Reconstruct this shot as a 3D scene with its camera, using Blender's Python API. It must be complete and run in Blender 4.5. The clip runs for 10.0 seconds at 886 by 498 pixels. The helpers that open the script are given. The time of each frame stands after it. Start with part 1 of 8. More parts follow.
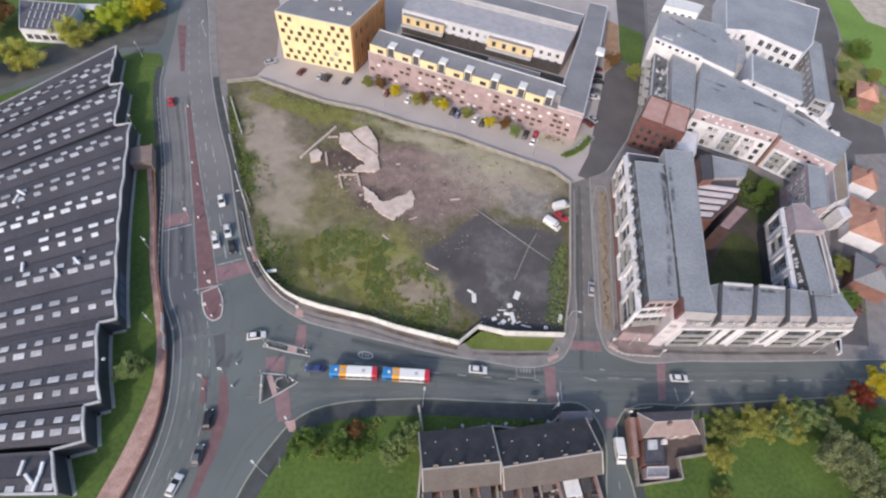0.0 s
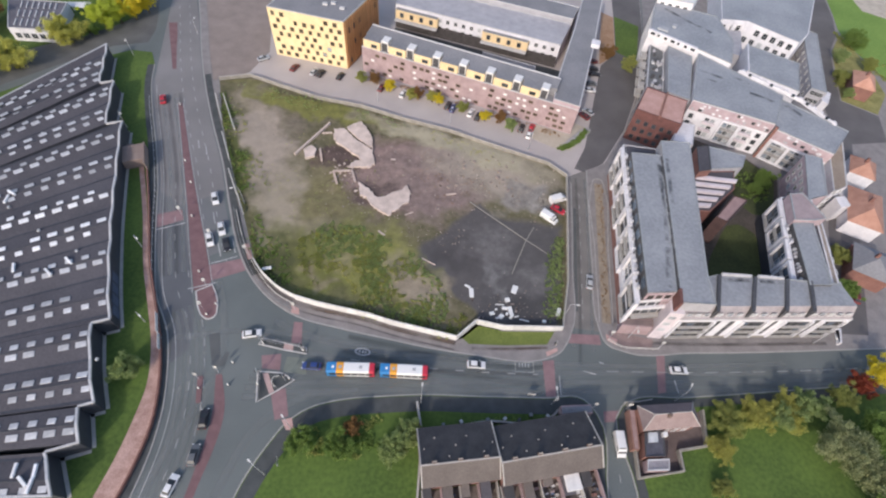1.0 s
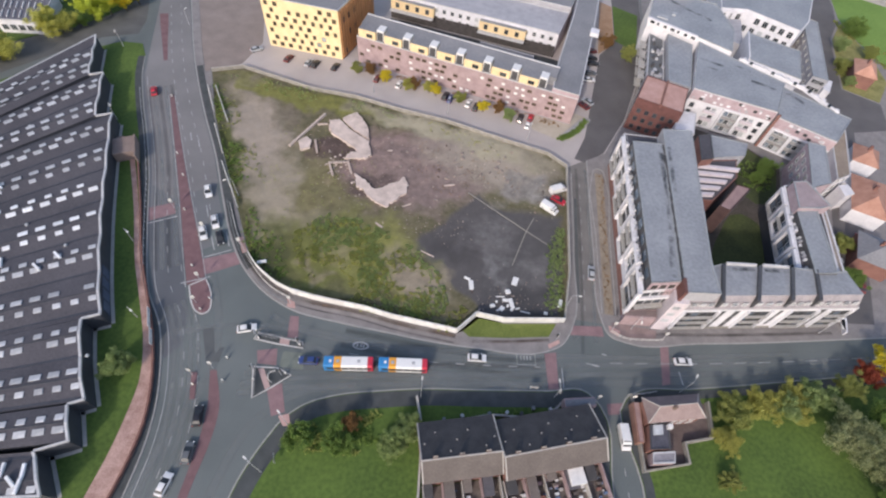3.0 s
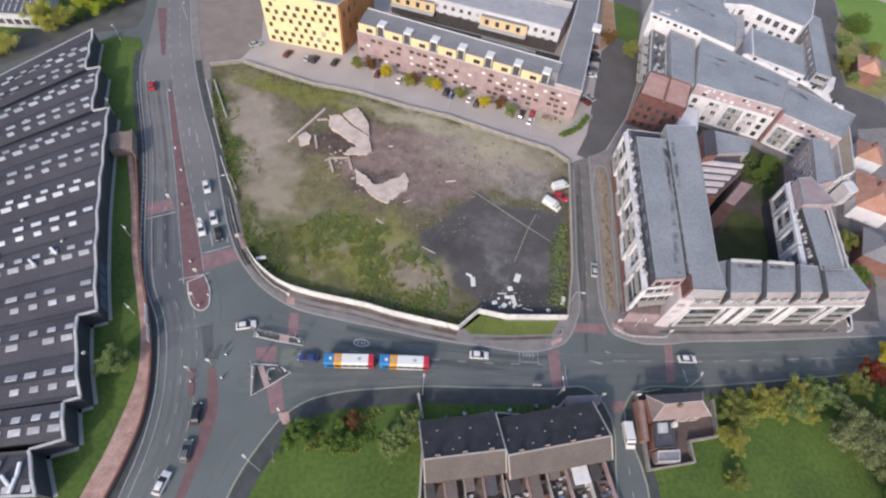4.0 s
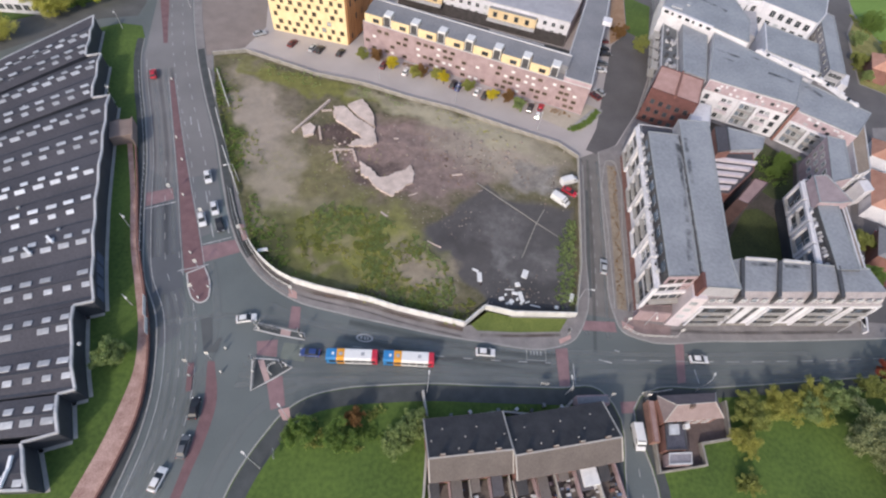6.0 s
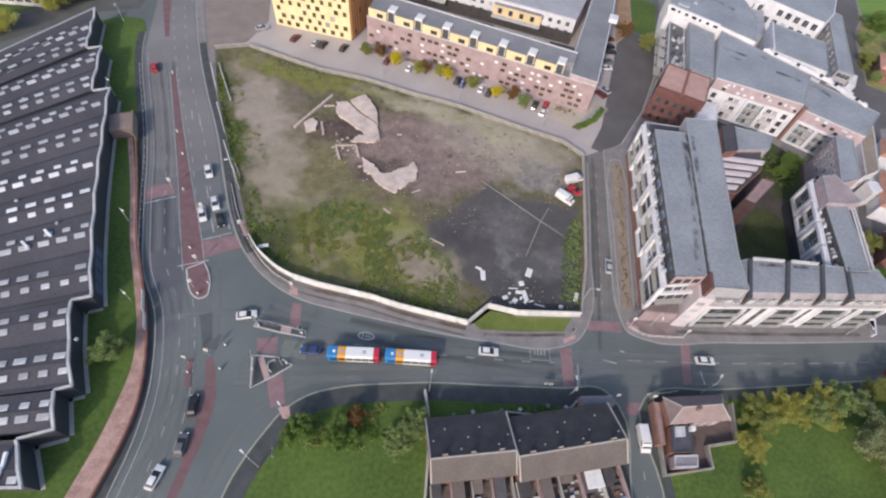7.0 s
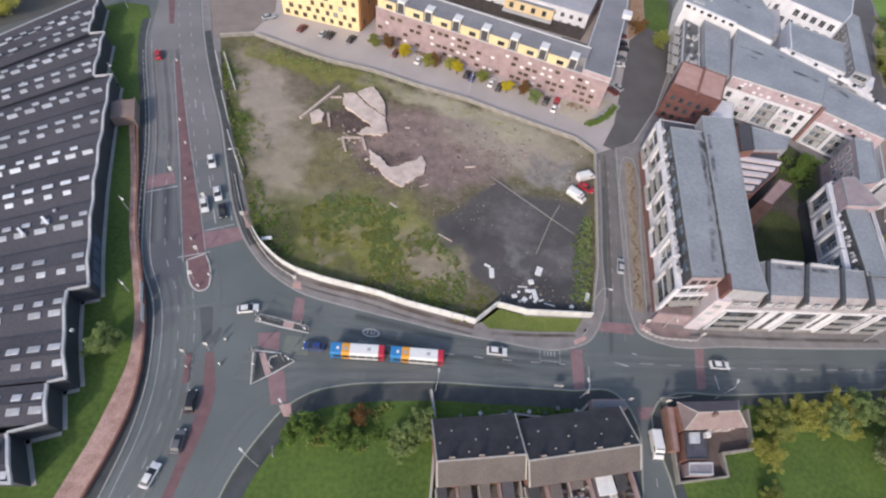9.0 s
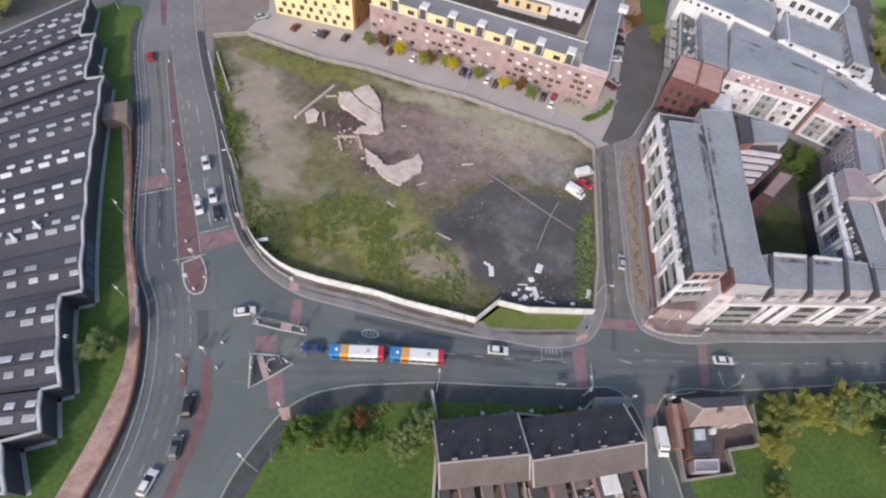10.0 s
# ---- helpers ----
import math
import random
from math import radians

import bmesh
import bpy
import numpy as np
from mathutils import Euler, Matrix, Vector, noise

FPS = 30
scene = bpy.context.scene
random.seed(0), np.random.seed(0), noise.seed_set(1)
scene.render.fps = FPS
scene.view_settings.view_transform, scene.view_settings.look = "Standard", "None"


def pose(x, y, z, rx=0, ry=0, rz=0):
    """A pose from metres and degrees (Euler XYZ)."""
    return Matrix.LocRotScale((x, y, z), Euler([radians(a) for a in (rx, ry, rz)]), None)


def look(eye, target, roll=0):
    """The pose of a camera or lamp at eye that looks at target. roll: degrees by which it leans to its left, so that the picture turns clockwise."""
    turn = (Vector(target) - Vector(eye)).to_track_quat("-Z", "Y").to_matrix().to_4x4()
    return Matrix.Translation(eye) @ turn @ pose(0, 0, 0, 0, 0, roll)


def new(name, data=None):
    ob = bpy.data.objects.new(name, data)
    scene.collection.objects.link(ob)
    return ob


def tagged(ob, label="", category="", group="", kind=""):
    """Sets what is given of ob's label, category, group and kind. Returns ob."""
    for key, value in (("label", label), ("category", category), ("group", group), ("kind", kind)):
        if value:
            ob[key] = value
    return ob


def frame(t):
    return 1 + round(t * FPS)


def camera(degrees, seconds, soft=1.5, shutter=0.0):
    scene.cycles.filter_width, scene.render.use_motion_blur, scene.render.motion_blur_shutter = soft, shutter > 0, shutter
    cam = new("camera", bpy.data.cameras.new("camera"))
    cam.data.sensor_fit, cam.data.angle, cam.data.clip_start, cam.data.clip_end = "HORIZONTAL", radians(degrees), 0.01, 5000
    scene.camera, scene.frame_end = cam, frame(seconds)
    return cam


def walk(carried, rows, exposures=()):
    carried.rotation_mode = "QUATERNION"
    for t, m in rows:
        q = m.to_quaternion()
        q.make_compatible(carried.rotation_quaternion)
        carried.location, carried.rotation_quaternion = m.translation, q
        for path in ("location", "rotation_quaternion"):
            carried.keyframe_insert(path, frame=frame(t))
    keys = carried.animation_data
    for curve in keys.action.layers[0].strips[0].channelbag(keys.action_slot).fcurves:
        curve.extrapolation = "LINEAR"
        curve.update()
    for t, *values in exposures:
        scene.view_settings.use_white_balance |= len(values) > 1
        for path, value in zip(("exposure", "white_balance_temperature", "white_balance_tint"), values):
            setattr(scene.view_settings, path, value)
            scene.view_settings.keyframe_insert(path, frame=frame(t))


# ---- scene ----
EXPOSURE = -0.07
cam = camera(84.0, 10.0, soft=2.2)
PATH = [
    (0, (0.408, -0.375, 109.936), (-0.256, 10.999, 93.498), 7.30),
    (0.5, (0.660, -0.410, 109.250), (0.044, 10.940, 92.794), 7.14),
    (1, (0.879, -0.375, 108.563), (0.308, 10.952, 92.090), 6.89),
    (1.5, (0.996, -0.331, 107.838), (0.472, 10.969, 91.345), 6.85),
    (2, (0.983, -0.322, 107.117), (0.512, 10.961, 90.610), 6.73),
    (2.5, (0.799, -0.278, 106.323), (0.340, 10.997, 89.811), 6.86),
    (4, (0.001, -0.045, 104.008), (-0.379, 11.190, 87.467), 7.24),
    (4.5, (-0.423, 0.064, 103.131), (-0.849, 11.286, 86.581), 7.69),
    (5, (-0.682, 0.171, 102.326), (-1.110, 11.383, 85.770), 7.80),
    (5.5, (-0.945, 0.270, 101.570), (-1.334, 11.485, 85.015), 7.78),
    (7, (-1.881, 0.802, 99.210), (-2.276, 11.993, 82.638), 8.46),
    (7.5, (-2.224, 0.979, 98.406), (-2.577, 12.173, 81.836), 8.54),
    (8, (-2.747, 1.140, 97.536), (-3.166, 12.329, 80.964), 9.18),
    (8.5, (-3.191, 1.310, 96.680), (-3.574, 12.502, 80.109), 9.25),
    (9, (-3.537, 1.570, 95.861), (-3.942, 12.759, 79.289), 9.52),
    (9.5, (-3.580, 1.808, 95.190), (-3.942, 12.995, 78.615), 9.14),
    (10, (-3.518, 2.136, 94.581), (-3.868, 13.325, 78.008), 8.80),
]
walk(cam, [(t, look(eye, target, roll)) for t, eye, target, roll in PATH], exposures=[(0.0, EXPOSURE, 6700, 14), (10.0, EXPOSURE - 0.04, 6700, 14)])

# ---- light: hazy autumn sun from the south under a bright sky ----
SUN_UP, SUN_FROM = 31.0, (-0.3, -0.954)
world = bpy.data.worlds.new("world")
scene.world = world
world.use_nodes = True
wn = world.node_tree.nodes
sky = wn.new("ShaderNodeTexSky")
sky.sky_type, sky.sun_disc = "NISHITA", False
sky.sun_elevation, sky.sun_rotation = radians(SUN_UP), math.atan2(SUN_FROM[0], SUN_FROM[1])
sky.dust_density, sky.air_density = 2.0, 1.0
world.node_tree.links.new(sky.outputs[0], wn["Background"].inputs[0])
wn["Background"].inputs[1].default_value = 0.235
sun = new("sun", bpy.data.lights.new("sun", "SUN"))
sun.data.energy, sun.data.angle, sun.data.color = 2.35, radians(3.0), (1.0, 0.94, 0.86)
sun.matrix_world = look((SUN_FROM[0] * 100, SUN_FROM[1] * 100, 100 * math.tan(radians(SUN_UP))), (0, 0, 0))


# ---- materials ----
def mat(name, a, b, scale=1.0, rough=0.85, bump=0.3, fine=8.0, metal=0.0, vary=0.0, coords="Object", low=0.35, high=0.65, speck=None):
    """A surface of two colours mixed by coarse and fine noise, with relief, and a shade of its own for each object."""
    m = bpy.data.materials.new(name)
    m.use_nodes = True
    nt = m.node_tree
    N, L = nt.nodes, nt.links
    bs = N["Principled BSDF"]
    tc = N.new("ShaderNodeTexCoord")
    n1, n2 = N.new("ShaderNodeTexNoise"), N.new("ShaderNodeTexNoise")
    n1.inputs["Scale"].default_value, n2.inputs["Scale"].default_value = scale, scale * fine
    n1.inputs["Detail"].default_value, n2.inputs["Detail"].default_value = 5, 3
    L.new(tc.outputs[coords], n1.inputs["Vector"])
    L.new(tc.outputs[coords], n2.inputs["Vector"])
    add = N.new("ShaderNodeMath")
    add.operation = "MULTIPLY_ADD"
    add.inputs[1].default_value = 0.45
    L.new(n2.outputs[0], add.inputs[0])
    half = N.new("ShaderNodeMath")
    half.operation = "MULTIPLY"
    half.inputs[1].default_value = 0.55
    L.new(n1.outputs[0], half.inputs[0])
    L.new(half.outputs[0], add.inputs[2])
    ramp = N.new("ShaderNodeValToRGB")
    ramp.color_ramp.elements[0].position, ramp.color_ramp.elements[1].position = low, high
    ramp.color_ramp.elements[0].color, ramp.color_ramp.elements[1].color = (*a, 1), (*b, 1)
    if speck:
        e = ramp.color_ramp.elements.new(min(0.99, high + 0.08))
        e.color = (*speck, 1)
    L.new(add.outputs[0], ramp.inputs[0])
    out = ramp.outputs[0]
    if vary:
        info, hsv, span = N.new("ShaderNodeObjectInfo"), N.new("ShaderNodeHueSaturation"), N.new("ShaderNodeMapRange")
        span.inputs[3].default_value, span.inputs[4].default_value = 1 - vary, 1 + vary
        L.new(info.outputs["Random"], span.inputs[0])
        L.new(span.outputs[0], hsv.inputs["Value"])
        L.new(out, hsv.inputs["Color"])
        out = hsv.outputs[0]
    L.new(out, bs.inputs["Base Color"])
    bs.inputs["Roughness"].default_value, bs.inputs["Metallic"].default_value = rough, metal
    if bump:
        bp = N.new("ShaderNodeBump")
        bp.inputs["Strength"].default_value, bp.inputs["Distance"].default_value = bump, 0.05
        L.new(n2.outputs[0], bp.inputs["Height"])
        L.new(bp.outputs[0], bs.inputs["Normal"])
    return m


def leafy(name, a, b, c):
    """Foliage: every leaf clump takes a shade of its own."""
    m = bpy.data.materials.new(name)
    m.use_nodes = True
    N, L = m.node_tree.nodes, m.node_tree.links
    geo, ramp = N.new("ShaderNodeNewGeometry"), N.new("ShaderNodeValToRGB")
    for i, col in enumerate((a, b, c)):
        e = ramp.color_ramp.elements[i] if i < 2 else ramp.color_ramp.elements.new(0.5)
        e.position, e.color = (0.0, 1.0, 0.5)[i], (*col, 1)
    L.new(geo.outputs["Random Per Island"], ramp.inputs[0])
    bs = N["Principled BSDF"]
    L.new(ramp.outputs[0], bs.inputs["Base Color"])
    bs.inputs["Roughness"].default_value = 0.75
    thin, mix = N.new("ShaderNodeBsdfTranslucent"), N.new("ShaderNodeMixShader")
    L.new(ramp.outputs[0], thin.inputs["Color"])
    mix.inputs[0].default_value = 0.5
    L.new(bs.outputs[0], mix.inputs[1])
    L.new(thin.outputs[0], mix.inputs[2])
    L.new(mix.outputs[0], N["Material Output"].inputs["Surface"])
    return m


ASPHALT = mat("asphalt", (0.087, 0.103, 0.103), (0.155, 0.175, 0.174), 0.05, 0.8, 0.0, 110)
ASPHALT_SHEEN = mat("asphalt_sheen", (0.115, 0.121, 0.128), (0.19, 0.194, 0.198), 0.05, 0.7, 0.0, 110)
ASPHALT_LOT = mat("asphalt_lot", (0.36, 0.325, 0.315), (0.47, 0.43, 0.415), 0.08, 0.9, 0.0, 60)
ASPHALT_DARK = mat("asphalt_dark", (0.045, 0.051, 0.053), (0.08, 0.088, 0.09), 0.4, 0.9, 0.2, 20)
PAVING = mat("paving", (0.185, 0.172, 0.172), (0.27, 0.252, 0.248), 0.35, 0.9, 0.2, 12)
KERB = mat("kerb_stone", (0.25, 0.25, 0.245), (0.38, 0.37, 0.36), 1.0, 0.85, 0.2, 8)
RED = mat("red_surfacing", (0.2, 0.125, 0.132), (0.3, 0.19, 0.2), 0.5, 0.9, 0.2, 10)
RED_DULL = mat("red_surfacing_dull", (0.14, 0.078, 0.084), (0.215, 0.125, 0.132), 0.5, 0.9, 0.2, 10)
ASPHALT_NEW = mat("asphalt_new", (0.082, 0.089, 0.1), (0.125, 0.132, 0.145), 0.12, 0.8, 0.0, 60)
VERGE = mat("verge_grass", (0.08, 0.115, 0.022), (0.165, 0.2, 0.05), 0.2, 0.95, 0.4, 16)
RED_BRICK_PATH = mat("red_brick_paving", (0.28, 0.165, 0.14), (0.54, 0.37, 0.32), 0.4, 0.9, 0.3, 10)
GRASS = mat("grass", (0.043, 0.081, 0.014), (0.1, 0.162, 0.03), 0.05, 0.95, 0.5, 24)
PAINT = mat("road_paint", (0.24, 0.25, 0.255), (0.5, 0.5, 0.5), 0.6, 0.7, 0.1, 6)
FAR_GROUND = mat("far_ground", (0.09, 0.1, 0.07), (0.17, 0.16, 0.13), 0.03, 0.95, 0.2, 20)
ROOF_DARK = mat("roof_dark_felt", (0.052, 0.05, 0.06), (0.095, 0.09, 0.103), 0.08, 0.85, 0.2, 30)
ROOF_METAL = mat("roof_grey_metal", (0.215, 0.228, 0.247), (0.315, 0.328, 0.348), 0.09, 0.5, 0.1, 14, low=0.36, high=0.6)
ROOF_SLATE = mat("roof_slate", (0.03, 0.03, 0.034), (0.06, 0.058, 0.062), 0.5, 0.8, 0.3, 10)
WHITE = mat("white_render", (0.55, 0.55, 0.58), (0.75, 0.74, 0.77), 0.3, 0.8, 0.1, 8)
GREY_CLAD = mat("grey_cladding", (0.3, 0.3, 0.325), (0.43, 0.425, 0.45), 0.4, 0.7, 0.1, 8)
BRICK = mat("brick_purple_brown", (0.275, 0.2, 0.208), (0.4, 0.305, 0.312), 0.5, 0.9, 0.3, 14)
BRICK_MAROON_SHADE = mat("brick_maroon_shade", (0.105, 0.045, 0.04), (0.18, 0.08, 0.07), 0.5, 0.9, 0.3, 14)
BRICK_RED = mat("brick_red", (0.165, 0.08, 0.068), (0.26, 0.13, 0.105), 0.5, 0.9, 0.3, 14)
YELLOW = mat("yellow_cladding", (0.68, 0.53, 0.29), (0.82, 0.66, 0.4), 0.45, 0.7, 0.1, 8)
ORANGE = mat("orange_cladding", (0.4, 0.2, 0.085), (0.53, 0.28, 0.13), 0.25, 0.7, 0.1, 8)
WHITE_PINK = mat("pale_pink_render", (0.5, 0.45, 0.475), (0.66, 0.6, 0.63), 0.3, 0.8, 0.1, 8)
ROOF_EDGE = mat("roof_edge_metal", (0.24, 0.26, 0.275), (0.34, 0.36, 0.375), 0.5, 0.5, 0.05, 6)
ROOF_PLUM = mat("roof_plum_gravel", (0.25, 0.165, 0.16), (0.36, 0.25, 0.24), 0.4, 0.9, 0.2, 8)
TAN_DECK = mat("tan_deck", (0.25, 0.21, 0.18), (0.36, 0.31, 0.27), 0.4, 0.9, 0.1, 10)
STONE = mat("stone_wall", (0.2, 0.19, 0.17), (0.33, 0.31, 0.28), 0.6, 0.9, 0.4, 8)


# ---- building helpers ----
def smooth(pts, n=5):
    """A rounded line through the points of a plan."""
    p = [Vector(q) for q in pts]
    way = []
    for i in range(len(p)):
        a, b = p[i] - p[max(0, i - 1)], p[min(len(p) - 1, i + 1)] - p[i]
        way.append((a.normalized() * b.length + b.normalized() * a.length).normalized() if a.length and b.length else (a + b).normalized())
    out = []
    for i in range(len(p) - 1):
        d = (p[i + 1] - p[i]).length
        for k in range(n):
            t = k / n
            v = p[i] * (2 * t ** 3 - 3 * t * t + 1) + way[i] * d * (t ** 3 - 2 * t * t + t) + p[i + 1] * (3 * t * t - 2 * t ** 3) + way[i + 1] * d * (t ** 3 - t * t)
            out.append((v.x, v.y))
    out.append(tuple(pts[-1]))
    return out


def offset(line, d):
    """The line moved d metres to its left."""
    out = []
    for i, p in enumerate(line):
        a, b = Vector(line[max(0, i - 1)]), Vector(line[min(len(line) - 1, i + 1)])
        u = (b - a).normalized()
        out.append((p[0] - u.y * d, p[1] + u.x * d))
    return out


def mesh_of(name, bm, *mats):
    bmesh.ops.recalc_face_normals(bm, faces=bm.faces)
    me = bpy.data.meshes.new(name)
    bm.to_mesh(me)
    bm.free()
    for m in mats:
        me.materials.append(m)
    return me


def part(name, bm, material, parent=None, label=""):
    ob = new(name, mesh_of(name, bm, *(material if isinstance(material, (list, tuple)) else (material,))))
    if parent:
        ob.parent = parent
    return tagged(ob, label)


def thing(name, label, category, group="", m=None):
    ob = new(name)
    ob.empty_display_size = 0.3
    if m is not None:
        ob.matrix_basis = m
    return tagged(ob, label, category, group)


def prism(poly, z0, z1, bm=None):
    """A solid over a plan polygon; z1 may be a list of heights, one for each corner."""
    bm = bm or bmesh.new()
    tops = z1 if isinstance(z1, (list, tuple)) else [z1] * len(poly)
    lo = [bm.verts.new((x, y, z0)) for x, y in poly]
    hi = [bm.verts.new((x, y, z)) for (x, y), z in zip(poly, tops)]
    n = len(poly)
    for i in range(n):
        bm.faces.new((lo[i], lo[(i + 1) % n], hi[(i + 1) % n], hi[i]))
    caps = [bm.faces.new(hi), bm.faces.new(lo[::-1])]
    bmesh.ops.triangulate(bm, faces=caps)
    return bm


def box(x0, y0, z0, x1, y1, z1, bm=None):
    return prism([(x0, y0), (x1, y0), (x1, y1), (x0, y1)], z0, z1, bm)


def strip(a, b, z0, z1, bm=None):
    """A solid band between two plan lines of as many points."""
    bm = bm or bmesh.new()
    rows = [[bm.verts.new((*p, z)) for p, z in ((a[i], z0), (a[i], z1), (b[i], z1), (b[i], z0))] for i in range(len(a))]
    for r, s in zip(rows, rows[1:]):
        for k in range(4):
            bm.faces.new((r[k], s[k], s[(k + 1) % 4], r[(k + 1) % 4]))
    bm.faces.new(rows[0])
    bm.faces.new(rows[-1][::-1])
    return bm


def tube(pts, r, bm=None, seg=8):
    """A round bar through points."""
    bm = bm or bmesh.new()
    rows = []
    for i, p in enumerate(pts):
        a, b = Vector(pts[max(0, i - 1)]), Vector(pts[min(len(pts) - 1, i + 1)])
        d = (b - a).normalized()
        u = d.orthogonal().normalized()
        w = d.cross(u)
        rr = r[i] if isinstance(r, (list, tuple)) else r
        rows.append([bm.verts.new(Vector(p) + (u * math.cos(2 * math.pi * k / seg) + w * math.sin(2 * math.pi * k / seg)) * rr) for k in range(seg)])
    for q, s in zip(rows, rows[1:]):
        for k in range(seg):
            bm.faces.new((q[k], q[(k + 1) % seg], s[(k + 1) % seg], s[k]))
    bm.faces.new(rows[0][::-1])
    bm.faces.new(rows[-1])
    return bm


def sheet(poly, z, bm=None):
    bm = bm or bmesh.new()
    f = bm.faces.new([bm.verts.new((*p, z)) for p in poly])
    bmesh.ops.triangulate(bm, faces=[f])
    return bm


def structure(name, bm, material, label, category):
    return tagged(part(name, bm, material), label, category, "", "structure")


# ---- ground, roads, pavements ----
UP = 0.12
structure("ground", sheet([(-1500, -1500), (1500, -1500), (1500, 1500), (-1500, 1500)], -0.06), FAR_GROUND, "dull green and grey open ground round the town", "ground")
structure("road", sheet([(-270, -70), (270, -70), (270, 270), (-270, 270)], 0.0), ASPHALT, "worn grey asphalt of the roads and the junction", "road")

KERB_WEST = smooth([(-110, 130), (-107, 122), (-100.4, 109.1), (-92.7, 95.7), (-84.2, 79.7), (-80.1, 70.6), (-74.7, 59.0), (-68.5, 47.2), (-62.1, 39.2), (-57.6, 30.0), (-55.0, 22.5), (-53.6, 15.0), (-53.2, 5.6), (-53.2, -10), (-53.2, -60)])
KERB_SITE = smooth([(-130, 205), (-106.8, 158.8), (-98.0, 139.8), (-90.9, 125.8), (-81.1, 108.6), (-70.5, 91.5), (-62.3, 76.4), (-55.5, 64.7), (-50.3, 58.0), (-42.4, 51.6), (-34.5, 48.2), (-23.7, 47.0), (-10.5, 46.3), (-2.5, 45.9), (9.0, 46.0), (25.0, 47.7), (29.0, 50.2), (31.2, 54.4), (31.9, 75.5), (31.5, 105.6)])
KERB_EAST = smooth([(36.4, 112), (37.4, 76.6), (38.6, 58.5), (40.3, 54.6), (44.2, 53.3), (61.7, 56.0), (107.0, 65.2), (260, 98)])
KERB_SOUTH = smooth([(41.6, -60), (39.2, 21.2), (37.5, 36.8), (34.6, 39.6), (25.9, 38.5), (10.1, 36.2), (-0.7, 34.7), (-10.1, 32.7), (-19.2, 30.3), (-25.4, 27.3), (-28.9, 23.6), (-30.9, 19.4), (-32.6, 14.9), (-33.9, 9.7), (-34.3, 5.0), (-34.5, -60)])
KERB_SOUTHEAST = smooth([(260, 86), (103.4, 55.1), (57.4, 44.0), (45.5, 41.4), (43.2, 39.6), (45.4, 22.1), (50.0, -60)])
structure("pavement_west", prism(KERB_WEST + [(-270, -60), (-270, -20), (-190, 62), (-147, 107), (-127, 130.5), (-121, 135.5), (-114, 136)], -0.05, UP), GRASS, "mown green verge between the warehouse and the road", "grass verge")
structure("pavement_site", prism(KERB_SITE[15:] + [(30.8, 107.8), (24.3, 112.2), (10.3, 115.2), (-7.8, 119.9), (-22.4, 121.7), (-37.6, 124.9), (-52.4, 126.5), (-77.0, 132.5), (-84.0, 128.5), (-87.5, 127.0)], -0.05, UP), PAVING, "worn grey pavement round the fenced site", "pavement")
structure("pavement_north", strip(KERB_SITE[:16], offset(KERB_SITE[:16], 2.6), -0.05, UP), PAVING, "grey pavement along the road to the north", "pavement")
structure("pavement_east", prism(KERB_EAST + [(260, 260), (64, 260), (60.5, 190), (57.5, 162), (49.5, 132.6), (42, 116)], -0.05, UP), PAVING, "grey paved ground round the apartment blocks", "pavement")
structure("pavement_south", prism(KERB_SOUTH, -0.05, UP), GRASS, "green lawn beside the junction", "lawn")
structure("pavement_southeast", prism(KERB_SOUTHEAST + [(260, -60)], -0.05, UP), GRASS, "green park lawn beyond the side street", "lawn")
structure("pavement_northwest", prism(smooth([(-143, 215), (-130.5, 170), (-129, 157), (-132.8, 148.6), (-142.4, 138), (-152, 129), (-163, 115), (-208, 64), (-269, -2)]) + [(-270, 215)], -0.05, UP), GRASS, "rough green verge under the trees", "grass verge")
structure("car_park", prism([(-84, 129), (-77.5, 133), (-52.4, 126.9), (-37.6, 125.3), (-22.4, 122.1), (-7.8, 120.3), (10.3, 115.6), (24.3, 112.6), (30.8, 108.2), (36, 112), (42, 116), (49.5, 133), (57.5, 162), (60, 190), (63, 260), (-118, 260), (-110, 190), (-92, 148)], -0.05, 0.03), ASPHALT_LOT, "pale grey asphalt of the car park", "car park")
for i, line in enumerate((KERB_WEST, KERB_SITE, KERB_EAST, KERB_SOUTH, KERB_SOUTHEAST)):
    structure("kerb_%d" % (i + 1), strip(offset(line, 0.08), offset(line, -0.22), -0.03, UP + 0.012), KERB, "pale concrete kerb along the pavement", "kerb")


# ---- facade helpers ----
GLASS = mat("window_glass", (0.025, 0.03, 0.035), (0.07, 0.08, 0.09), 0.5, 0.12, 0.0, 3, vary=0.5)
GLASS_PALE = mat("window_glass_pale", (0.3, 0.32, 0.34), (0.5, 0.52, 0.54), 0.4, 0.2, 0.0, 3, vary=0.25)
GLASS_BLUE = mat("window_glass_blue", (0.08, 0.11, 0.15), (0.16, 0.2, 0.25), 0.4, 0.12, 0.0, 3, vary=0.4)
FRAME_WHITE = mat("frame_white", (0.6, 0.6, 0.6), (0.75, 0.75, 0.74), 1.0, 0.6, 0.05, 5)
FRAME_DARK = mat("frame_dark", (0.05, 0.05, 0.055), (0.09, 0.09, 0.095), 1.0, 0.5, 0.05, 5)
CAP = mat("parapet_cap_metal", (0.42, 0.42, 0.43), (0.58, 0.58, 0.59), 0.6, 0.5, 0.05, 6)
CONCRETE = mat("concrete", (0.33, 0.31, 0.29), (0.47, 0.45, 0.42), 0.4, 0.9, 0.3, 8)
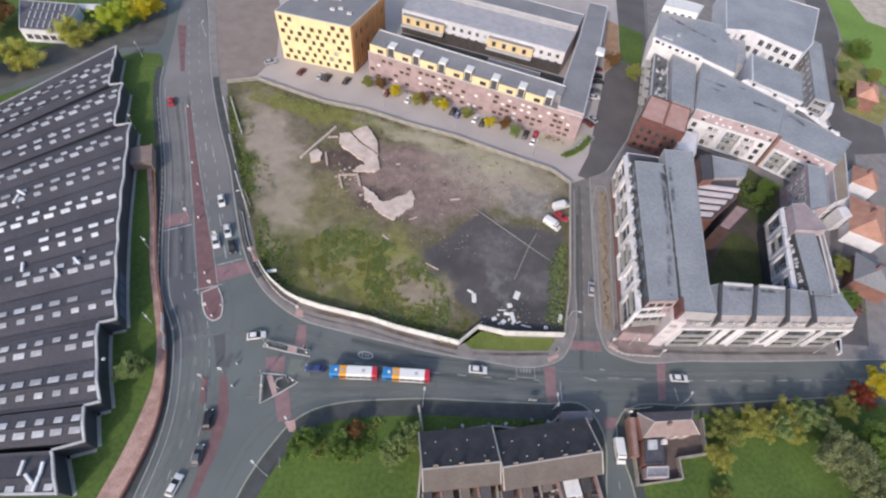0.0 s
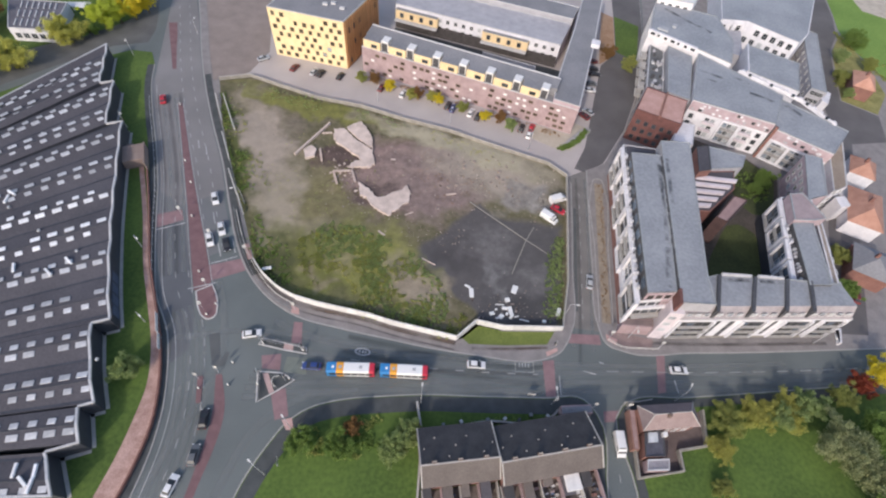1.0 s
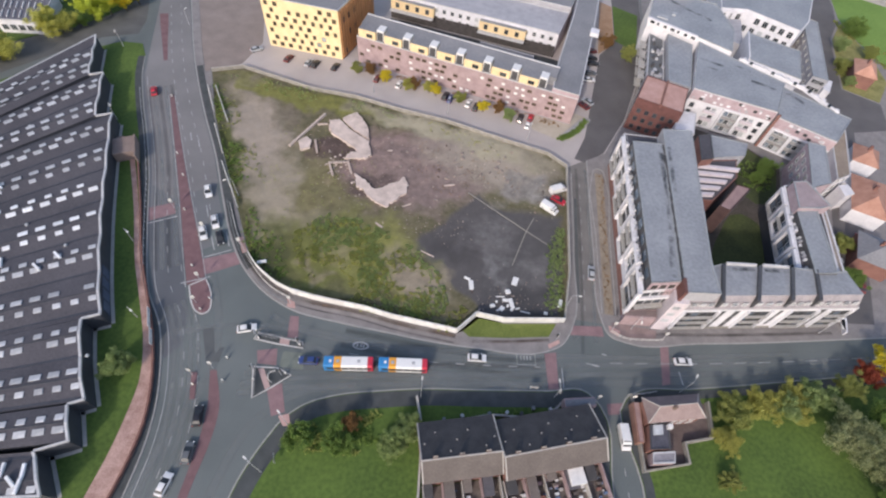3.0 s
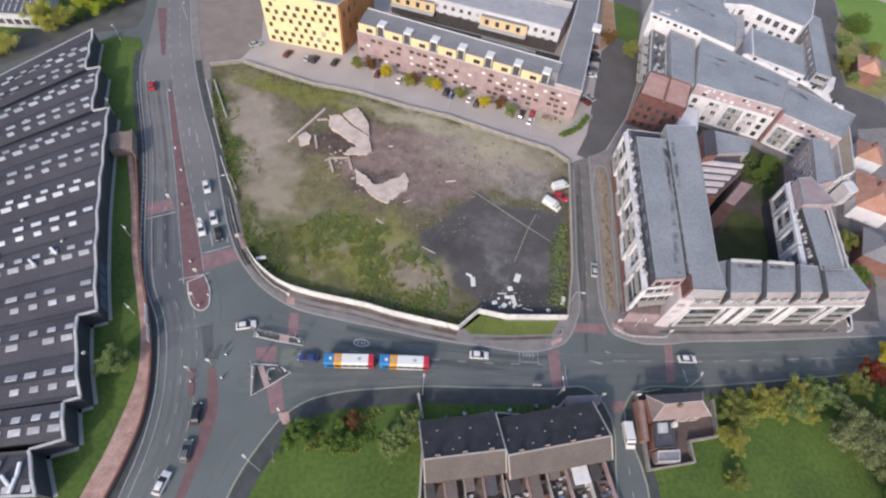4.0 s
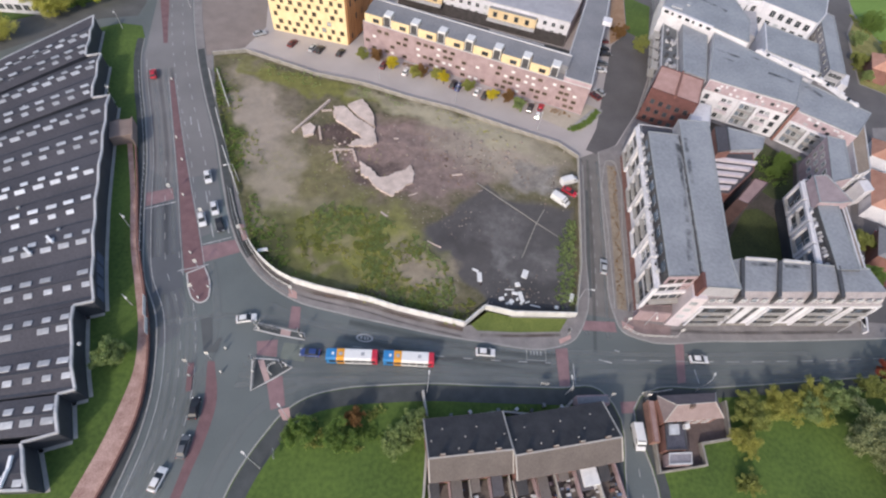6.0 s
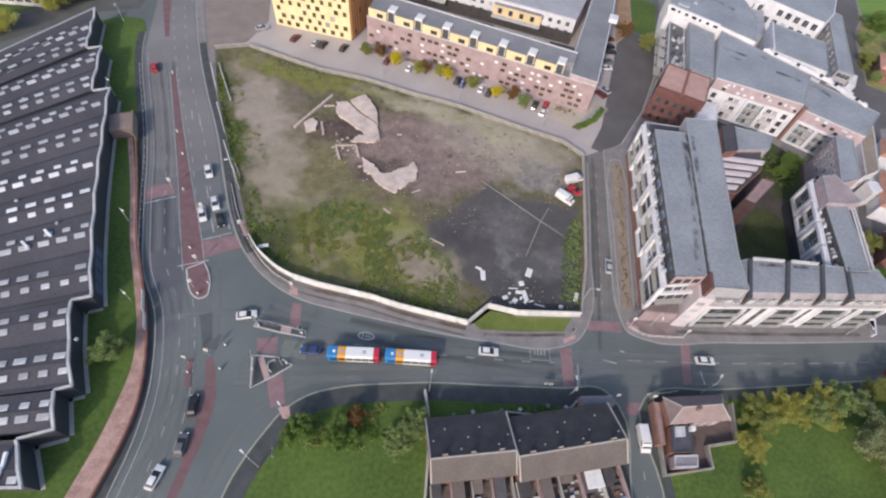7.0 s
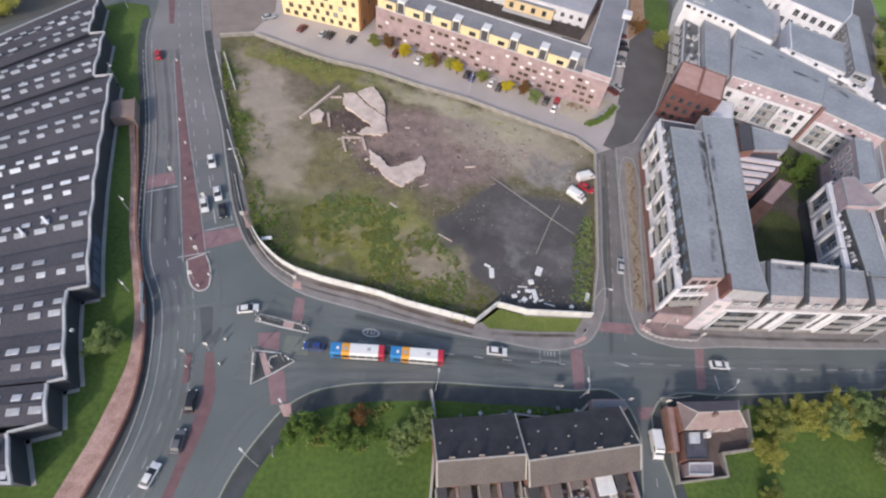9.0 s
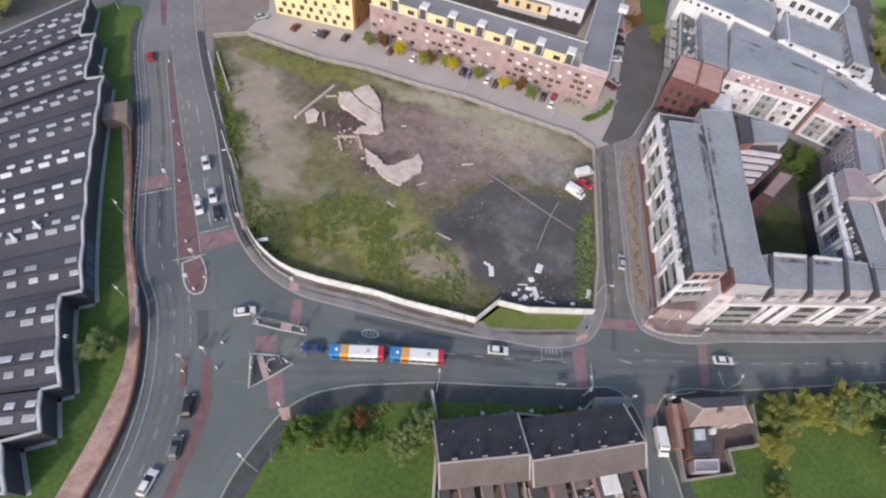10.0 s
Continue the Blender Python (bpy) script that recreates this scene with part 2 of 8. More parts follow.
STEEL = mat("galvanised_steel", (0.45, 0.46, 0.47), (0.6, 0.61, 0.62), 1.0, 0.45, 0.05, 6, metal=0.4)
ROOF_GREY = mat("roof_grey_felt", (0.17, 0.175, 0.19), (0.25, 0.25, 0.265), 0.12, 0.8, 0.2, 16)
PINK = mat("pink_brick", (0.34, 0.255, 0.275), (0.47, 0.375, 0.395), 0.5, 0.9, 0.2, 10)
TERRACOTTA = mat("terracotta_roof", (0.34, 0.17, 0.12), (0.5, 0.28, 0.21), 0.5, 0.85, 0.3, 10, vary=0.12)
ROOF_PINK = mat("roof_pink_gravel", (0.4, 0.235, 0.2), (0.52, 0.33, 0.29), 0.4, 0.9, 0.2, 8)
ROOF_VILLA = mat("roof_plum_tile", (0.15, 0.115, 0.115), (0.25, 0.195, 0.19), 0.4, 0.85, 0.3, 12)
FRAME_BROWN = mat("frame_brown", (0.12, 0.09, 0.06), (0.2, 0.15, 0.1), 1.0, 0.6, 0.05, 5)
GLASS_BROWN = mat("window_glass_brown", (0.045, 0.035, 0.028), (0.1, 0.08, 0.06), 0.5, 0.2, 0.0, 3, vary=0.5)
YELLOW_PALE = mat("yellow_cladding_pale", (0.66, 0.5, 0.28), (0.8, 0.63, 0.38), 0.3, 0.7, 0.1, 8)
# brick with the court's shade put into its base colour
BRICK_SHADED = mat("brick_shaded", (0.05, 0.028, 0.027), (0.09, 0.052, 0.048), 0.5, 0.85, 0.3, 14)
COURT_SHADE_SOIL = mat("court_shade_soil", (0.05, 0.043, 0.036), (0.1, 0.085, 0.075), 0.15, 0.95, 0.3, 14)
TOP_GREY = mat("top_storey_panel", (0.25, 0.23, 0.242), (0.37, 0.34, 0.352), 0.4, 0.8, 0.1, 8)
ROOF_MAUVE = mat("roof_mauve_gravel", (0.27, 0.215, 0.225), (0.37, 0.3, 0.31), 0.4, 0.9, 0.2, 8)
# darker copy of the grass, building shade mixed into the green
SHADED_GRASS = mat("court_grass_shaded", (0.03, 0.04, 0.014), (0.075, 0.095, 0.03), 0.12, 0.95, 0.4, 20)
SOFFIT = mat("plant_metal", (0.3, 0.31, 0.33), (0.45, 0.46, 0.48), 0.6, 0.6, 0.05, 6)
PANES = {}


def bevelled(bm, width=0.04):
    bmesh.ops.bevel(bm, geom=list(bm.edges), offset=width, segments=1, affect="EDGES")
    return bm


def window_meshes(w, h, frame_mat, pane_mat):
    key = (w, h, frame_mat.name, pane_mat.name)
    if key not in PANES:
        bm = bmesh.new()
        t = 0.09
        for x0, z0, x1, z1 in ((-w / 2 - t, -t, w / 2 + t, 0), (-w / 2 - t, h, w / 2 + t, h + t), (-w / 2 - t, 0, -w / 2, h), (w / 2, 0, w / 2 + t, h), (-0.03, 0, 0.03, h)):
            box(x0, -0.1, z0, x1, 0.02, z1, bm)
        PANES[key] = mesh_of("window", bm, frame_mat), mesh_of("pane", box(-w / 2, -0.03, 0, w / 2, 0.01, h), pane_mat)
    return PANES[key]


def window(parent, m, w, h, frame_mat=None, pane_mat=None, name="window"):
    """One window with its pane; m is its sill's middle, facing -y."""
    f, p = window_meshes(w, h, frame_mat or FRAME_WHITE, pane_mat or GLASS)
    a, b = new(name, f), new("pane", p)
    a.parent, b.parent = parent, a
    a.matrix_basis = m
    return a


class Plot:
    """A building on its plot: plan points in town metres, laid round an origin at its base."""

    def __init__(self, name, label, category, origin, group=""):
        self.o = Vector((*origin, 0))
        self.ob = thing(name, label, category, group, Matrix.Translation((*origin, UP)))

    def rel(self, pts):
        return [(x - self.o.x, y - self.o.y) for x, y in pts]

    def wing(self, poly, z, wall, roof, z0=-0.1, cap=CAP, rim=0.35, name="wall", roof_name="roof", label=""):
        p = self.rel(poly)
        w = part(name, prism(p, z0, z), wall, self.ob, label)
        area = sum(a[0] * b[1] - b[0] * a[1] for a, b in zip(p, p[1:] + p[:1]))
        side = 1 if area > 0 else -1
        ring = p + p[:2]
        inner = offset([p[-1]] + ring, side * rim)[1:-1]
        part(roof_name, prism(inner[:len(p)], z - 0.2, z + 0.06), roof, self.ob)
        if cap:
            loop = p + p[:1]
            part("parapet", strip(loop, inner[:len(p)] + inner[:1], z - 0.1, z + 0.22), cap, self.ob)
        return w

    def face(self, p, q):
        """The pose of a facade that runs from p to q with the open air on its right."""
        a, b = Vector(self.rel([p])[0]), Vector(self.rel([q])[0])
        d = b - a
        return Matrix.Translation((a.x, a.y, 0)) @ Matrix.Rotation(math.atan2(d.y, d.x), 4, "Z"), d.length

    def windows(self, p, q, n, sills, w, h, frame_mat=None, pane_mat=None, skip=0.0, margin=1.2, jitter=0.0, seed=1, out=0.0):
        rnd = random.Random(seed)
        m, length = self.face(p, q)
        step = (length - 2 * margin) / n
        for z in sills:
            for i in range(n):
                if rnd.random() < skip:
                    continue
                x = margin + step * (i + 0.5) + rnd.uniform(-jitter, jitter)
                pm = pane_mat[rnd.randrange(len(pane_mat))] if isinstance(pane_mat, list) else pane_mat
                window(self.ob, m @ Matrix.Translation((x, -out, z)), w, h, frame_mat, pm)

    def slab(self, p, q, x0, x1, z0, z1, material, name="panel", out=0.15, inside=0.05, label=""):
        """A flat solid on a facade, from x0 to x1 along it."""
        m, _ = self.face(p, q)
        bm = box(x0, -out, z0, x1, inside, z1)
        ob = part(name, bm, material, self.ob, label)
        ob.matrix_basis = m
        return ob

    def solid(self, name, poly, z0, z1, material, label=""):
        return part(name, prism(self.rel(poly), z0, z1), material, self.ob, label)


def portal(plot, p, q, x0, x1, z0, z1, material, t=0.45, out=0.55):
    """A square white frame that stands out of a facade."""
    m, _ = plot.face(p, q)
    bm = bmesh.new()
    for a, b, c, d in ((x0, z0, x0 + t, z1), (x1 - t, z0, x1, z1), (x0 + t, z1 - t, x1 - t, z1), (x0 + t, z0, x1 - t, z0 + t)):
        box(a, -out, b, c, 0.05, d, bm)
    ob = part("portal_frame", bm, material, plot.ob, "white rendered frame")
    ob.matrix_basis = m


def railing(plot, p, q, x0, x1, z, out, name="balcony"):
    """A balcony: a slab with a railing of thin bars."""
    m, _ = plot.face(p, q)
    ob = part(name, box(x0, -out, z - 0.18, x1, 0.05, z), CONCRETE, plot.ob)
    ob.matrix_basis = m
    bm = bmesh.new()
    box(x0, -out, z + 1.0, x1, -out + 0.06, z + 1.07, bm)
    box(x0, -out, z + 1.0, x0 + 0.06, 0, z + 1.07, bm)
    box(x1 - 0.06, -out, z + 1.0, x1, 0, z + 1.07, bm)
    n = max(3, int((x1 - x0) / 0.3))
    for i in range(n + 1):
        x = x0 + 0.02 + (x1 - x0 - 0.06) * i / n
        box(x, -out + 0.01, z, x + 0.03, -out + 0.04, z + 1.0, bm)
    part("railing", bm, STEEL, ob)


# ---- warehouse with a ridged dark roof ----
WALL_DARK = mat("dark_cladding", (0.035, 0.038, 0.05), (0.06, 0.065, 0.08), 0.3, 0.6, 0.1, 10)
SKYLIGHT = mat("skylight_sheet", (0.36, 0.37, 0.39), (0.54, 0.55, 0.57), 0.5, 0.4, 0.05, 6, vary=0.25)
HALL_BLUE = mat("faded_blue_panel", (0.06, 0.08, 0.13), (0.1, 0.13, 0.2), 0.5, 0.6, 0.05, 6)
LOBBY_BROWN = mat("lobby_brown", (0.2, 0.15, 0.13), (0.29, 0.225, 0.2), 0.5, 0.9, 0.2, 10)


GLINT_WHITE = mat("glint_white_sheet", (0.68, 0.69, 0.71), (0.86, 0.87, 0.88), 0.5, 0.25, 0.05, 6, vary=0.12)


def warehouse():
    base, along, outward = Vector((-71.5, 38.4)), Vector((-0.459, 0.888)), Vector((0.888, 0.459))
    plot = Plot("warehouse", "long dark-roofed warehouse with rows of pale skylights beside the verge", "warehouse", (-100, 60))
    # stretches of the stepped wall: along it, and how far it stands out
    steps = [[(-34.2, -9.9), (-26.0, -11.7)], [(-26.0, -6.0), (-18.6, -6.6)], [(-18.6, -3.7), (-13.5, -4.3), (-7.0, -4.9), (0.0, -4.9)],
             [(0.0, -1.25), (7.0, -1.6), (14.4, -1.75), (30.0, -1.6), (39.0, -1.2), (49.0, -0.7), (60.0, -0.2), (66.4, 0.3)], [(66.4, -4.0), (86.0, -2.4)], [(86.0, -6.3), (105.2, -4.7)]]
    ridges = [-31.5, -22.3, -13.8, -3.65, 6.15, 17.6, 27.85, 39.05, 50.15, 61.55, 70.45, 81.3, 89.3, 97.5, 105.0]
    valleys = [-27.0] + [(a + b) / 2 for a, b in zip(ridges[1:], ridges[2:])]
    eave, rise, depth = 4.65, 0.7, 62.0

    def row_way(s):
        a = radians(17.6 + 0.352 * (s + 22.0))
        return Vector((-math.cos(a), -math.sin(a)))

    def lies(line, s):
        """How far the wall stands out at s."""
        for (a, m), (b, n) in zip(line, line[1:]):
            if s <= b:
                return m + (n - m) * (s - a) / (b - a)
        return line[-1][1]

    def step_at(s):
        return next((line for line in steps if line[0][0] <= s <= line[-1][0]), steps[-1])

    def at(s, n, d):
        """A plan point: s along the long wall, n out of it, d inwards along the roof's bays."""
        p = base + along * s + outward * n + row_way(s) * d
        return (p.x + 100, p.y - 60)

    def roof_z(s):
        far = min(abs(s - r) for r in ridges)
        near = min(abs(s - v) for v in valleys)
        return eave + rise * near / max(0.01, near + far)

    # roof: one folded sheet for each stretch of the stepped wall
    for line in steps:
        s0, s1 = line[0][0], line[-1][0]
        cuts = sorted({s0, s1, *[k for k in ridges + valleys if s0 < k < s1]})
        bm = bmesh.new()
        rows = []
        for s in cuts:
            z, n = roof_z(s), lies(line, s)
            a, b = at(s, n, 0), at(s, 0, depth)
            rows.append([bm.verts.new((*a, 0 - 0.1)), bm.verts.new((*a, z)), bm.verts.new((*b, z)), bm.verts.new((*b, -0.1))])
        for r, t in zip(rows, rows[1:]):
            for k in range(3):
                f = bm.faces.new((r[k], t[k], t[k + 1], r[k + 1]))
                f.material_index = 1 if k == 1 else 0
        bm.faces.new(rows[0])
        bm.faces.new(rows[-1][::-1])
        part("hall", bm, [WALL_DARK, ROOF_DARK], plot.ob)
        # pale coping along the stepped edge
        for s, s2 in zip(cuts, cuts[1:]):
            e, e2 = at(s, lies(line, s), 0), at(s2, lies(line, s2), 0)
            z, z2 = roof_z(s) + 0.02, roof_z(s2) + 0.02
            bm = bmesh.new()
            o = outward * 0.12
            i = outward * -0.34
            vs = [bm.verts.new((e[0] + o.x, e[1] + o.y, z - 0.35)), bm.verts.new((e2[0] + o.x, e2[1] + o.y, z2 - 0.35)), bm.verts.new((e2[0] + o.x, e2[1] + o.y, z2 + 0.2)), bm.verts.new((e[0] + o.x, e[1] + o.y, z + 0.2)),
                  bm.verts.new((e[0] + i.x, e[1] + i.y, z + 0.2)), bm.verts.new((e2[0] + i.x, e2[1] + i.y, z2 + 0.2))]
            bm.faces.new(vs[:4])
            bm.faces.new((vs[3], vs[2], vs[5], vs[4]))
            part("coping", bm, CAP, plot.ob, "pale metal coping")
        # paved apron at the wall's foot
        part("apron", strip([at(s, lies(line, s) + 0.1, 0) for s in cuts], [at(s, lies(line, s) + 0.85, 0) for s in cuts], -0.1, 0.06), CONCRETE, plot.ob)
    # low blue base panels along the middle of the long wall
    for s in (2.0, 5.2, 8.4, 11.6):
        n = lies(steps[3], s)
        part("wall_panel", strip([at(s, n + 0.03, 0), at(s + 2.6, n + 0.03, 0)], [at(s, n + 0.1, 0), at(s + 2.6, n + 0.1, 0)], 0.4, 3.6), HALL_BLUE, plot.ob, "faded blue wall panel")
    # end walls of each step, their coping and apron
    for a, b in zip(steps, steps[1:]):
        s, n0, n1 = a[-1][0], a[-1][1], b[0][1]
        lo, hi = at(s, min(n0, n1), 0), at(s, max(n0, n1), 0)
        z = roof_z(s)
        way = 1 if n1 > n0 else -1
        part("coping", strip([lo, hi], offset([lo, hi], 0.34 * way), z - 0.3, z + 0.24), CAP, plot.ob)
        part("end_wall", strip(offset([lo, hi], -0.02 * way), offset([lo, hi], -0.12 * way), -0.1, z - 0.3), WALL_DARK, plot.ob)
        part("apron", strip(offset([lo, hi], -0.14 * way), offset([lo, hi], -0.85 * way), -0.1, 0.06), CONCRETE, plot.ob)
    for s, n, side in ((-34.2, -9.9, -1), (105.2, -4.7, 1)):
        z = roof_z(s)
        part("coping", strip([at(s, n, -0.1), at(s, 0, depth)], [at(s + 0.45 * side, n, -0.1), at(s + 0.45 * side, 0, depth)], z - 0.3, z + 0.25), CAP, plot.ob)
    # lead gutters in the valleys and a flashing on each ridge
    for s in ridges[:-1] + valleys:
        low = s in valleys
        n, z = lies(step_at(s), s), roof_z(s)
        wide = 0.26 if low else 0.12
        part("valley_gutter" if low else "ridge_flashing", strip([at(s - wide, n, 0.6), at(s - wide, 0, depth)], [at(s + wide, n, 0.6), at(s + wide, 0, depth)], z - 0.2, z + (0.12 if low else 0.05)), WALL_DARK if low else FRAME_DARK, plot.ob)
    # skylights: a row of long and a row of short sheets to each ridge, taking turns
    # two ridges get whiter sheets: sun glint painted as colour
    forms = {}
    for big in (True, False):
        for glint in (True, False):
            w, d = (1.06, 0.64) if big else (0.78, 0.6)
            forms[big, glint] = mesh_of("skylight", bevelled(box(-w, -d, 0, w, d, 0.14), 0.05), GLINT_WHITE if glint else SKYLIGHT)
    starts = {0: (0.9, 1.2), 1: (1.2, 1.6), 2: (1.5, 1.1), 3: (1.25, 1.6), 4: (1.85, 1.3), 5: (1.55, 2.3), 6: (2.1, 1.6), 7: (1.8, 2.2), 8: (2.3, 2.1), 9: (2.0, 2.6), 10: (2.5, 1.7), 11: (1.9, 2.3), 12: (1.9, 1.3), 13: (1.4, 1.8)}
    rnd = random.Random(5)
    rest = bmesh.new()
    for k, r in enumerate(ridges[:-1]):
        tilt = math.atan2(rise, 5.2)
        step = 3.3 if k < 4 else 3.5 if k < 6 else 3.64 if k < 8 else 3.82
        for side in (-1, 1):
            s = r + side * (1.28 if k % 2 else 1.65)
            big = (side < 0) == (k % 2 == 1)
            n = lies(step_at(s), s)
            for j in range(15):
                if rnd.random() < 0.035 or k == 0 and rnd.random() < 0.4:
                    continue
                d = starts[k][0 if side > 0 else 1] + j * step + rnd.uniform(-0.08, 0.08)
                x, y = at(s, n, d)
                w = row_way(s)
                m = Matrix.Translation((x, y, roof_z(s) + 0.02)) @ Matrix.Rotation(math.atan2(-w.y, -w.x) + rnd.uniform(-0.02, 0.02), 4, "Z") @ Matrix.Rotation(-side * tilt, 4, "X")
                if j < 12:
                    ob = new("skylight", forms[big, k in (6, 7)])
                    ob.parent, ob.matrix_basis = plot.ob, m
                else:
                    before = set(rest.verts)
                    box(-0.98, -0.62, 0, 0.98, 0.62, 0.14, rest)
                    bmesh.ops.transform(rest, matrix=m, verts=[v for v in rest.verts if v not in before])
    tagged(part("skylight_field", rest, SKYLIGHT, plot.ob), kind="stuff")
    # white flues and loose sheets on the roof
    flue = mesh_of("roof_flue", bevelled(box(-0.28, -1.3, 0, 0.28, 1.3, 0.55), 0.06), GLINT_WHITE)
    for s, d, turn in ((19.0, 8.6, 60), (17.0, 12.6, 60), (22.0, 20.4, 30), (-29.6, 2.0, 20), (-31.4, 4.2, 60), (-29.0, 5.4, 15), (-32.4, 3.2, 10), (49.0, 26.0, 10), (51.0, 25.2, 70)):
        ob = new("roof_flue", flue)
        ob.parent = plot.ob
        ob.matrix_basis = Matrix.Translation((*at(s, lies(step_at(s), s), d), roof_z(s))) @ Matrix.Rotation(radians(turn), 4, "Z")
    # brick lobby built against the long wall, with side walls, and small roof vents
    lx, ly = at(54.6, -0.4, 0)
    turn = Matrix.Translation((lx, ly, 0)) @ Matrix.Rotation(math.atan2(0.459, 0.888), 4, "Z")
    part("lobby", bevelled(box(0, -3.4, -0.1, 5.6, 3.0, 3.0), 0.06), LOBBY_BROWN, plot.ob, "brown lobby with a flat roof").matrix_basis = turn
    part("lobby_parapet", box(5.5, -5.6, -0.1, 5.8, 3.2, 3.3), LOBBY_BROWN, plot.ob).matrix_basis = turn
    part("lobby_parapet", box(0.4, 3.0, -0.1, 2.2, 5.4, 1.4), LOBBY_BROWN, plot.ob).matrix_basis = turn
    vent = mesh_of("roof_vent", bevelled(box(-0.3, -0.3, 0, 0.3, 0.3, 0.5), 0.05), STEEL)
    for s, d in ((33.0, 18.0), (22.0, 9.0), (-25.0, 7.0), (46.0, 26.0), (-9.5, 3.4), (75.0, 22.0)):
        ob = new("roof_vent", vent)
        ob.parent = plot.ob
        ob.matrix_basis = Matrix.Translation((*at(s, 0, d), roof_z(s) - 0.05))


warehouse()


# ---- apartment block round a courtyard, east of the side street ----
def courtyard_block():
    b = Plot("apartment_block", "grey-roofed apartment block with white framed facades round a green courtyard", "apartment block", (60, 75))
    sw, nw = (43.3, 59.8), (42.7, 110.8)
    se0, se1 = (52.6, 58.3), (96.0, 66.5)
    # west wing and its set-back top floor
    b.wing([sw, (52.6, 62.2), (58.4, 62.0), (60.2, 111.6), nw], 13.0, WHITE, ROOF_DARK, cap=WHITE)
    b.wing([(44.2, 60.4), (50.9, 61.9), (52.0, 105.4), (43.6, 104.8)], 16.0, FRAME_DARK, ROOF_METAL, 13.0, cap=ROOF_EDGE)
    b.wing([(51.4, 59.0), (59.1, 59.9), (58.4, 68.0), (60.2, 111.8), (52.0, 110.8)], 16.5, GREY_CLAD, ROOF_METAL, 13.0, cap=ROOF_EDGE)
    # terrace railing, parasols and planters on the set-back
    bm = bmesh.new()
    for k in range(34):
        y = 62.0 + k * 1.45
        box(-17.0 - 0.012 * k, y - 75, 13.2, -16.95 - 0.012 * k, y - 74.95, 14.2, bm)
    box(-17.05, -13.0, 14.15, -16.98, 35.0, 14.22, bm)
    part("terrace_rail", bm, STEEL, b.ob)
    rnd = random.Random(14)
    for k in range(24):
        y = 63.0 + k * 1.9 + rnd.uniform(-0.5, 0.5)
        b.solid("planter", [(42.9 + rnd.uniform(0, 0.4), y), (43.5, y), (43.5, y + rnd.uniform(0.4, 1.1)), (42.9, y + 0.5)], 13.1, 13.3 + rnd.uniform(0.3, 0.9), (CAP, FRAME_DARK, WHITE, GREY_CLAD)[k % 4])
    m, length = b.face(nw, sw)
    # the long west front: white frames over dark glazing
    x = 1.0
    k = 0
    rnd = random.Random(3)
    b.slab(nw, sw, 0.2, length - 0.2, 0.3, 3.0, BRICK_RED, "plinth", 0.12)
    while x < length - 6:
        wdt = (7.6, 5.8)[k % 2]
        lo, hi = ((3.1, 13.0), (6.2, 13.2))[k % 2]
        portal(b, nw, sw, x, x + wdt, lo, hi, WHITE, 0.65, 0.75)
        b.slab(nw, sw, x + 0.65, x + wdt - 0.65, lo + 0.65, hi - 0.65, FRAME_DARK, "recess_panel", 0.03)
        cols = 3 if wdt > 6 else 2
        for z in [z for z in (4.2, 7.2, 10.2) if z > lo]:
            for i in range(cols):
                xx = x + 0.9 + (wdt - 1.8) * (i + 0.5) / cols
                window(b.ob, m @ Matrix.Translation((xx, -0.05, z)), 1.45, 1.75, FRAME_WHITE if rnd.random() < 0.2 else FRAME_DARK, (GLASS, GLASS_BLUE, GLASS)[rnd.randrange(3)])
            b.slab(nw, sw, x + 0.8, x + wdt - 0.8, z + 2.0, z + 2.25, WHITE, "spandrel", 0.2)
            if rnd.random() < 0.55:
                railing(b, nw, sw, x + 0.9, x + wdt - 0.9, z - 0.15, 1.1)
        x += wdt + 0.5
        k += 1
    for i in range(9):
        b.slab((43.6, 104.8), (44.2, 60.4), 2.0 + i * 4.7, 4.6 + i * 4.7, 13.3, 15.4, GLASS_BLUE, "glazing", 0.06)
    # south end of the west wing: grey balconies, a white parapet over them, a pink top storey, a low brick annexe before it
    end0, end1 = sw, (52.5, 62.2)
    b.slab(end0, end1, 0.1, 9.4, 3.4, 9.6, GREY_CLAD, "panel", 0.08)
    b.windows(end0, end1, 4, (4.0, 7.0, 10.3), 1.5, 1.7, FRAME_DARK, [GLASS, GLASS_BLUE], margin=0.5, out=0.08)
    railing(b, end0, end1, 0.4, 8.6, 6.6, 1.3)
    b.slab(end0, end1, 0.3, 8.2, 9.7, 10.6, WHITE, "balcony_parapet", 0.7, label="white rendered balcony parapet")
    b.slab((44.2, 60.4), (50.9, 61.9), 0.1, 6.8, 12.9, 15.8, PINK, "panel", 0.1)
    b.windows((44.2, 60.4), (50.9, 61.9), 3, (13.5,), 1.2, 1.3, FRAME_DARK, GLASS_BROWN, margin=0.4, out=0.1)
    b.slab(end0, end1, 5.6, 9.5, 9.4, 13.1, PINK, "panel", 0.14)
    b.solid("stair_wall", [(50.3, 58.0), (53.6, 58.2), (53.8, 62.0), (50.6, 61.4)], -0.1, 13.2, WHITE_PINK, "pale pinkish rendered stair wall")
    for z in (4.2, 7.2, 10.2):
        b.slab((50.3, 58.0), (53.6, 58.2), 0.6, 2.2, z, z + 1.3, GLASS_PALE, "stair_window", 0.04)
    b.wing([(42.6, 57.8), (50.2, 58.6), (50.4, 61.0), (43.2, 59.7)], 4.2, BRICK, ROOF_VILLA, cap=None, name="annexe_wall", roof_name="annexe_roof")
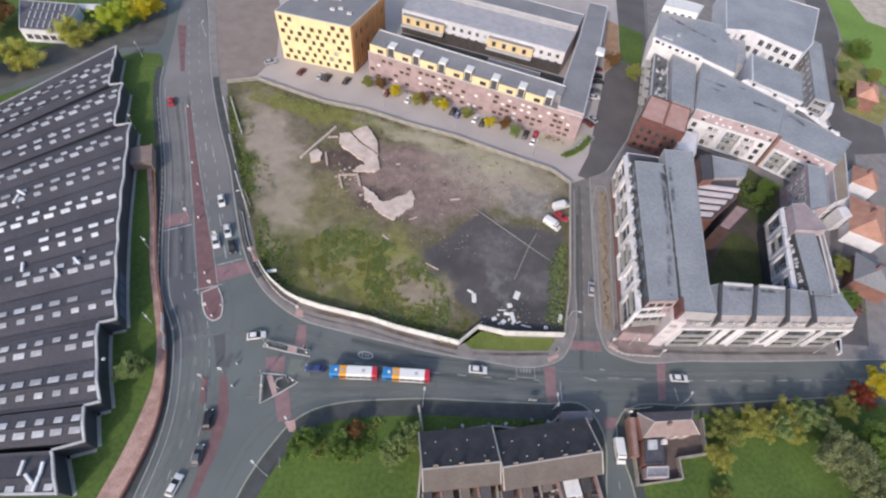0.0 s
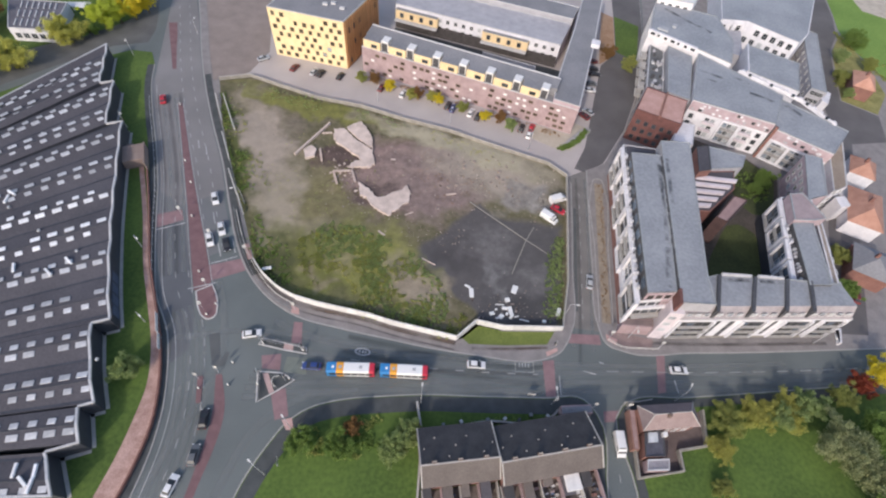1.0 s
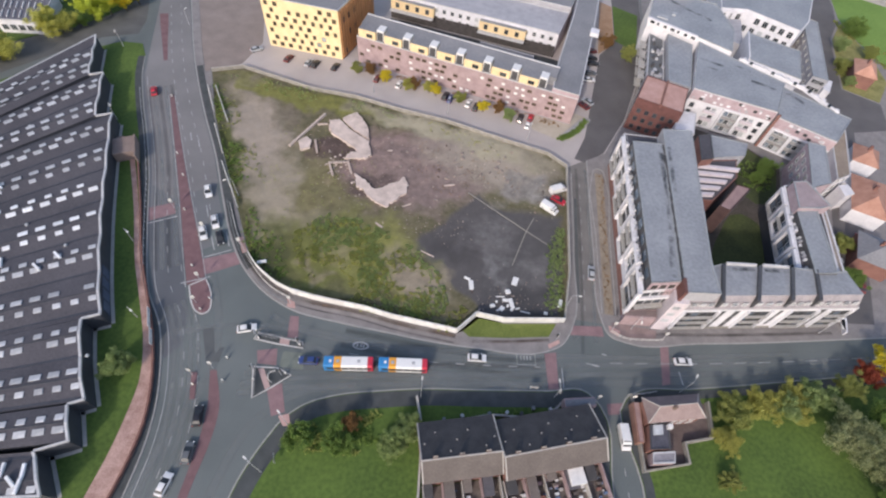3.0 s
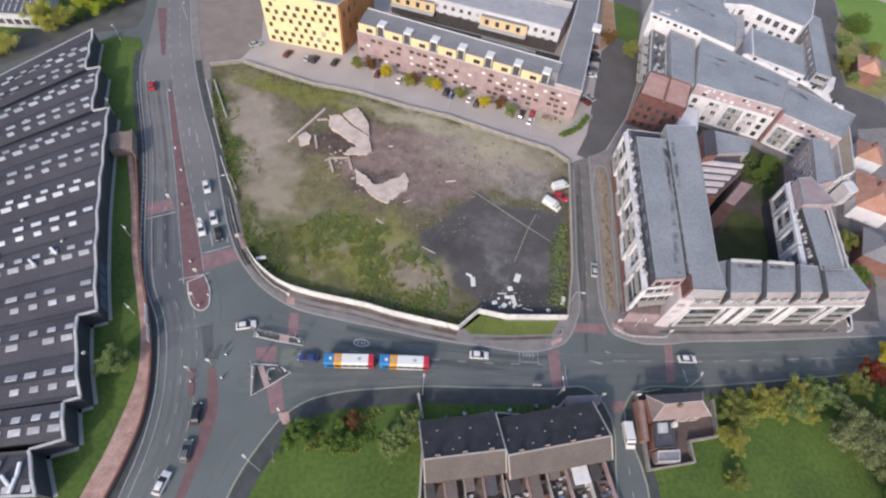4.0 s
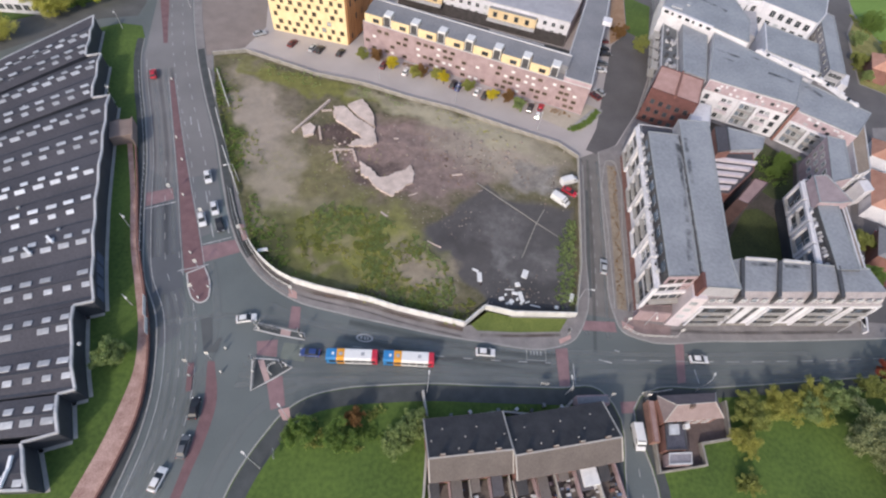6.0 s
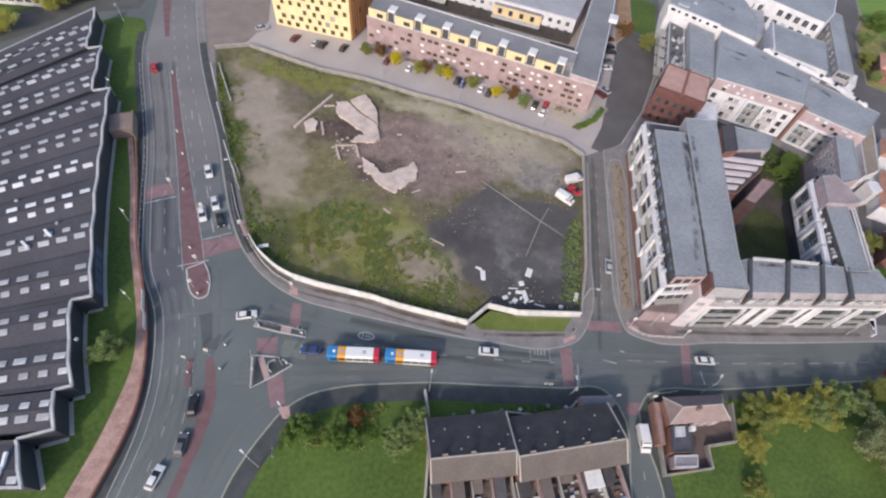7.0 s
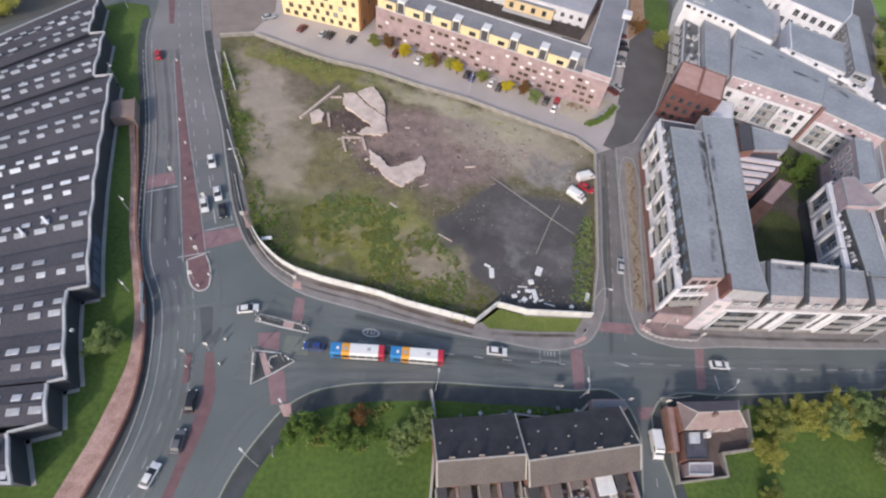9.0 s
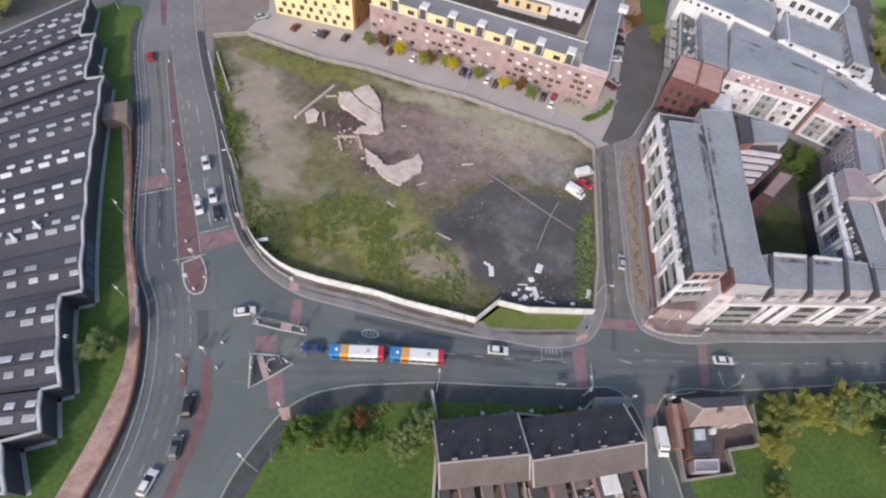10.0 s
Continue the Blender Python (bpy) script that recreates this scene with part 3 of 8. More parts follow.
    b.solid("gable_upstand", [(50.9, 58.6), (51.5, 58.5), (51.7, 62.4), (51.1, 62.4)], 11.6, 17.0, BRICK_MAROON_SHADE)
    # south wing: white front, sloped grey top storey in sections, dark upstands between them
    def along(t):
        return (se0[0] + (se1[0] - se0[0]) * t, se0[1] + (se1[1] - se0[1]) * t)
    inner0, inner1 = (60.2, 69.4), (93.4, 74.0)
    b.wing([se0, se1, (94.8, 74.4), inner1, inner0, (58.0, 62.0)], 9.6, WHITE, ROOF_GREY)
    front = [along((x - 52.6) / 43.4) for x in (52.6, 61.2, 69.4, 77.4, 84.0, 95.6)]
    back = [(60.2, 69.2), (63.3, 70.6), (72.0, 71.7), (79.8, 72.6), (85.4, 73.0), (93.2, 73.8)]
    for i in range(5):
        f0, f1, b0, b1 = front[i], front[i + 1], back[i], back[i + 1]
        u = Vector(f1) - Vector(f0)
        nrm = Vector((-u.y, u.x)).normalized()
        set0, set1 = Vector(f0) + nrm * 1.9, Vector(f1) + nrm * 1.9
        bm = bmesh.new()
        p = b.rel([f0, f1, tuple(set1), tuple(set0), b1, b0])
        v = [bm.verts.new((*p[0], 9.7)), bm.verts.new((*p[1], 9.7)), bm.verts.new((*p[2], 12.9)), bm.verts.new((*p[3], 12.9)), bm.verts.new((*p[4], 12.9)), bm.verts.new((*p[5], 12.9)), bm.verts.new((*p[4], 9.5)), bm.verts.new((*p[5], 9.5))]
        for f in ((0, 1, 2, 3), (3, 2, 4, 5), (5, 4, 6, 7), (0, 3, 5, 7), (1, 6, 4, 2)):
            bm.faces.new([v[j] for j in f])
        bm.faces.ensure_lookup_table()
        bm.faces[0].material_index = 1
        part("top_storey", bm, [ROOF_METAL, TOP_GREY], b.ob, "grey metal top storey with a sloped front")
        d = (Vector(b1) - Vector(f1)).normalized() * 0.3
        w = Vector((u.x, u.y)).normalized() * 0.42
        a0, a1 = Vector(f1) + d, Vector(b1)
        if i < 4:
            b.solid("upstand", [tuple(a0 - w), tuple(a0 + w), tuple(a1 + w), tuple(a1 - w)], 9.6, 13.5, FRAME_DARK)
        if i in (1, 2):
            e0, e1 = Vector(b0) + w * 2, Vector(b1) - w * 2
            b.solid("roof_rail", [tuple(e0), tuple(e1), tuple(e1 + nrm * 0.45), tuple(e0 + nrm * 0.45)], 12.7, 13.5, CAP, "pale metal rail along the roof edge")
        else:
            e0, e1 = Vector(b0), Vector(b1)
            b.solid("roof_edge", [tuple(e0), tuple(e1), tuple(e1 + nrm * 0.25), tuple(e0 + nrm * 0.25)], 12.6, 13.1, ROOF_EDGE)
        wide = (p[1][0] - p[0][0], p[1][1] - p[0][1])
        count = max(3, int(u.length / 2.1))
        for j in range(count):
            k = (j + 0.7) / (count + 0.4)
            fm = Matrix.Translation((p[0][0] + wide[0] * k + nrm.x * 0.9, p[0][1] + wide[1] * k + nrm.y * 0.9, 10.5)) @ Matrix.Rotation(math.atan2(u.y, u.x), 4, "Z")
            window(b.ob, fm @ Matrix.Translation((0, -0.35, 0)), 1.1, 1.2, FRAME_WHITE, (GLASS_PALE, GLASS_BLUE)[j % 2], "dormer_window")
    m2, l2 = b.face(se0, se1)
    # four window bays of three storeys, dark stair slots in the white piers between them
    for i, (x0, x1) in enumerate(((2.0, 9.8), (17.4, 22.8), (27.8, 34.2), (37.4, 42.6))):
        for z in (1.5, 4.2, 6.9):
            b.slab(se0, se1, x0, x1, z - 0.1, z + 1.75, FRAME_DARK, "recess_panel", 0.03)
            cols = max(3, int((x1 - x0) / 1.9))
            for j in range(cols):
                window(b.ob, m2 @ Matrix.Translation((x0 + (x1 - x0) * (j + 0.5) / cols, -0.04, z)), 1.45, 1.6, FRAME_DARK, (GLASS, GLASS_BLUE, GLASS)[(i + j) % 3])
            railing(b, se0, se1, x0 + 0.1, x1 - 0.1, z - 0.1, 0.8)
        for xx in (x0 - 0.45, x1 + 0.05):
            b.slab(se0, se1, xx, xx + 0.4, 0.9, 9.3, WHITE, "pier", 0.6)
    for x0, x1, z0, z1 in ((0.7, 1.2, 2.0, 8.8), (11.0, 11.9, 1.0, 9.0), (14.2, 15.4, 1.0, 9.0), (25.2, 26.0, 2.0, 9.0), (35.2, 36.5, 0.3, 9.3)):
        b.slab(se0, se1, x0, x1, z0, z1, FRAME_DARK, "stair_glazing", 0.05)
        for z in (3.4, 6.2):
            b.slab(se0, se1, x0 - 0.05, x1 + 0.05, z, z + 0.25, GREY_CLAD, "transom", 0.1)
    b.slab(se0, se1, 0.2, l2 - 0.2, 0.0, 0.9, STONE, "plinth", 0.1)
    b.solid("garden_wall", [(98.4, 64.6), (98.9, 64.6), (99.9, 68.8), (98.2, 68.4), (98.2, 68.0), (99.3, 68.2)], -0.1, 1.5, WHITE, "low white garden wall")
    # east wing, glazed towards the court
    b.wing([(82.8, 72.6), (92.4, 74.0), (94.8, 103.0), (85.9, 101.2)], 11.6, WHITE, ROOF_DARK, cap=WHITE)
    b.wing([(84.8, 71.8), (90.4, 72.8), (91.0, 92.0), (85.5, 90.6)], 13.4, FRAME_DARK, ROOF_METAL, 11.6, cap=ROOF_EDGE)
    b.wing([(85.4, 91.0), (90.8, 91.8), (94.2, 93.2), (90.2, 101.2), (86.4, 100.2)], 14.4, PINK, ROOF_MAUVE, 11.0, cap=ROOF_EDGE)
    b.wing([(92.4, 74.2), (96.8, 75.2), (98.6, 101.0), (94.2, 100.6)], 8.4, PINK, TAN_DECK, cap=WHITE, name="rear_wall", roof_name="rear_roof")
    rnd = random.Random(41)
    for k in range(16):
        y = 74.0 + k * 1.1
        x = 83.9 + 0.035 * (y - 74) + rnd.uniform(0, 0.4)
        b.solid("planter", [(x, y), (x + 0.6, y), (x + 0.6, y + rnd.uniform(0.4, 0.9)), (x, y + 0.5)], 11.6, 11.9 + rnd.uniform(0.2, 0.8), (CAP, FRAME_DARK, WHITE, GREY_CLAD)[k % 4])
    ew0, ew1 = (85.9, 101.2), (82.8, 72.6)
    me, le = b.face(ew0, ew1)
    # dark slab over the lowest storey stands in for court shade
    b.slab(ew0, ew1, 0.1, le - 0.1, 0.0, 4.4, WALL_DARK, "ground_storey", 0.12)
    for i in range(4):
        portal(b, ew0, ew1, 0.6 + i * 7.0, 6.9 + i * 7.0, 4.4, 11.6, WHITE, 0.8, 0.7)
        b.slab(ew0, ew1, 1.4 + i * 7.0, 6.1 + i * 7.0, 5.2, 10.8, FRAME_DARK, "recess_panel", 0.03)
        for z in (5.5, 8.4):
            for j in range(2):
                window(b.ob, me @ Matrix.Translation((2.6 + i * 7.0 + j * 2.3, -0.05, z)), 1.9, 2.0, (FRAME_DARK, FRAME_WHITE)[j], (GLASS_BLUE, GLASS, GLASS_BLUE)[(i + j) % 3])
            if (i + int(z)) % 2:
                railing(b, ew0, ew1, 1.4 + i * 7.0, 6.1 + i * 7.0, z - 0.2, 1.0)
    b.wing([(93.4, 101.6), (99.4, 104.4), (102.2, 119.6), (97.4, 120.2)], 12.0, PINK, ROOF_METAL, cap=ROOF_EDGE)
    b.windows((97.4, 120.2), (93.4, 101.6), 5, (3.4, 6.3, 8.9), 1.6, 1.6, FRAME_WHITE, [GLASS, GLASS_BLUE], margin=1.0)
    # east front towards the lane
    b.windows((97.0, 66.8), (98.5, 103.0), 9, (1.2, 4.2, 7.0), 1.3, 1.4, FRAME_WHITE, GLASS, margin=1.0)
    # low brick wing across court, balcony strips laid on its roof for the camera
    b.wing([(67.7, 91.9), (70.5, 90.6), (77.6, 99.6), (74.0, 100.6)], 10.0, BRICK_SHADED, ROOF_PLUM, cap=BRICK_SHADED)
    b.wing([(60.8, 94.6), (67.6, 95.1), (76.2, 105.4), (77.3, 112.7), (66.0, 110.1), (60.6, 108.5)], 8.0, BRICK_MAROON_SHADE, ROOF_DARK, cap=BRICK_RED)
    for i in range(5):
        y = 95.6 + i * 2.75
        r = 67.2 + 0.83 * (y - 95.1)
        b.solid("balcony", [(60.9, y), (r, y + 0.9), (r + 0.5, y + 2.0), (60.9, y + 1.1)], 8.0, 8.9, WHITE_PINK, "long pale strip read as a balcony front")
        # raised dark strip painted in for the shade of a gap
        b.solid("balcony_gap", [(60.9, y + 1.2), (r + 0.4, y + 2.1), (r + 0.8, y + 2.7), (60.9, y + 1.9)], 8.0, 8.3, FRAME_DARK, "dark strip laid for the shade between the balconies")
    b.windows((70.5, 90.6), (79.3, 101.7), 5, (1.0, 4.0, 7.0), 1.2, 1.4, FRAME_DARK, GLASS, margin=0.8)
    b.wing([(64.6, 106.6), (68.3, 108.0), (69.2, 118.2), (65.4, 116.8)], 11.4, BRICK_RED, ROOF_DARK, cap=FRAME_DARK)
    b.wing([(69.3, 110.8), (79.6, 113.8), (81.6, 119.2), (70.2, 120.8)], 9.0, GREY_CLAD, ROOF_METAL, cap=ROOF_EDGE)
    b.windows((69.3, 110.8), (79.6, 113.8), 4, (1.0, 4.0, 6.6), 1.2, 1.4, FRAME_WHITE, GLASS, margin=0.8)
    # court side of the south and west wings
    b.windows(inner1, inner0, 8, (2.0, 5.0, 7.6), 1.4, 1.4, FRAME_WHITE, GLASS, margin=1.0)
    b.windows((60.2, 60.0), (60.2, 90.0), 9, (2.0, 5.0, 8.0, 10.8), 1.3, 1.4, FRAME_WHITE, GLASS, margin=1.0)
    # dark gutter with uneven upstands along the meeting of the two roofs
    rnd = random.Random(31)
    for i in range(30):
        y = 62.5 + i * 1.42
        k = (y - 62.5) / 42.0
        w = rnd.uniform(0.12, 0.34)
        b.solid("seam", [(51.25 + 0.6 * k - w, y), (51.45 + 0.6 * k + w * 0.5, y), (51.45 + 0.6 * k + w * 0.5, y + 1.44), (51.25 + 0.6 * k - w, y + 1.44)], 15.8, 16.2 + rnd.uniform(0.0, 0.3), FRAME_DARK)
    # court ground darkened in colour where the wings shade it
    structure("court_floor", prism([(58.0, 69.0), (84.0, 73.0), (86.0, 101.5), (93.0, 103.0), (97.0, 121.0), (88.0, 129.0), (70.0, 135.0), (60.6, 112.0)], 0.0, UP + 0.02), COURT_SHADE_SOIL, "brown courtyard ground with the wings' shade in its tone", "courtyard")
    structure("court_lawn", prism(smooth([(68.4, 71.5), (82.0, 74.0), (84.6, 97.0), (80.4, 99.6), (72.6, 90.4), (69.6, 84.0), (68.4, 71.5)], 3), 0.0, UP + 0.06), SHADED_GRASS, "green courtyard lawn with shade in its colour", "lawn")
    structure("court_lawn_north", prism([(80.0, 121.0), (82.0, 108.0), (86, 104.5), (92, 105), (96, 121), (88, 128), (80, 130)], 0.0, UP + 0.06), SHADED_GRASS, "green lawn between the blocks with shade in its colour", "lawn")


courtyard_block()


# ---- white apartment terraces behind it ----
DECK_DARK = mat("dark_deck", (0.1, 0.105, 0.11), (0.17, 0.175, 0.18), 0.4, 0.8, 0.2, 10)


def north_blocks():
    b = Plot("apartment_terrace", "white and pink apartment terrace with a wide grey metal roof", "apartment block", (85, 140))
    s0, s1, s2 = (66.6, 137.2), (91.2, 131.2), (107.0, 122.6)
    b.wing([s0, s1, (97, 146.5), (72.2, 163.5)], 12.6, WHITE, ROOF_METAL, cap=ROOF_EDGE)
    b.wing([(91.4, 130.4), s2, (115.0, 134.5), (97.0, 146.0)], 11.6, WHITE, ROOF_METAL, cap=ROOF_EDGE)
    for p, q, top, bays in ((s0, s1, 12.6, ((0.9, "win"), (6.2, "bay"), (11.6, "deck"), (17.6, "bay"), (22.0, "win"))), ((91.4, 130.4), s2, 11.6, ((1.6, "deck"), (7.2, "deck"), (12.8, "bay")))):
        m, length = b.face(p, q)
        b.slab(p, q, 0.0, length, top - 3.5, top - 0.25, PINK, "top_storey_panel", 0.1, label="mauve brick top storey")
        rnd = random.Random(len(bays))
        for k in range(int(length * 0.9)):
            x = 0.5 + rnd.random() * (length - 1.9)
            z = top - 3.3 + rnd.choice((0.2, 1.1, 2.0))
            if k % 5 == 4:
                window(b.ob, m @ Matrix.Translation((x + 0.6, -0.08, z)), 0.9, 0.75, FRAME_DARK, GLASS)
            else:
                b.slab(p, q, x, x + rnd.uniform(0.5, 1.3), z, z + rnd.uniform(0.5, 0.9), (WHITE, GREY_CLAD, WHITE, WHITE)[k % 4], "render_panel", 0.13)
        for x, sort in bays:
            if x > length - 2:
                continue
            for z in (0.9, 3.6, 6.3):
                if sort == "win":
                    window(b.ob, m @ Matrix.Translation((x + 1.0, 0, z)), 1.2, 1.5, FRAME_DARK, GLASS)
                elif sort == "bay":
                    for i in range(2):
                        window(b.ob, m @ Matrix.Translation((x + 0.8 + i * 1.7, 0, z)), 1.35, 1.7, FRAME_WHITE, (GLASS, GLASS_PALE)[(i + int(z)) % 2])
                    if z > 3:
                        b.slab(p, q, x - 0.2, x + 3.4, z - 0.3, z + 0.5, WHITE_PINK, "balcony_front", 0.9)
                else:
                    b.slab(p, q, x, x + 4.6, z - 0.2, z + 2.0, FRAME_DARK, "recess_panel", 0.03)
                    for i in range(3):
                        window(b.ob, m @ Matrix.Translation((x + 0.9 + i * 1.4, -0.04, z)), 1.1, 1.8, FRAME_WHITE, (GLASS_BLUE, GLASS, GLASS_PALE)[(i + int(z)) % 3])
                    if z > 3:
                        railing(b, p, q, x, x + 4.6, z - 0.15, 1.2)
            if sort == "deck":
                portal(b, p, q, x - 0.5, x + 5.1, 0.4, top - 3.5, WHITE, 0.5, 0.7)
    b.slab((91.4, 130.4), s2, -0.2, 0.6, 0.0, 12.6, BRICK_RED, "gable_wall", 0.4)
    for (p0, p1, top, n) in (((84.6, 156.6), (103.0, 145.0), 12.7, 9), ((104.0, 146.2), (111.6, 136.4), 11.7, 5)):
        b.slab(p1, p0, 0.0, math.dist(p0, p1), top - 0.6, top + 0.45, WHITE, "fascia", 0.3, 0.3, "white fascia along the roof's back edge")
        for i in range(n):
            x = 0.5 + i * math.dist(p0, p1) / n
            b.slab(p1, p0, x, x + 1.0, top, top + (0.75, 0.55, 0.9)[i % 3], (WHITE, GLASS, WHITE)[i % 3], "gutter_box", 0.5, 0.45)

    c = Plot("apartment_terrace", "white apartment terrace with a grey metal roof and white gutter boxes", "apartment block", (75, 175))
    c.wing([(55.9, 172.4), (71.2, 164.7), (82.0, 158.4), (85.4, 172.4), (82.0, 188.0), (60.0, 192.5)], 13.6, WHITE, ROOF_METAL, cap=ROOF_EDGE)
    c.windows((60.0, 192.5), (55.9, 172.4), 5, (1.0, 4.0, 7.0, 9.9), 1.3, 1.5, FRAME_WHITE, GLASS, margin=0.8)
    for f0, f1, n in (((55.9, 172.4), (71.2, 164.7), 7),):
        mc, lc = c.face(f0, f1)
        c.slab(f0, f1, -0.3, lc + 0.3, 12.3, 14.1, WHITE, "fascia", 0.9, label="deep white roof fascia")
        for i in range(n):
            xx = 0.8 + i * lc / n
            c.slab(f0, f1, xx, xx + (1.5, 0.8, 1.1)[i % 3], 12.7, 13.6, GLASS, "fascia_opening", 0.95)
    for p0, p1, p2, p3 in (((58.5, 173.5), (62.0, 172.2), (62.6, 174.0), (59.1, 175.3)), ((64.0, 176.0), (65.2, 175.6), (65.8, 177.2), (64.6, 177.6))):
        c.solid("roof_vent", [p0, p1, p2, p3], 13.6, 14.1, SOFFIT)

    w = Plot("stair_tower", "white rendered block with a white flat roof behind the terrace", "apartment block", (68, 199))
    w.wing([(59.8, 191.4), (72.5, 189.4), (75.4, 195.4), (62.4, 199.0)], 16.0, WHITE, FRAME_WHITE)
    w.windows((59.8, 191.4), (72.5, 189.4), 4, (9.8, 12.8), 1.4, 1.6, FRAME_WHITE, GLASS, margin=0.8)

    d = Plot("apartment_house", "white-edged apartment house with a flat grey metal roof", "apartment block", (98, 160))
    d.wing([(87.9, 157.0), (103.0, 149.6), (107.0, 166.1), (90.9, 173.4)], 12.8, WHITE, ROOF_METAL, cap=ROOF_EDGE)
    d.slab((90.9, 173.4), (87.9, 157.0), 0.0, 16.4, 8.0, 13.4, WHITE, "gable_wall", 0.3, label="white rendered gable wall")
    d.windows((103.0, 149.6), (107.0, 166.1), 5, (1.0, 4.0, 7.0, 9.9), 1.3, 1.5, FRAME_WHITE, GLASS, margin=0.8)

    e = Plot("apartment_terrace", "white apartment terrace with tall windows and a sloped glass roof edge", "apartment block", (105, 192))
    e.wing([(85.6, 191.4), (95.6, 192.6), (112.6, 182.6), (118.0, 190.0), (128.0, 218.0), (92.0, 230.0)], 11.0, WHITE, ROOF_METAL, cap=WHITE)
    e.windows((95.6, 192.6), (112.6, 182.6), 6, (3.6, 7.4), 1.7, 2.2, FRAME_WHITE, [GLASS, GLASS, GLASS_PALE], margin=0.6, skip=0.2, seed=6)
    for i in range(2):
        portal(e, (85.6, 191.4), (95.6, 192.6), 0.6 + i * 4.8, 4.6 + i * 4.8, 0.6, 10.4, WHITE, 0.4, 0.5)
    e.windows((85.6, 191.4), (95.6, 192.6), 3, (3.6, 7.2), 1.6, 2.0, FRAME_WHITE, GLASS, margin=0.6)
    e.solid("terrace_deck", [(86.0, 176.5), (92.0, 174.2), (95.0, 191.6), (86.4, 190.6)], -0.1, 7.6, GREY_CLAD, "grey link block")

    f = Plot("apartment_house", "narrow grey-roofed apartment house with pale walls beside the lane", "apartment block", (117, 170))
    f.wing([(115.3, 163.8), (120.2, 161.9), (127.6, 200.6), (122.8, 204.0)], 6.0, GREY_CLAD, ROOF_METAL, cap=ROOF_EDGE)
    f.windows((115.3, 163.8), (120.2, 161.9), 3, (1.0, 3.8), 1.3, 1.5, FRAME_WHITE, GLASS, margin=0.6)
    f.windows((122.8, 204.0), (115.3, 163.8), 9, (1.0, 3.8), 1.3, 1.5, FRAME_WHITE, GLASS, margin=0.6)
    f.solid("entrance_canopy", [(119.6, 160.4), (121.2, 158.8), (124.2, 165.6), (120.8, 167.4)], -0.1, 4.0, WHITE, "white rendered entrance")

    g = Plot("brick_house", "red brick apartment house with a flat pinkish roof", "apartment block", (56, 133))
    # walls in a darker brick that holds the neighbouring block's shade
    g.wing([(48.6, 129.6), (62.0, 125.4), (65.4, 137.6), (52.8, 141.6)], 11.6, BRICK_MAROON_SHADE, ROOF_PINK, cap=BRICK_MAROON_SHADE)
    g.windows((48.6, 129.6), (62.0, 125.4), 5, (1.0, 4.0, 7.0), 1.1, 1.4, FRAME_DARK, GLASS, margin=0.8)
    g.windows((52.8, 141.6), (48.6, 129.6), 4, (1.0, 4.0, 7.0), 1.1, 1.4, FRAME_DARK, GLASS, margin=0.8)
    g.solid("party_wall", [(55.2, 127.4), (55.7, 127.2), (59.3, 139.5), (58.8, 139.7)], 11.0, 12.4, BRICK_RED)
    g.wing([(60.5, 122.0), (66.5, 121.2), (68.6, 131.0), (63.2, 131.5)], 8.0, WHITE, WHITE, name="stair_wall", roof_name="stair_roof")

    h = Plot("apartment_house", "long flat-roofed grey apartment house with dark balconies", "apartment block", (65, 154))
    h.wing([(59.6, 141.0), (66.4, 138.4), (70.4, 163.0), (62.6, 167.5)], 11.4, GREY_CLAD, ROOF_METAL, cap=ROOF_EDGE)
    h.wing([(54.0, 145.4), (59.4, 143.6), (62.2, 167.6), (57.4, 170.6)], 9.0, GREY_CLAD, DECK_DARK, cap=CAP)
    rnd = random.Random(9)
    for k in range(26):
        t, u = rnd.random(), rnd.uniform(0.1, 0.85)
        x, y = 54.6 + 3.2 * t + 4.6 * u, 146.0 + 23.0 * t - 1.6 * u
        e = rnd.uniform(0.4, 1.1)
        h.solid("deck_box", [(x, y), (x + e, y - 0.2), (x + e, y + e * 1.3), (x, y + e * 1.3)], 9.0, 9.0 + rnd.uniform(0.4, 1.3), (FRAME_DARK, GREY_CLAD, CAP, FRAME_DARK)[k % 4])
    h.windows((57.4, 170.6), (54.0, 145.4), 6, (1.0, 4.0, 6.4), 1.6, 1.6, FRAME_DARK, GLASS, margin=0.8)
    for z in (3.8, 6.8):
        for i in range(4):
            railing(h, (57.4, 170.6), (54.0, 145.4), 1.5 + i * 6, 6.0 + i * 6, z, 2.2)


north_blocks()


def east_house():
    b = Plot("apartment_house", "narrow apartment house with a tan flat roof and white edges", "apartment block", (109, 122))
    b.wing([(105.4, 110.5), (110.2, 113.2), (115.0, 133.0), (110.4, 134.2)], 8.4, WHITE, TIMBER_ROOF)
    b.windows((110.2, 113.2), (115.0, 133.0), 6, (1.0, 3.8, 6.2), 1.2, 1.4, FRAME_WHITE, GLASS, margin=0.8)
    b.windows((105.4, 110.5), (110.2, 113.2), 2, (1.0, 3.8, 6.2), 1.2, 1.4, FRAME_WHITE, GLASS, margin=0.6)
    b.solid("stair_head", [(108.2, 106.6), (111.4, 108.2), (110.6, 111.6), (107.6, 110.6)], 0.0, 6.2, WHITE, "white rendered stair head")


TIMBER_ROOF = mat("roof_tan_gravel", (0.22, 0.175, 0.14), (0.32, 0.265, 0.215), 0.3, 0.9, 0.2, 10)
east_house()


# ---- yellow tower, brick row with yellow roof boxes, and the court behind ----
SHADE_STOREY = mat("storey_shade", (0.045, 0.04, 0.04), (0.09, 0.08, 0.078), 0.6, 0.85, 0.2, 8)


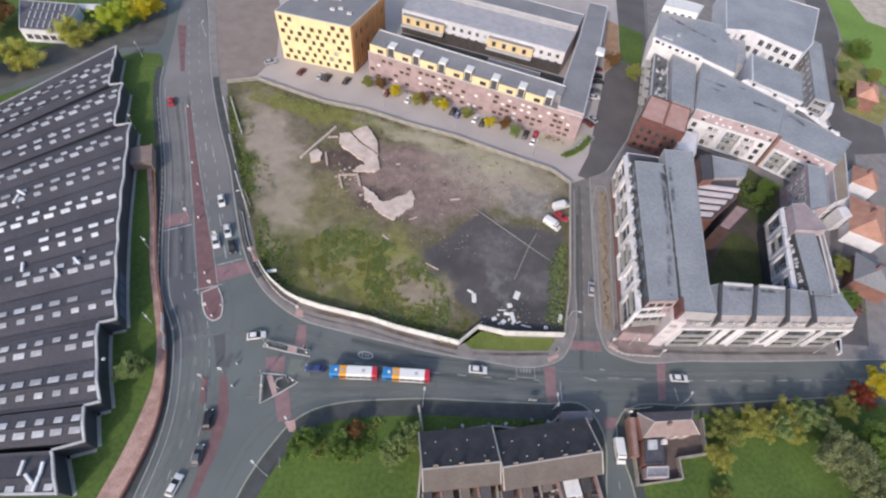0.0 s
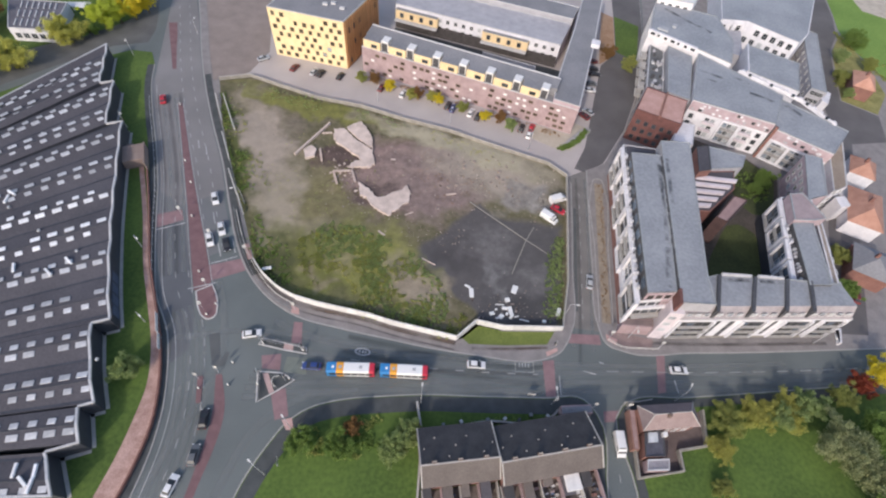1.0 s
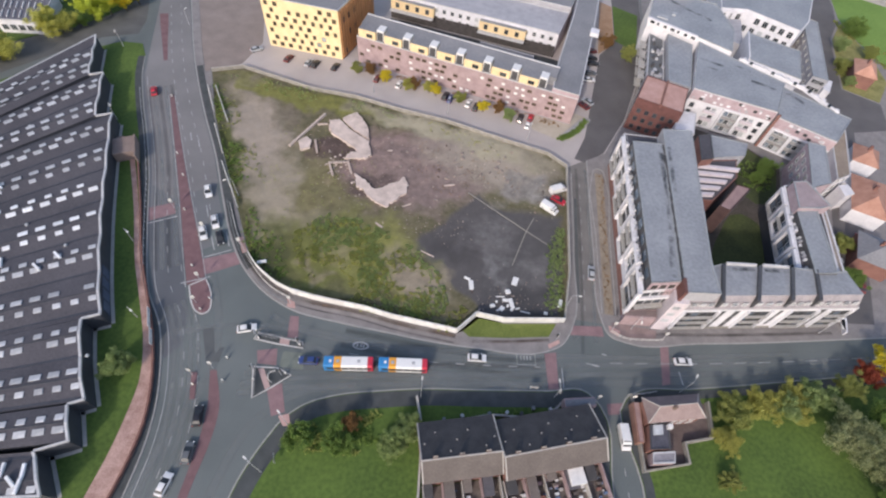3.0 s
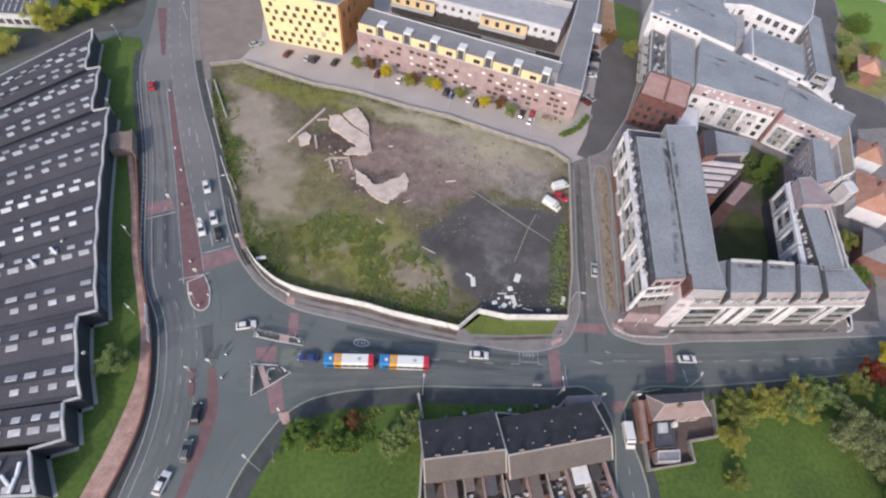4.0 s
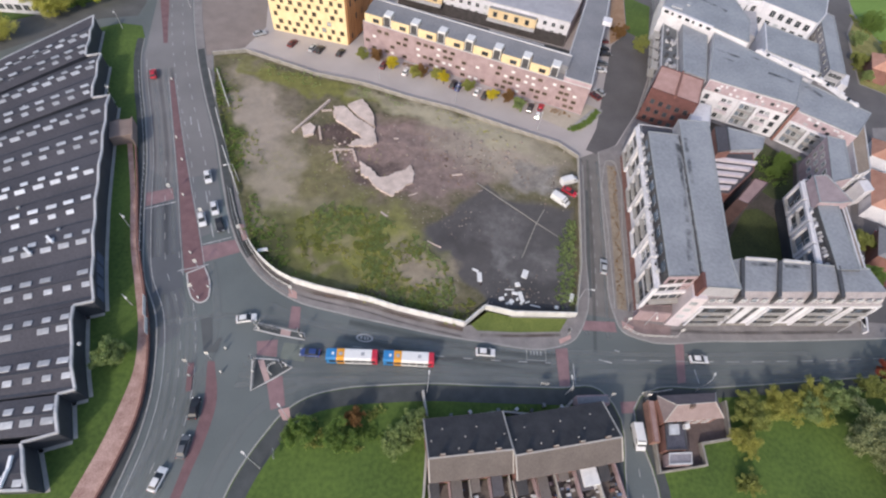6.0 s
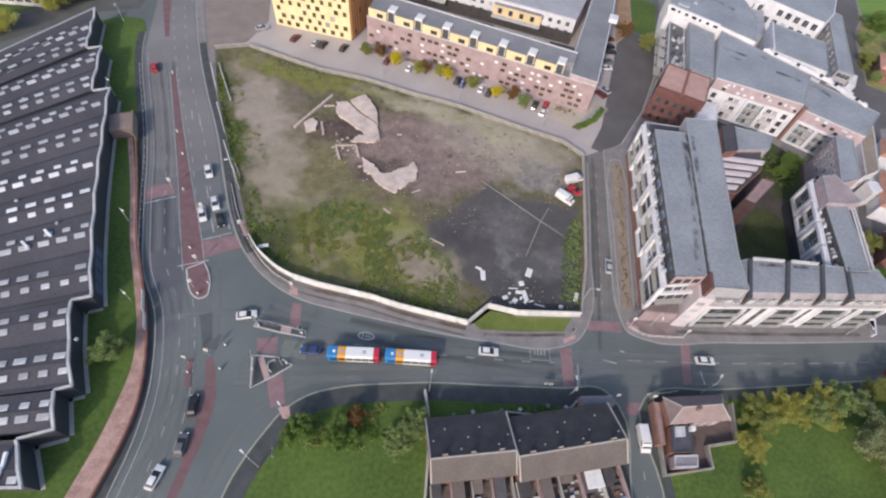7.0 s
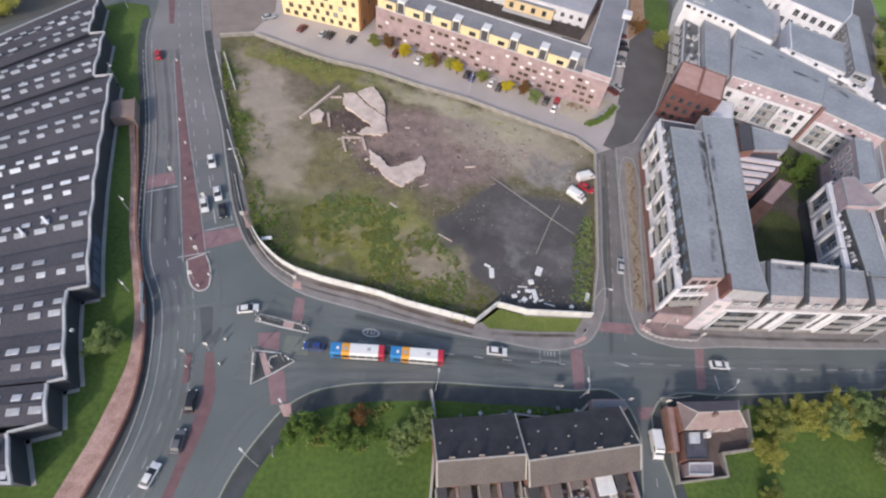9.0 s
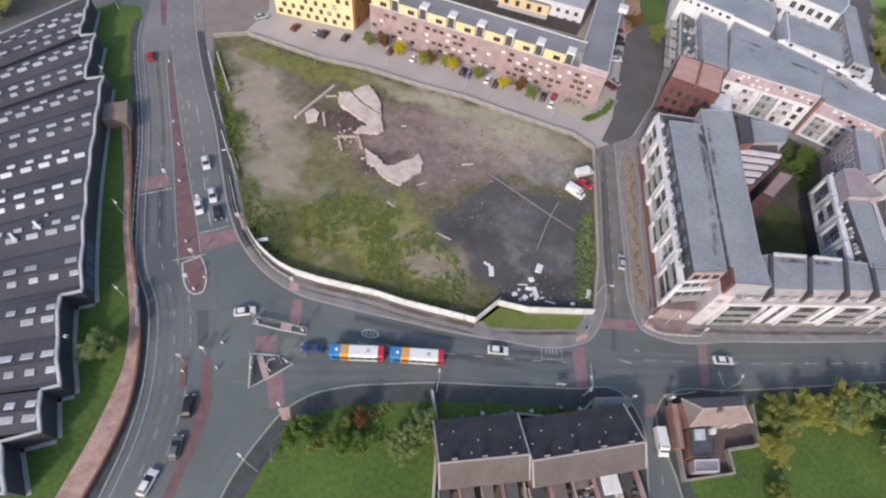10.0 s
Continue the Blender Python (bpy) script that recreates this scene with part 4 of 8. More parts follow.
def yellow_quarter():
    t = Plot("yellow_tower", "yellow-clad apartment tower with scattered dark windows and an orange side", "apartment tower", (-57, 150))
    a, b_, c, d = (-73.0, 145.4), (-47.0, 143.2), (-40.8, 165.6), (-67.0, 168.0)
    t.wing([a, b_, c, d], 17.2, YELLOW, ROOF_GREY)
    m, length = t.face(a, b_)
    rnd = random.Random(11)
    for k, z in enumerate((0.7, 3.1, 5.5, 7.9, 10.3, 12.7, 14.9)):
        for i in range(8):
            if rnd.random() < 0.14:
                continue
            x = 1.7 + i * 3.05 + (1.5 if k % 2 else 0.0) + rnd.uniform(-0.2, 0.2)
            if x < length - 1.2:
                window(t.ob, m @ Matrix.Translation((x, 0, z)), (1.0, 1.25)[rnd.randrange(2)], 1.3, FRAME_BROWN, GLASS_BROWN if rnd.random() < 0.92 else GLASS_PALE)
    t.slab(b_, c, 0.02, 23.2, 0.0, 16.9, ORANGE, "cladding", 0.09, label="orange metal cladding")
    fins = mesh_of("fin", box(0, -0.3, 0.2, 0.16, 0.02, 16.7), mat("orange_fin", (0.36, 0.17, 0.07), (0.5, 0.25, 0.11), 0.3, 0.7, 0.05, 6, vary=0.2))
    mo, lo = t.face(b_, c)
    for i in range(15):
        ob = new("fin", fins)
        ob.parent = t.ob
        ob.matrix_basis = mo @ Matrix.Translation((0.6 + i * 1.5, -0.08, 0))
    t.windows(b_, c, 6, (1.0, 6.6, 12.1), 0.9, 1.7, FRAME_DARK, GLASS, margin=1.0, skip=0.35, seed=9, out=0.1)
    t.solid("plant_room", [(-60, 158), (-54, 157.6), (-52.5, 163), (-58.5, 163.4)], 17.2, 19.0, SOFFIT)
    for x, y in ((-56, 151), (-53.5, 152.2), (-50, 150), (-63, 155)):
        t.solid("roof_vent", [(x, y), (x + 1.6, y), (x + 1.6, y + 1.0), (x, y + 1.0)], 17.2, 17.9, CAP)

    r = Plot("brick_row", "long brick apartment row with yellow roof boxes and small windows", "apartment block", (0, 140))
    p, q = (-41.5, 143.4), (31.2, 127.4)
    n0 = Vector((16.0, 72.7)).normalized()
    back = lambda pt, k: (pt[0] + n0.x * k, pt[1] + n0.y * k)
    r.wing([p, q, back(q, 8.6), back(p, 8.6)], 9.4, BRICK, ROOF_GREY)
    m, length = r.face(p, q)
    rnd = random.Random(21)
    for z in (0.8, 2.9, 5.0, 7.1):
        for i in range(33):
            if rnd.random() < 0.42:
                continue
            x = 1.4 + i * (length - 2.8) / 32 + rnd.uniform(-0.3, 0.3)
            if rnd.random() < 0.4:
                ob = new("render_panel", mesh_of("render_panel", box(-0.55, -0.08, 0, 0.55, 0.02, 0.75), FRAME_WHITE) if "p" not in PANES else PANES["p"])
                PANES["p"] = ob.data
                ob.parent = r.ob
                ob.matrix_basis = m @ Matrix.Translation((x, 0, z))
            else:
                window(r.ob, m @ Matrix.Translation((x, 0, z)), 1.3, 0.85, FRAME_BROWN, GLASS_BROWN)
    # top storey: yellow boxes in front, white stair heads between, sloped grey roof behind
    for i in range(7):
        x0 = 0.6 + i * 9.1
        ob = part("roof_box", bevelled(box(x0, 0.2, 9.4, x0 + 6.1, 4.0, 12.2), 0.06), YELLOW_PALE, r.ob, "yellow-clad roof box")
        ob.matrix_basis = m
        window(ob, Matrix.Translation((x0 + 3.9, 0.2, 10.1)), 1.9, 1.1, FRAME_DARK, GLASS)
        lid = part("box_roof", box(x0 + 0.05, 0.5, 12.2, x0 + 6.05, 4.0, 12.28), ROOF_GREY, r.ob)
        lid.matrix_basis = m
        ob = part("stair_head", bevelled(box(x0 + 6.15, 1.0, 9.4, x0 + 8.6, 4.2, 12.9), 0.06), FRAME_WHITE, r.ob, "white stair head")
        ob.matrix_basis = m
        # dark panel over most of the stair head's face
        side = part("stair_door", box(x0 + 6.4, 0.94, 9.5, x0 + 8.35, 1.02, 12.3), FRAME_DARK, r.ob)
        side.matrix_basis = m
    bm = bmesh.new()
    v = [bm.verts.new(co) for co in ((0.2, 3.6, 12.2), (66.0, 3.6, 12.2), (66.0, 8.4, 12.7), (0.2, 8.4, 12.7), (0.2, 3.6, 9.3), (66.0, 3.6, 9.3), (66.0, 8.4, 9.3), (0.2, 8.4, 9.3))]
    for f in ((0, 1, 2, 3), (0, 4, 5, 1), (1, 5, 6, 2), (2, 6, 7, 3), (3, 7, 4, 0)):
        bm.faces.new([v[j] for j in f])
    ob = part("top_roof", bm, ROOF_GREY, r.ob)
    ob.matrix_basis = m
    ob = part("ridge_cap", box(0.2, 8.2, 12.5, 66.0, 8.65, 12.95), CAP, r.ob)
    ob.matrix_basis = m
    # east wing
    e0, e1 = q, (36.8, 163.5)
    r.wing([back(q, 0.2), (36.8, 163.5), (40.6, 194.0), (33.2, 195.0), (29.8, 172.0), (24.2, 141.0), (23.0, 129.4)], 10.8, PINK, ROOF_GREY, name="east_wall", roof_name="east_roof")
    r.windows((31.6, 130.0), (36.8, 163.5), 10, (0.9, 3.6, 6.3), 1.3, 1.3, FRAME_WHITE, GLASS, margin=0.8)
    r.windows((36.8, 163.5), (40.6, 194.0), 9, (0.9, 3.6, 6.3), 1.3, 1.3, FRAME_WHITE, GLASS, margin=0.8)
    r.solid("roof_box", [(35.2, 160.5), (38.0, 160.0), (38.4, 163.0), (35.6, 163.6)], 10.8, 12.2, WHITE)

    s = Plot("court_row", "white apartment row with yellow roof boxes facing a dark court", "apartment block", (0, 178))
    sp, sq = (-36.0, 172.6), (25.2, 161.8)
    s.wing([sp, sq, (29.0, 176.5), (-34.0, 187.0)], 9.0, WHITE, GREY_CLAD)
    s.windows(sp, sq, 20, (0.8, 3.4, 6.2), 1.2, 1.4, FRAME_WHITE, [GLASS, GLASS_PALE], margin=0.8)
    ms, ls = s.face(sp, sq)
    # the brick row's shadow on this front, built as a dark slab
    s.slab(sp, sq, 0.0, ls, 0.0, 4.3, SHADE_STOREY, "ground_storey", 0.16, label="dark slab in place of shade on the lowest storey")
    for x0, x1 in ((0.6, 17.0), (34.0, 51.0)):
        ob = part("roof_box", bevelled(box(x0, -1.6, 4.6, x1, 3.0, 7.8), 0.06), YELLOW_PALE, s.ob, "yellow-clad projecting storey")
        ob.matrix_basis = ms
        for i in range(4):
            window(ob, Matrix.Translation((x0 + 2.5 + i * 3.8, -1.6, 5.4)), 1.2, 1.6, FRAME_DARK, GLASS)
        ob = part("deck", box(x0, -3.2, 4.2, x1, -1.6, 4.6), CAP, s.ob)
        ob.matrix_basis = ms
        ob = part("box_roof", box(x0 + 0.2, -1.4, 7.8, x1 - 0.2, 3.0, 8.0), ROOF_GREY, s.ob)
        ob.matrix_basis = ms
    s.wing([(-34.0, 187.4), (29.2, 177.0), (31.5, 186.0), (-32.0, 198.0)], 10.5, GREY_CLAD, ROOF_GREY)
    # dark asphalt used here so the floor carries the row's shade
    structure("court_floor", prism([(-40, 152), (24, 137), (28.5, 160), (25, 161), (-36, 172)], -0.05, 0.05), ASPHALT_DARK, "court paving with the brick row's shade in its dark tone", "courtyard")
    k = Plot("garage_roof", "low flat grey garage roof in the dark court", "garage", (0, 155))
    k.wing([(-36.0, 160.5), (-26.0, 158.0), (-25.0, 161.5), (-35.0, 164.0)], 3.0, BRICK, ROOF_GREY)
    k.wing([(-2.0, 155.4), (17.2, 151.6), (18.0, 156.4), (-1.3, 160.4)], 3.0, BRICK, ROOF_GREY)


yellow_quarter()


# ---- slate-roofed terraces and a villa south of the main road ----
SLATE_LIGHT = mat("roof_slate_lit", (0.1, 0.085, 0.078), (0.15, 0.128, 0.118), 0.25, 0.85, 0.3, 12)


CHIMNEY = mat("sooty_brick", (0.1, 0.07, 0.06), (0.18, 0.13, 0.11), 1.0, 0.9, 0.3, 6)


YARD = mat("yard_soil", (0.075, 0.06, 0.052), (0.17, 0.145, 0.13), 0.5, 0.95, 0.3, 10)
ROOF_ROSE_LIT = mat("roof_rose_lit", (0.225, 0.165, 0.158), (0.325, 0.25, 0.24), 0.4, 0.85, 0.3, 12)
ROOF_INK = mat("roof_ink_felt", (0.05, 0.05, 0.065), (0.1, 0.1, 0.125), 0.6, 0.7, 0.2, 8)
ROOF_LILAC = mat("roof_lilac_felt", (0.2, 0.19, 0.21), (0.3, 0.285, 0.31), 0.5, 0.8, 0.2, 10)
BRICK_ORANGE = mat("brick_orange", (0.2, 0.105, 0.08), (0.3, 0.17, 0.135), 0.5, 0.9, 0.3, 12)
YARD_BROWN = mat("yard_brown", (0.1, 0.075, 0.07), (0.17, 0.13, 0.12), 0.4, 0.95, 0.3, 10)
HOUSE_BLUE = mat("faded_blue_plastic", (0.08, 0.13, 0.22), (0.15, 0.21, 0.32), 1.0, 0.5, 0.05, 5)


def gabled(plot, p, q, depth_n, depth_s, eave, ridge, wall, north, south, chimneys=3, rear=0.0):
    """A terrace whose ridge runs from p to q."""
    m, length = plot.face(p, q)
    bm = bmesh.new()
    prof = ((-depth_s, -0.1), (-depth_s, eave), (0, ridge - 0.12), (depth_n, eave), (depth_n, -0.1))
    ends = [[bm.verts.new((x, y, z)) for y, z in prof] for x in (0, length)]
    for k in range(5):
        bm.faces.new((ends[0][k], ends[1][k], ends[1][(k + 1) % 5], ends[0][(k + 1) % 5]))
    bm.faces.new(ends[0])
    bm.faces.new(ends[1][::-1])
    part("wall", bm, wall, plot.ob).matrix_basis = m
    # dark north and pale south slopes: the fall of sunlight is coloured in
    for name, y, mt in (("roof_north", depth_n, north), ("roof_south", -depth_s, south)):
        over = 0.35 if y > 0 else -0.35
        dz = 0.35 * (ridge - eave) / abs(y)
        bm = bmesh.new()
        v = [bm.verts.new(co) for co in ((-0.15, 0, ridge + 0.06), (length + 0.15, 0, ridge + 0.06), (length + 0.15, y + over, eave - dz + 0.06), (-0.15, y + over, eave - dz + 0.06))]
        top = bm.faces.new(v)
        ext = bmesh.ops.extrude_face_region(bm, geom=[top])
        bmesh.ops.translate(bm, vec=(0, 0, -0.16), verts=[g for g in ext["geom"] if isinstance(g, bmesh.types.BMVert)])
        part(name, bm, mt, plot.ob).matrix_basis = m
    part("ridge_tiles", box(-0.15, -0.14, ridge - 0.02, length + 0.15, 0.14, ridge + 0.16), CONCRETE, plot.ob).matrix_basis = m
    for x in (-0.1, length + 0.1):
        bm = bmesh.new()
        for y0, y1 in ((-depth_s - 0.3, 0.0), (0.0, depth_n + 0.3)):
            za, zb = [ridge - (ridge - eave) * abs(y) / (depth_n if y > 0 else depth_s) + 0.18 for y in (y0, y1)]
            v = [bm.verts.new(co) for co in ((x - 0.13, y0, za), (x + 0.13, y0, za), (x + 0.13, y1, zb), (x - 0.13, y1, zb), (x - 0.13, y0, za - 0.3), (x + 0.13, y0, za - 0.3), (x + 0.13, y1, zb - 0.3), (x - 0.13, y1, zb - 0.3))]
            for f in ((0, 1, 2, 3), (4, 5, 1, 0), (5, 6, 2, 1), (7, 4, 0, 3)):
                bm.faces.new([v[j] for j in f])
        part("gable_coping", bm, CONCRETE, plot.ob).matrix_basis = m
    for i in range(chimneys):
        x = (i + 0.5) * length / chimneys
        ch = part("chimney", bevelled(box(x - 0.5, 0.1, ridge - 1.0, x + 0.5, 0.6, ridge + 0.5), 0.04), CHIMNEY, plot.ob)
        ch.matrix_basis = m
        for j in range(3):
            bm = bmesh.new()
            bmesh.ops.create_cone(bm, cap_ends=True, segments=8, radius1=0.11, radius2=0.08, depth=0.5, matrix=Matrix.Translation((x - 0.3 + j * 0.3, 0.35, ridge + 0.73)))
            part("chimney_pot", bm, CONCRETE, ch)
    # small pale vents and rooflights down the north slope
    rnd = random.Random(chimneys)
    vent = mesh_of("roof_vent", bevelled(box(-0.12, -0.12, -0.2, 0.12, 0.12, 0.3), 0.03), CONCRETE)
    for i in range(chimneys * 2 + 1):
        x, y = (i + 0.5) * length / (chimneys * 2 + 1) + rnd.uniform(-0.5, 0.5), depth_n * (0.42, 0.7, 0.2)[i % 3] + rnd.uniform(-0.3, 0.3)
        ob = new("roof_vent", vent)
        ob.parent = plot.ob
        ob.matrix_basis = m @ Matrix.Translation((x, y, ridge - (ridge - eave) * y / depth_n + 0.06))
    return m, length


def terraces():
    a = Plot("terraced_houses", "terraced houses, roofs toned dark on the shaded front, pale on the sunlit rear", "house", (8, 22))
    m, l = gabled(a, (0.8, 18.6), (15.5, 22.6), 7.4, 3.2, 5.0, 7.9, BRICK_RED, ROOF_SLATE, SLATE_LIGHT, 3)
    for x in (2, 5, 8, 11, 14):
        window(a.ob, m @ Matrix.Translation((x, -3.2, 3.2)), 1.0, 1.2)
    b = Plot("terraced_houses", "terraced houses with shade and sunlight in the tones of their two roof slopes", "house", (26, 26))
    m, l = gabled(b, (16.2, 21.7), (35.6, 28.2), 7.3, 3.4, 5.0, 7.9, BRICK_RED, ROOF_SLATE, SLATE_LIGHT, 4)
    for x in (2, 6, 10, 14, 18):
        window(b.ob, m @ Matrix.Translation((x, -3.4, 3.2)), 1.0, 1.2)
    # rear extensions, yard walls and sheds
    for plot, p, q, n, deep in ((a, (1.6, 15.4), (16.2, 19.4), 4, 3.9), (b, (17.0, 18.6), (36.4, 25.0), 5, 4.1)):
        m, l = plot.face(p, q)
        for i in range(n + 1):
            x = i * l / n
            part("yard_wall", box(x - 0.12, -13.0, -0.1, x + 0.12, 0, 1.8), (CONCRETE, BRICK)[i % 2], plot.ob).matrix_basis = m
        part("yard_wall", box(0, -13.2, -0.1, l, -12.95, 1.9), BRICK, plot.ob).matrix_basis = m
        part("yard_floor", box(0.12, -12.9, -0.1, l - 0.12, -0.1, 0.06), YARD, plot.ob).matrix_basis = m
        rnd = random.Random(n)
        for i in range(n):
            x = (i + 0.08) * l / n
            w = l / n * rnd.uniform(0.32, 0.5)
            h = rnd.uniform(2.4, 3.6)
            d = (2.4, 5.0, 1.8, 3.6)[i % 4] + rnd.uniform(-0.4, 0.4)
            bm = bmesh.new()
            prism([(x, -d), (x + w, -d), (x + w, 0.1), (x, 0.1)], -0.1, [h - 0.6, h - 0.6, h, h], bm)
            part("rear_extension", bm, BRICK, plot.ob).matrix_basis = m
            bm = bmesh.new()
            prism([(x - 0.15, -d - 0.2), (x + w + 0.15, -d - 0.2), (x + w + 0.15, 0.1), (x - 0.15, 0.1)], h - 0.75, [h - 0.5, h - 0.5, h + 0.12, h + 0.12], bm)
            part("extension_roof", bm, (ROOF_SLATE, SLATE_LIGHT, SLATE_LIGHT, ROOF_DARK)[i % 4], plot.ob).matrix_basis = m
            for k in range(15):
                cx, cy = x + rnd.uniform(0.3, l / n - 0.9), rnd.uniform(-9.5, -1.2)
                if cx < x + w + 0.4 and cy > -d - 0.8:
                    cy = -d - rnd.uniform(0.8, 3.0)
                s = rnd.uniform(0.25, 0.6)
                tub = part("yard_box", bevelled(box(cx, cy, 0, cx + s * 1.6, cy + s, s * 1.4), 0.04), (CAP, BRICK_RED, CONCRETE, FRAME_DARK, HOUSE_BLUE, BRICK, FRAME_WHITE, SLATE_LIGHT)[rnd.randrange(8)], plot.ob)
                tub.matrix_basis = m
            part("shed", bevelled(box(x + 0.3, -12.6, 0, x + 2.6, -10.2, 2.0), 0.05), (CONCRETE, BRICK, GREY_CLAD)[rnd.randrange(3)], plot.ob).matrix_basis = m
    part("conservatory", bevelled(box(12.9, -3.3, 0, 16.1, -0.1, 2.9), 0.06), FRAME_WHITE, b.ob, "white-roofed conservatory").matrix_basis = b.face((17.0, 18.6), (36.4, 25.0))[0]
    # gable wall and garden fence
    structure("wall_lawn", strip([(-2.6, 32.4), (-0.4, 26.0), (0.8, 14.0), (2.0, -20)], [(-2.2, 32.5), (0.0, 26.1), (1.2, 14.0), (2.4, -20)], 0.0, 1.9), CONCRETE, "pale concrete garden wall beside the lawn", "wall")
    # front yards of the terraces
    structure("front_yard", prism([(35.2, 33.4), (35.6, 35.6), (27.5, 34.6), (20.0, 31.7), (14.4, 31.2), (7.8, 29.2), (-1.0, 26.4), (-0.4, 25.4), (15.4, 28.4)], 0.0, UP + 0.03), ASPHALT_DARK, "dark paved front yards", "yard")
    c = Plot("annexe", "low flat-roofed grey annexe at the end of the terrace", "house", (30, 34))
    c.wing([(29.0, 34.4), (35.6, 36.0), (35.2, 37.8), (28.6, 36.4)], 3.0, BRICK, ROOF_GREY, cap=None)

    v = Plot("villa", "brown brick villa with a hipped pale rose roof in a yard", "house", (52, 34))
    sw_, se_, ne_, nw_ = (45.6, 33.4), (57.9, 36.4), (57.0, 41.4), (44.6, 38.6)
    part("wall", prism(v.rel([(46.2, 33.9), (57.3, 36.6), (56.5, 40.9), (45.2, 38.3)]), -0.1, 4.9), BRICK_RED, v.ob)
    e = v.rel([sw_, se_, ne_, nw_])
    r0, r1 = v.rel([(47.3, 36.4), (55.2, 38.4)])
    # south slope coloured paler than the rest, as the sun would make it
    for name, corners, mt, text in (("roof_south", (e[0], e[1], r1, r0), ROOF_ROSE_LIT, "rose tiled roof slope with sunlight in its tone"), ("roof_east", (e[1], e[2], r1), ROOF_VILLA, ""), ("roof_north", (e[2], e[3], r0, r1), ROOF_VILLA, ""), ("roof_west", (e[3], e[0], r0), ROOF_VILLA, "")):
        bm = bmesh.new()
        top = bm.faces.new([bm.verts.new((*p, 7.3 if p in (r0, r1) else 4.85)) for p in corners])
        ext = bmesh.ops.extrude_face_region(bm, geom=[top])
        bmesh.ops.translate(bm, vec=(0, 0, -0.16), verts=[g for g in ext["geom"] if isinstance(g, bmesh.types.BMVert)])
        part(name, bm, mt, v.ob, text)
    for a, c_ in ((e[0], r0), (e[1], r1), (e[2], r1), (e[3], r0), (r0, r1)):
        part("hip_tiles", tube([(*a, 7.34 if a == r0 else 4.9), (*c_, 7.34)], 0.12, seg=6), CONCRETE, v.ob)
    part("chimney", bevelled(box(-2.0, 2.4, 6.0, -1.3, 3.0, 8.1), 0.04), CHIMNEY, v.ob)
    v.windows((46.2, 33.9), (57.3, 36.6), 5, (0.9, 3.0), 1.1, 1.2, FRAME_WHITE, GLASS, margin=0.6)
    v.wing([(46.2, 28.6), (50.4, 29.4), (50.6, 34.6), (46.4, 33.6)], 3.2, BRICK_RED, ROOF_INK, cap=FRAME_DARK, name="rear_wall", roof_name="rear_roof")
    v.solid("roof_light", [(47.0, 31.6), (49.0, 32.0), (49.1, 34.0), (47.1, 33.6)], 3.2, 3.7, GLASS_PALE, "pale blue glazed roof light")
    v.solid("roof_tank", [(50.0, 33.2), (51.0, 33.4), (51.0, 34.3), (50.0, 34.1)], 3.2, 4.2, FRAME_WHITE, "white roof tank")
    v.wing([(46.6, 26.0), (51.2, 26.9), (51.4, 29.2), (46.8, 28.3)], 2.8, BRICK, ROOF_LILAC, cap=CAP, name="shed_wall", roof_name="shed_roof")
    v.wing([(44.2, 30.0), (45.6, 30.2), (45.2, 38.4), (43.6, 38.2)], 2.4, BRICK_ORANGE, ROOF_PLUM, cap=None, name="side_wall", roof_name="side_roof")
    structure("wall_villa", strip([(44.0, 40.6), (45.0, 29.6), (45.4, 24.6), (55.2, 27.6), (54.8, 31.6), (61.0, 33.6), (61.2, 41.5)], [(44.3, 40.6), (45.3, 29.7), (45.7, 25.0), (54.8, 27.8), (54.4, 31.9), (60.6, 33.9), (60.8, 41.5)], 0.0, 1.6), STONE, "pale stone yard wall round the villa", "wall")
    structure("yard_villa", prism([(45.2, 29.4), (45.6, 25.1), (54.9, 27.8), (54.5, 31.8), (60.7, 33.8), (60.9, 41.4), (44.6, 38.2)], 0.0, UP + 0.04), YARD_BROWN, "dark brown yard of the villa", "yard")


terraces()


def tiled_house(origin, turn, w, d, label, roof, wall=BRICK_RED, eave=5.0, ridge=7.6):
    p = Plot("house", label, "house", origin, "houses at the edge")
    p.ob.matrix_basis = pose(origin[0], origin[1], UP, 0, 0, turn)
    part("wall", box(-w / 2, -d / 2, -0.1, w / 2, d / 2, eave), wall, p.ob)
    bm = bmesh.new()
    ev = [bm.verts.new((x, y, eave - 0.1)) for x, y in ((-w / 2 - 0.4, -d / 2 - 0.4), (w / 2 + 0.4, -d / 2 - 0.4), (w / 2 + 0.4, d / 2 + 0.4), (-w / 2 - 0.4, d / 2 + 0.4))]
    k = max(0.5, w / 2 - d / 2)
    rv = [bm.verts.new((-k, 0, ridge)), bm.verts.new((k, 0, ridge))]
    for f in ((ev[0], ev[1], rv[1], rv[0]), (ev[1], ev[2], rv[1]), (ev[2], ev[3], rv[0], rv[1]), (ev[3], ev[0], rv[0]), (ev[3], ev[2], ev[1], ev[0])):
        bm.faces.new(f)
    part("roof", bm, roof, p.ob)
    part("chimney", bevelled(box(-0.4, 0.3, ridge - 0.8, 0.4, 1.0, ridge + 1.0), 0.04), BRICK_RED, p.ob)
    for x in (-w / 4, w / 4):
        for z in (0.9, 3.2):
            window(p.ob, Matrix.Translation((x, -d / 2, z)), 1.2, 1.2)
    return p


tiled_house((138.4, 175.0), 72, 10, 7, "brick house with a pale red tiled roof among shrubs", TERRACOTTA)
tiled_house((116.6, 109), 72, 15, 9, "house with a bright orange tiled roof behind the flats", TERRACOTTA, WHITE, 5.2, 8.4)
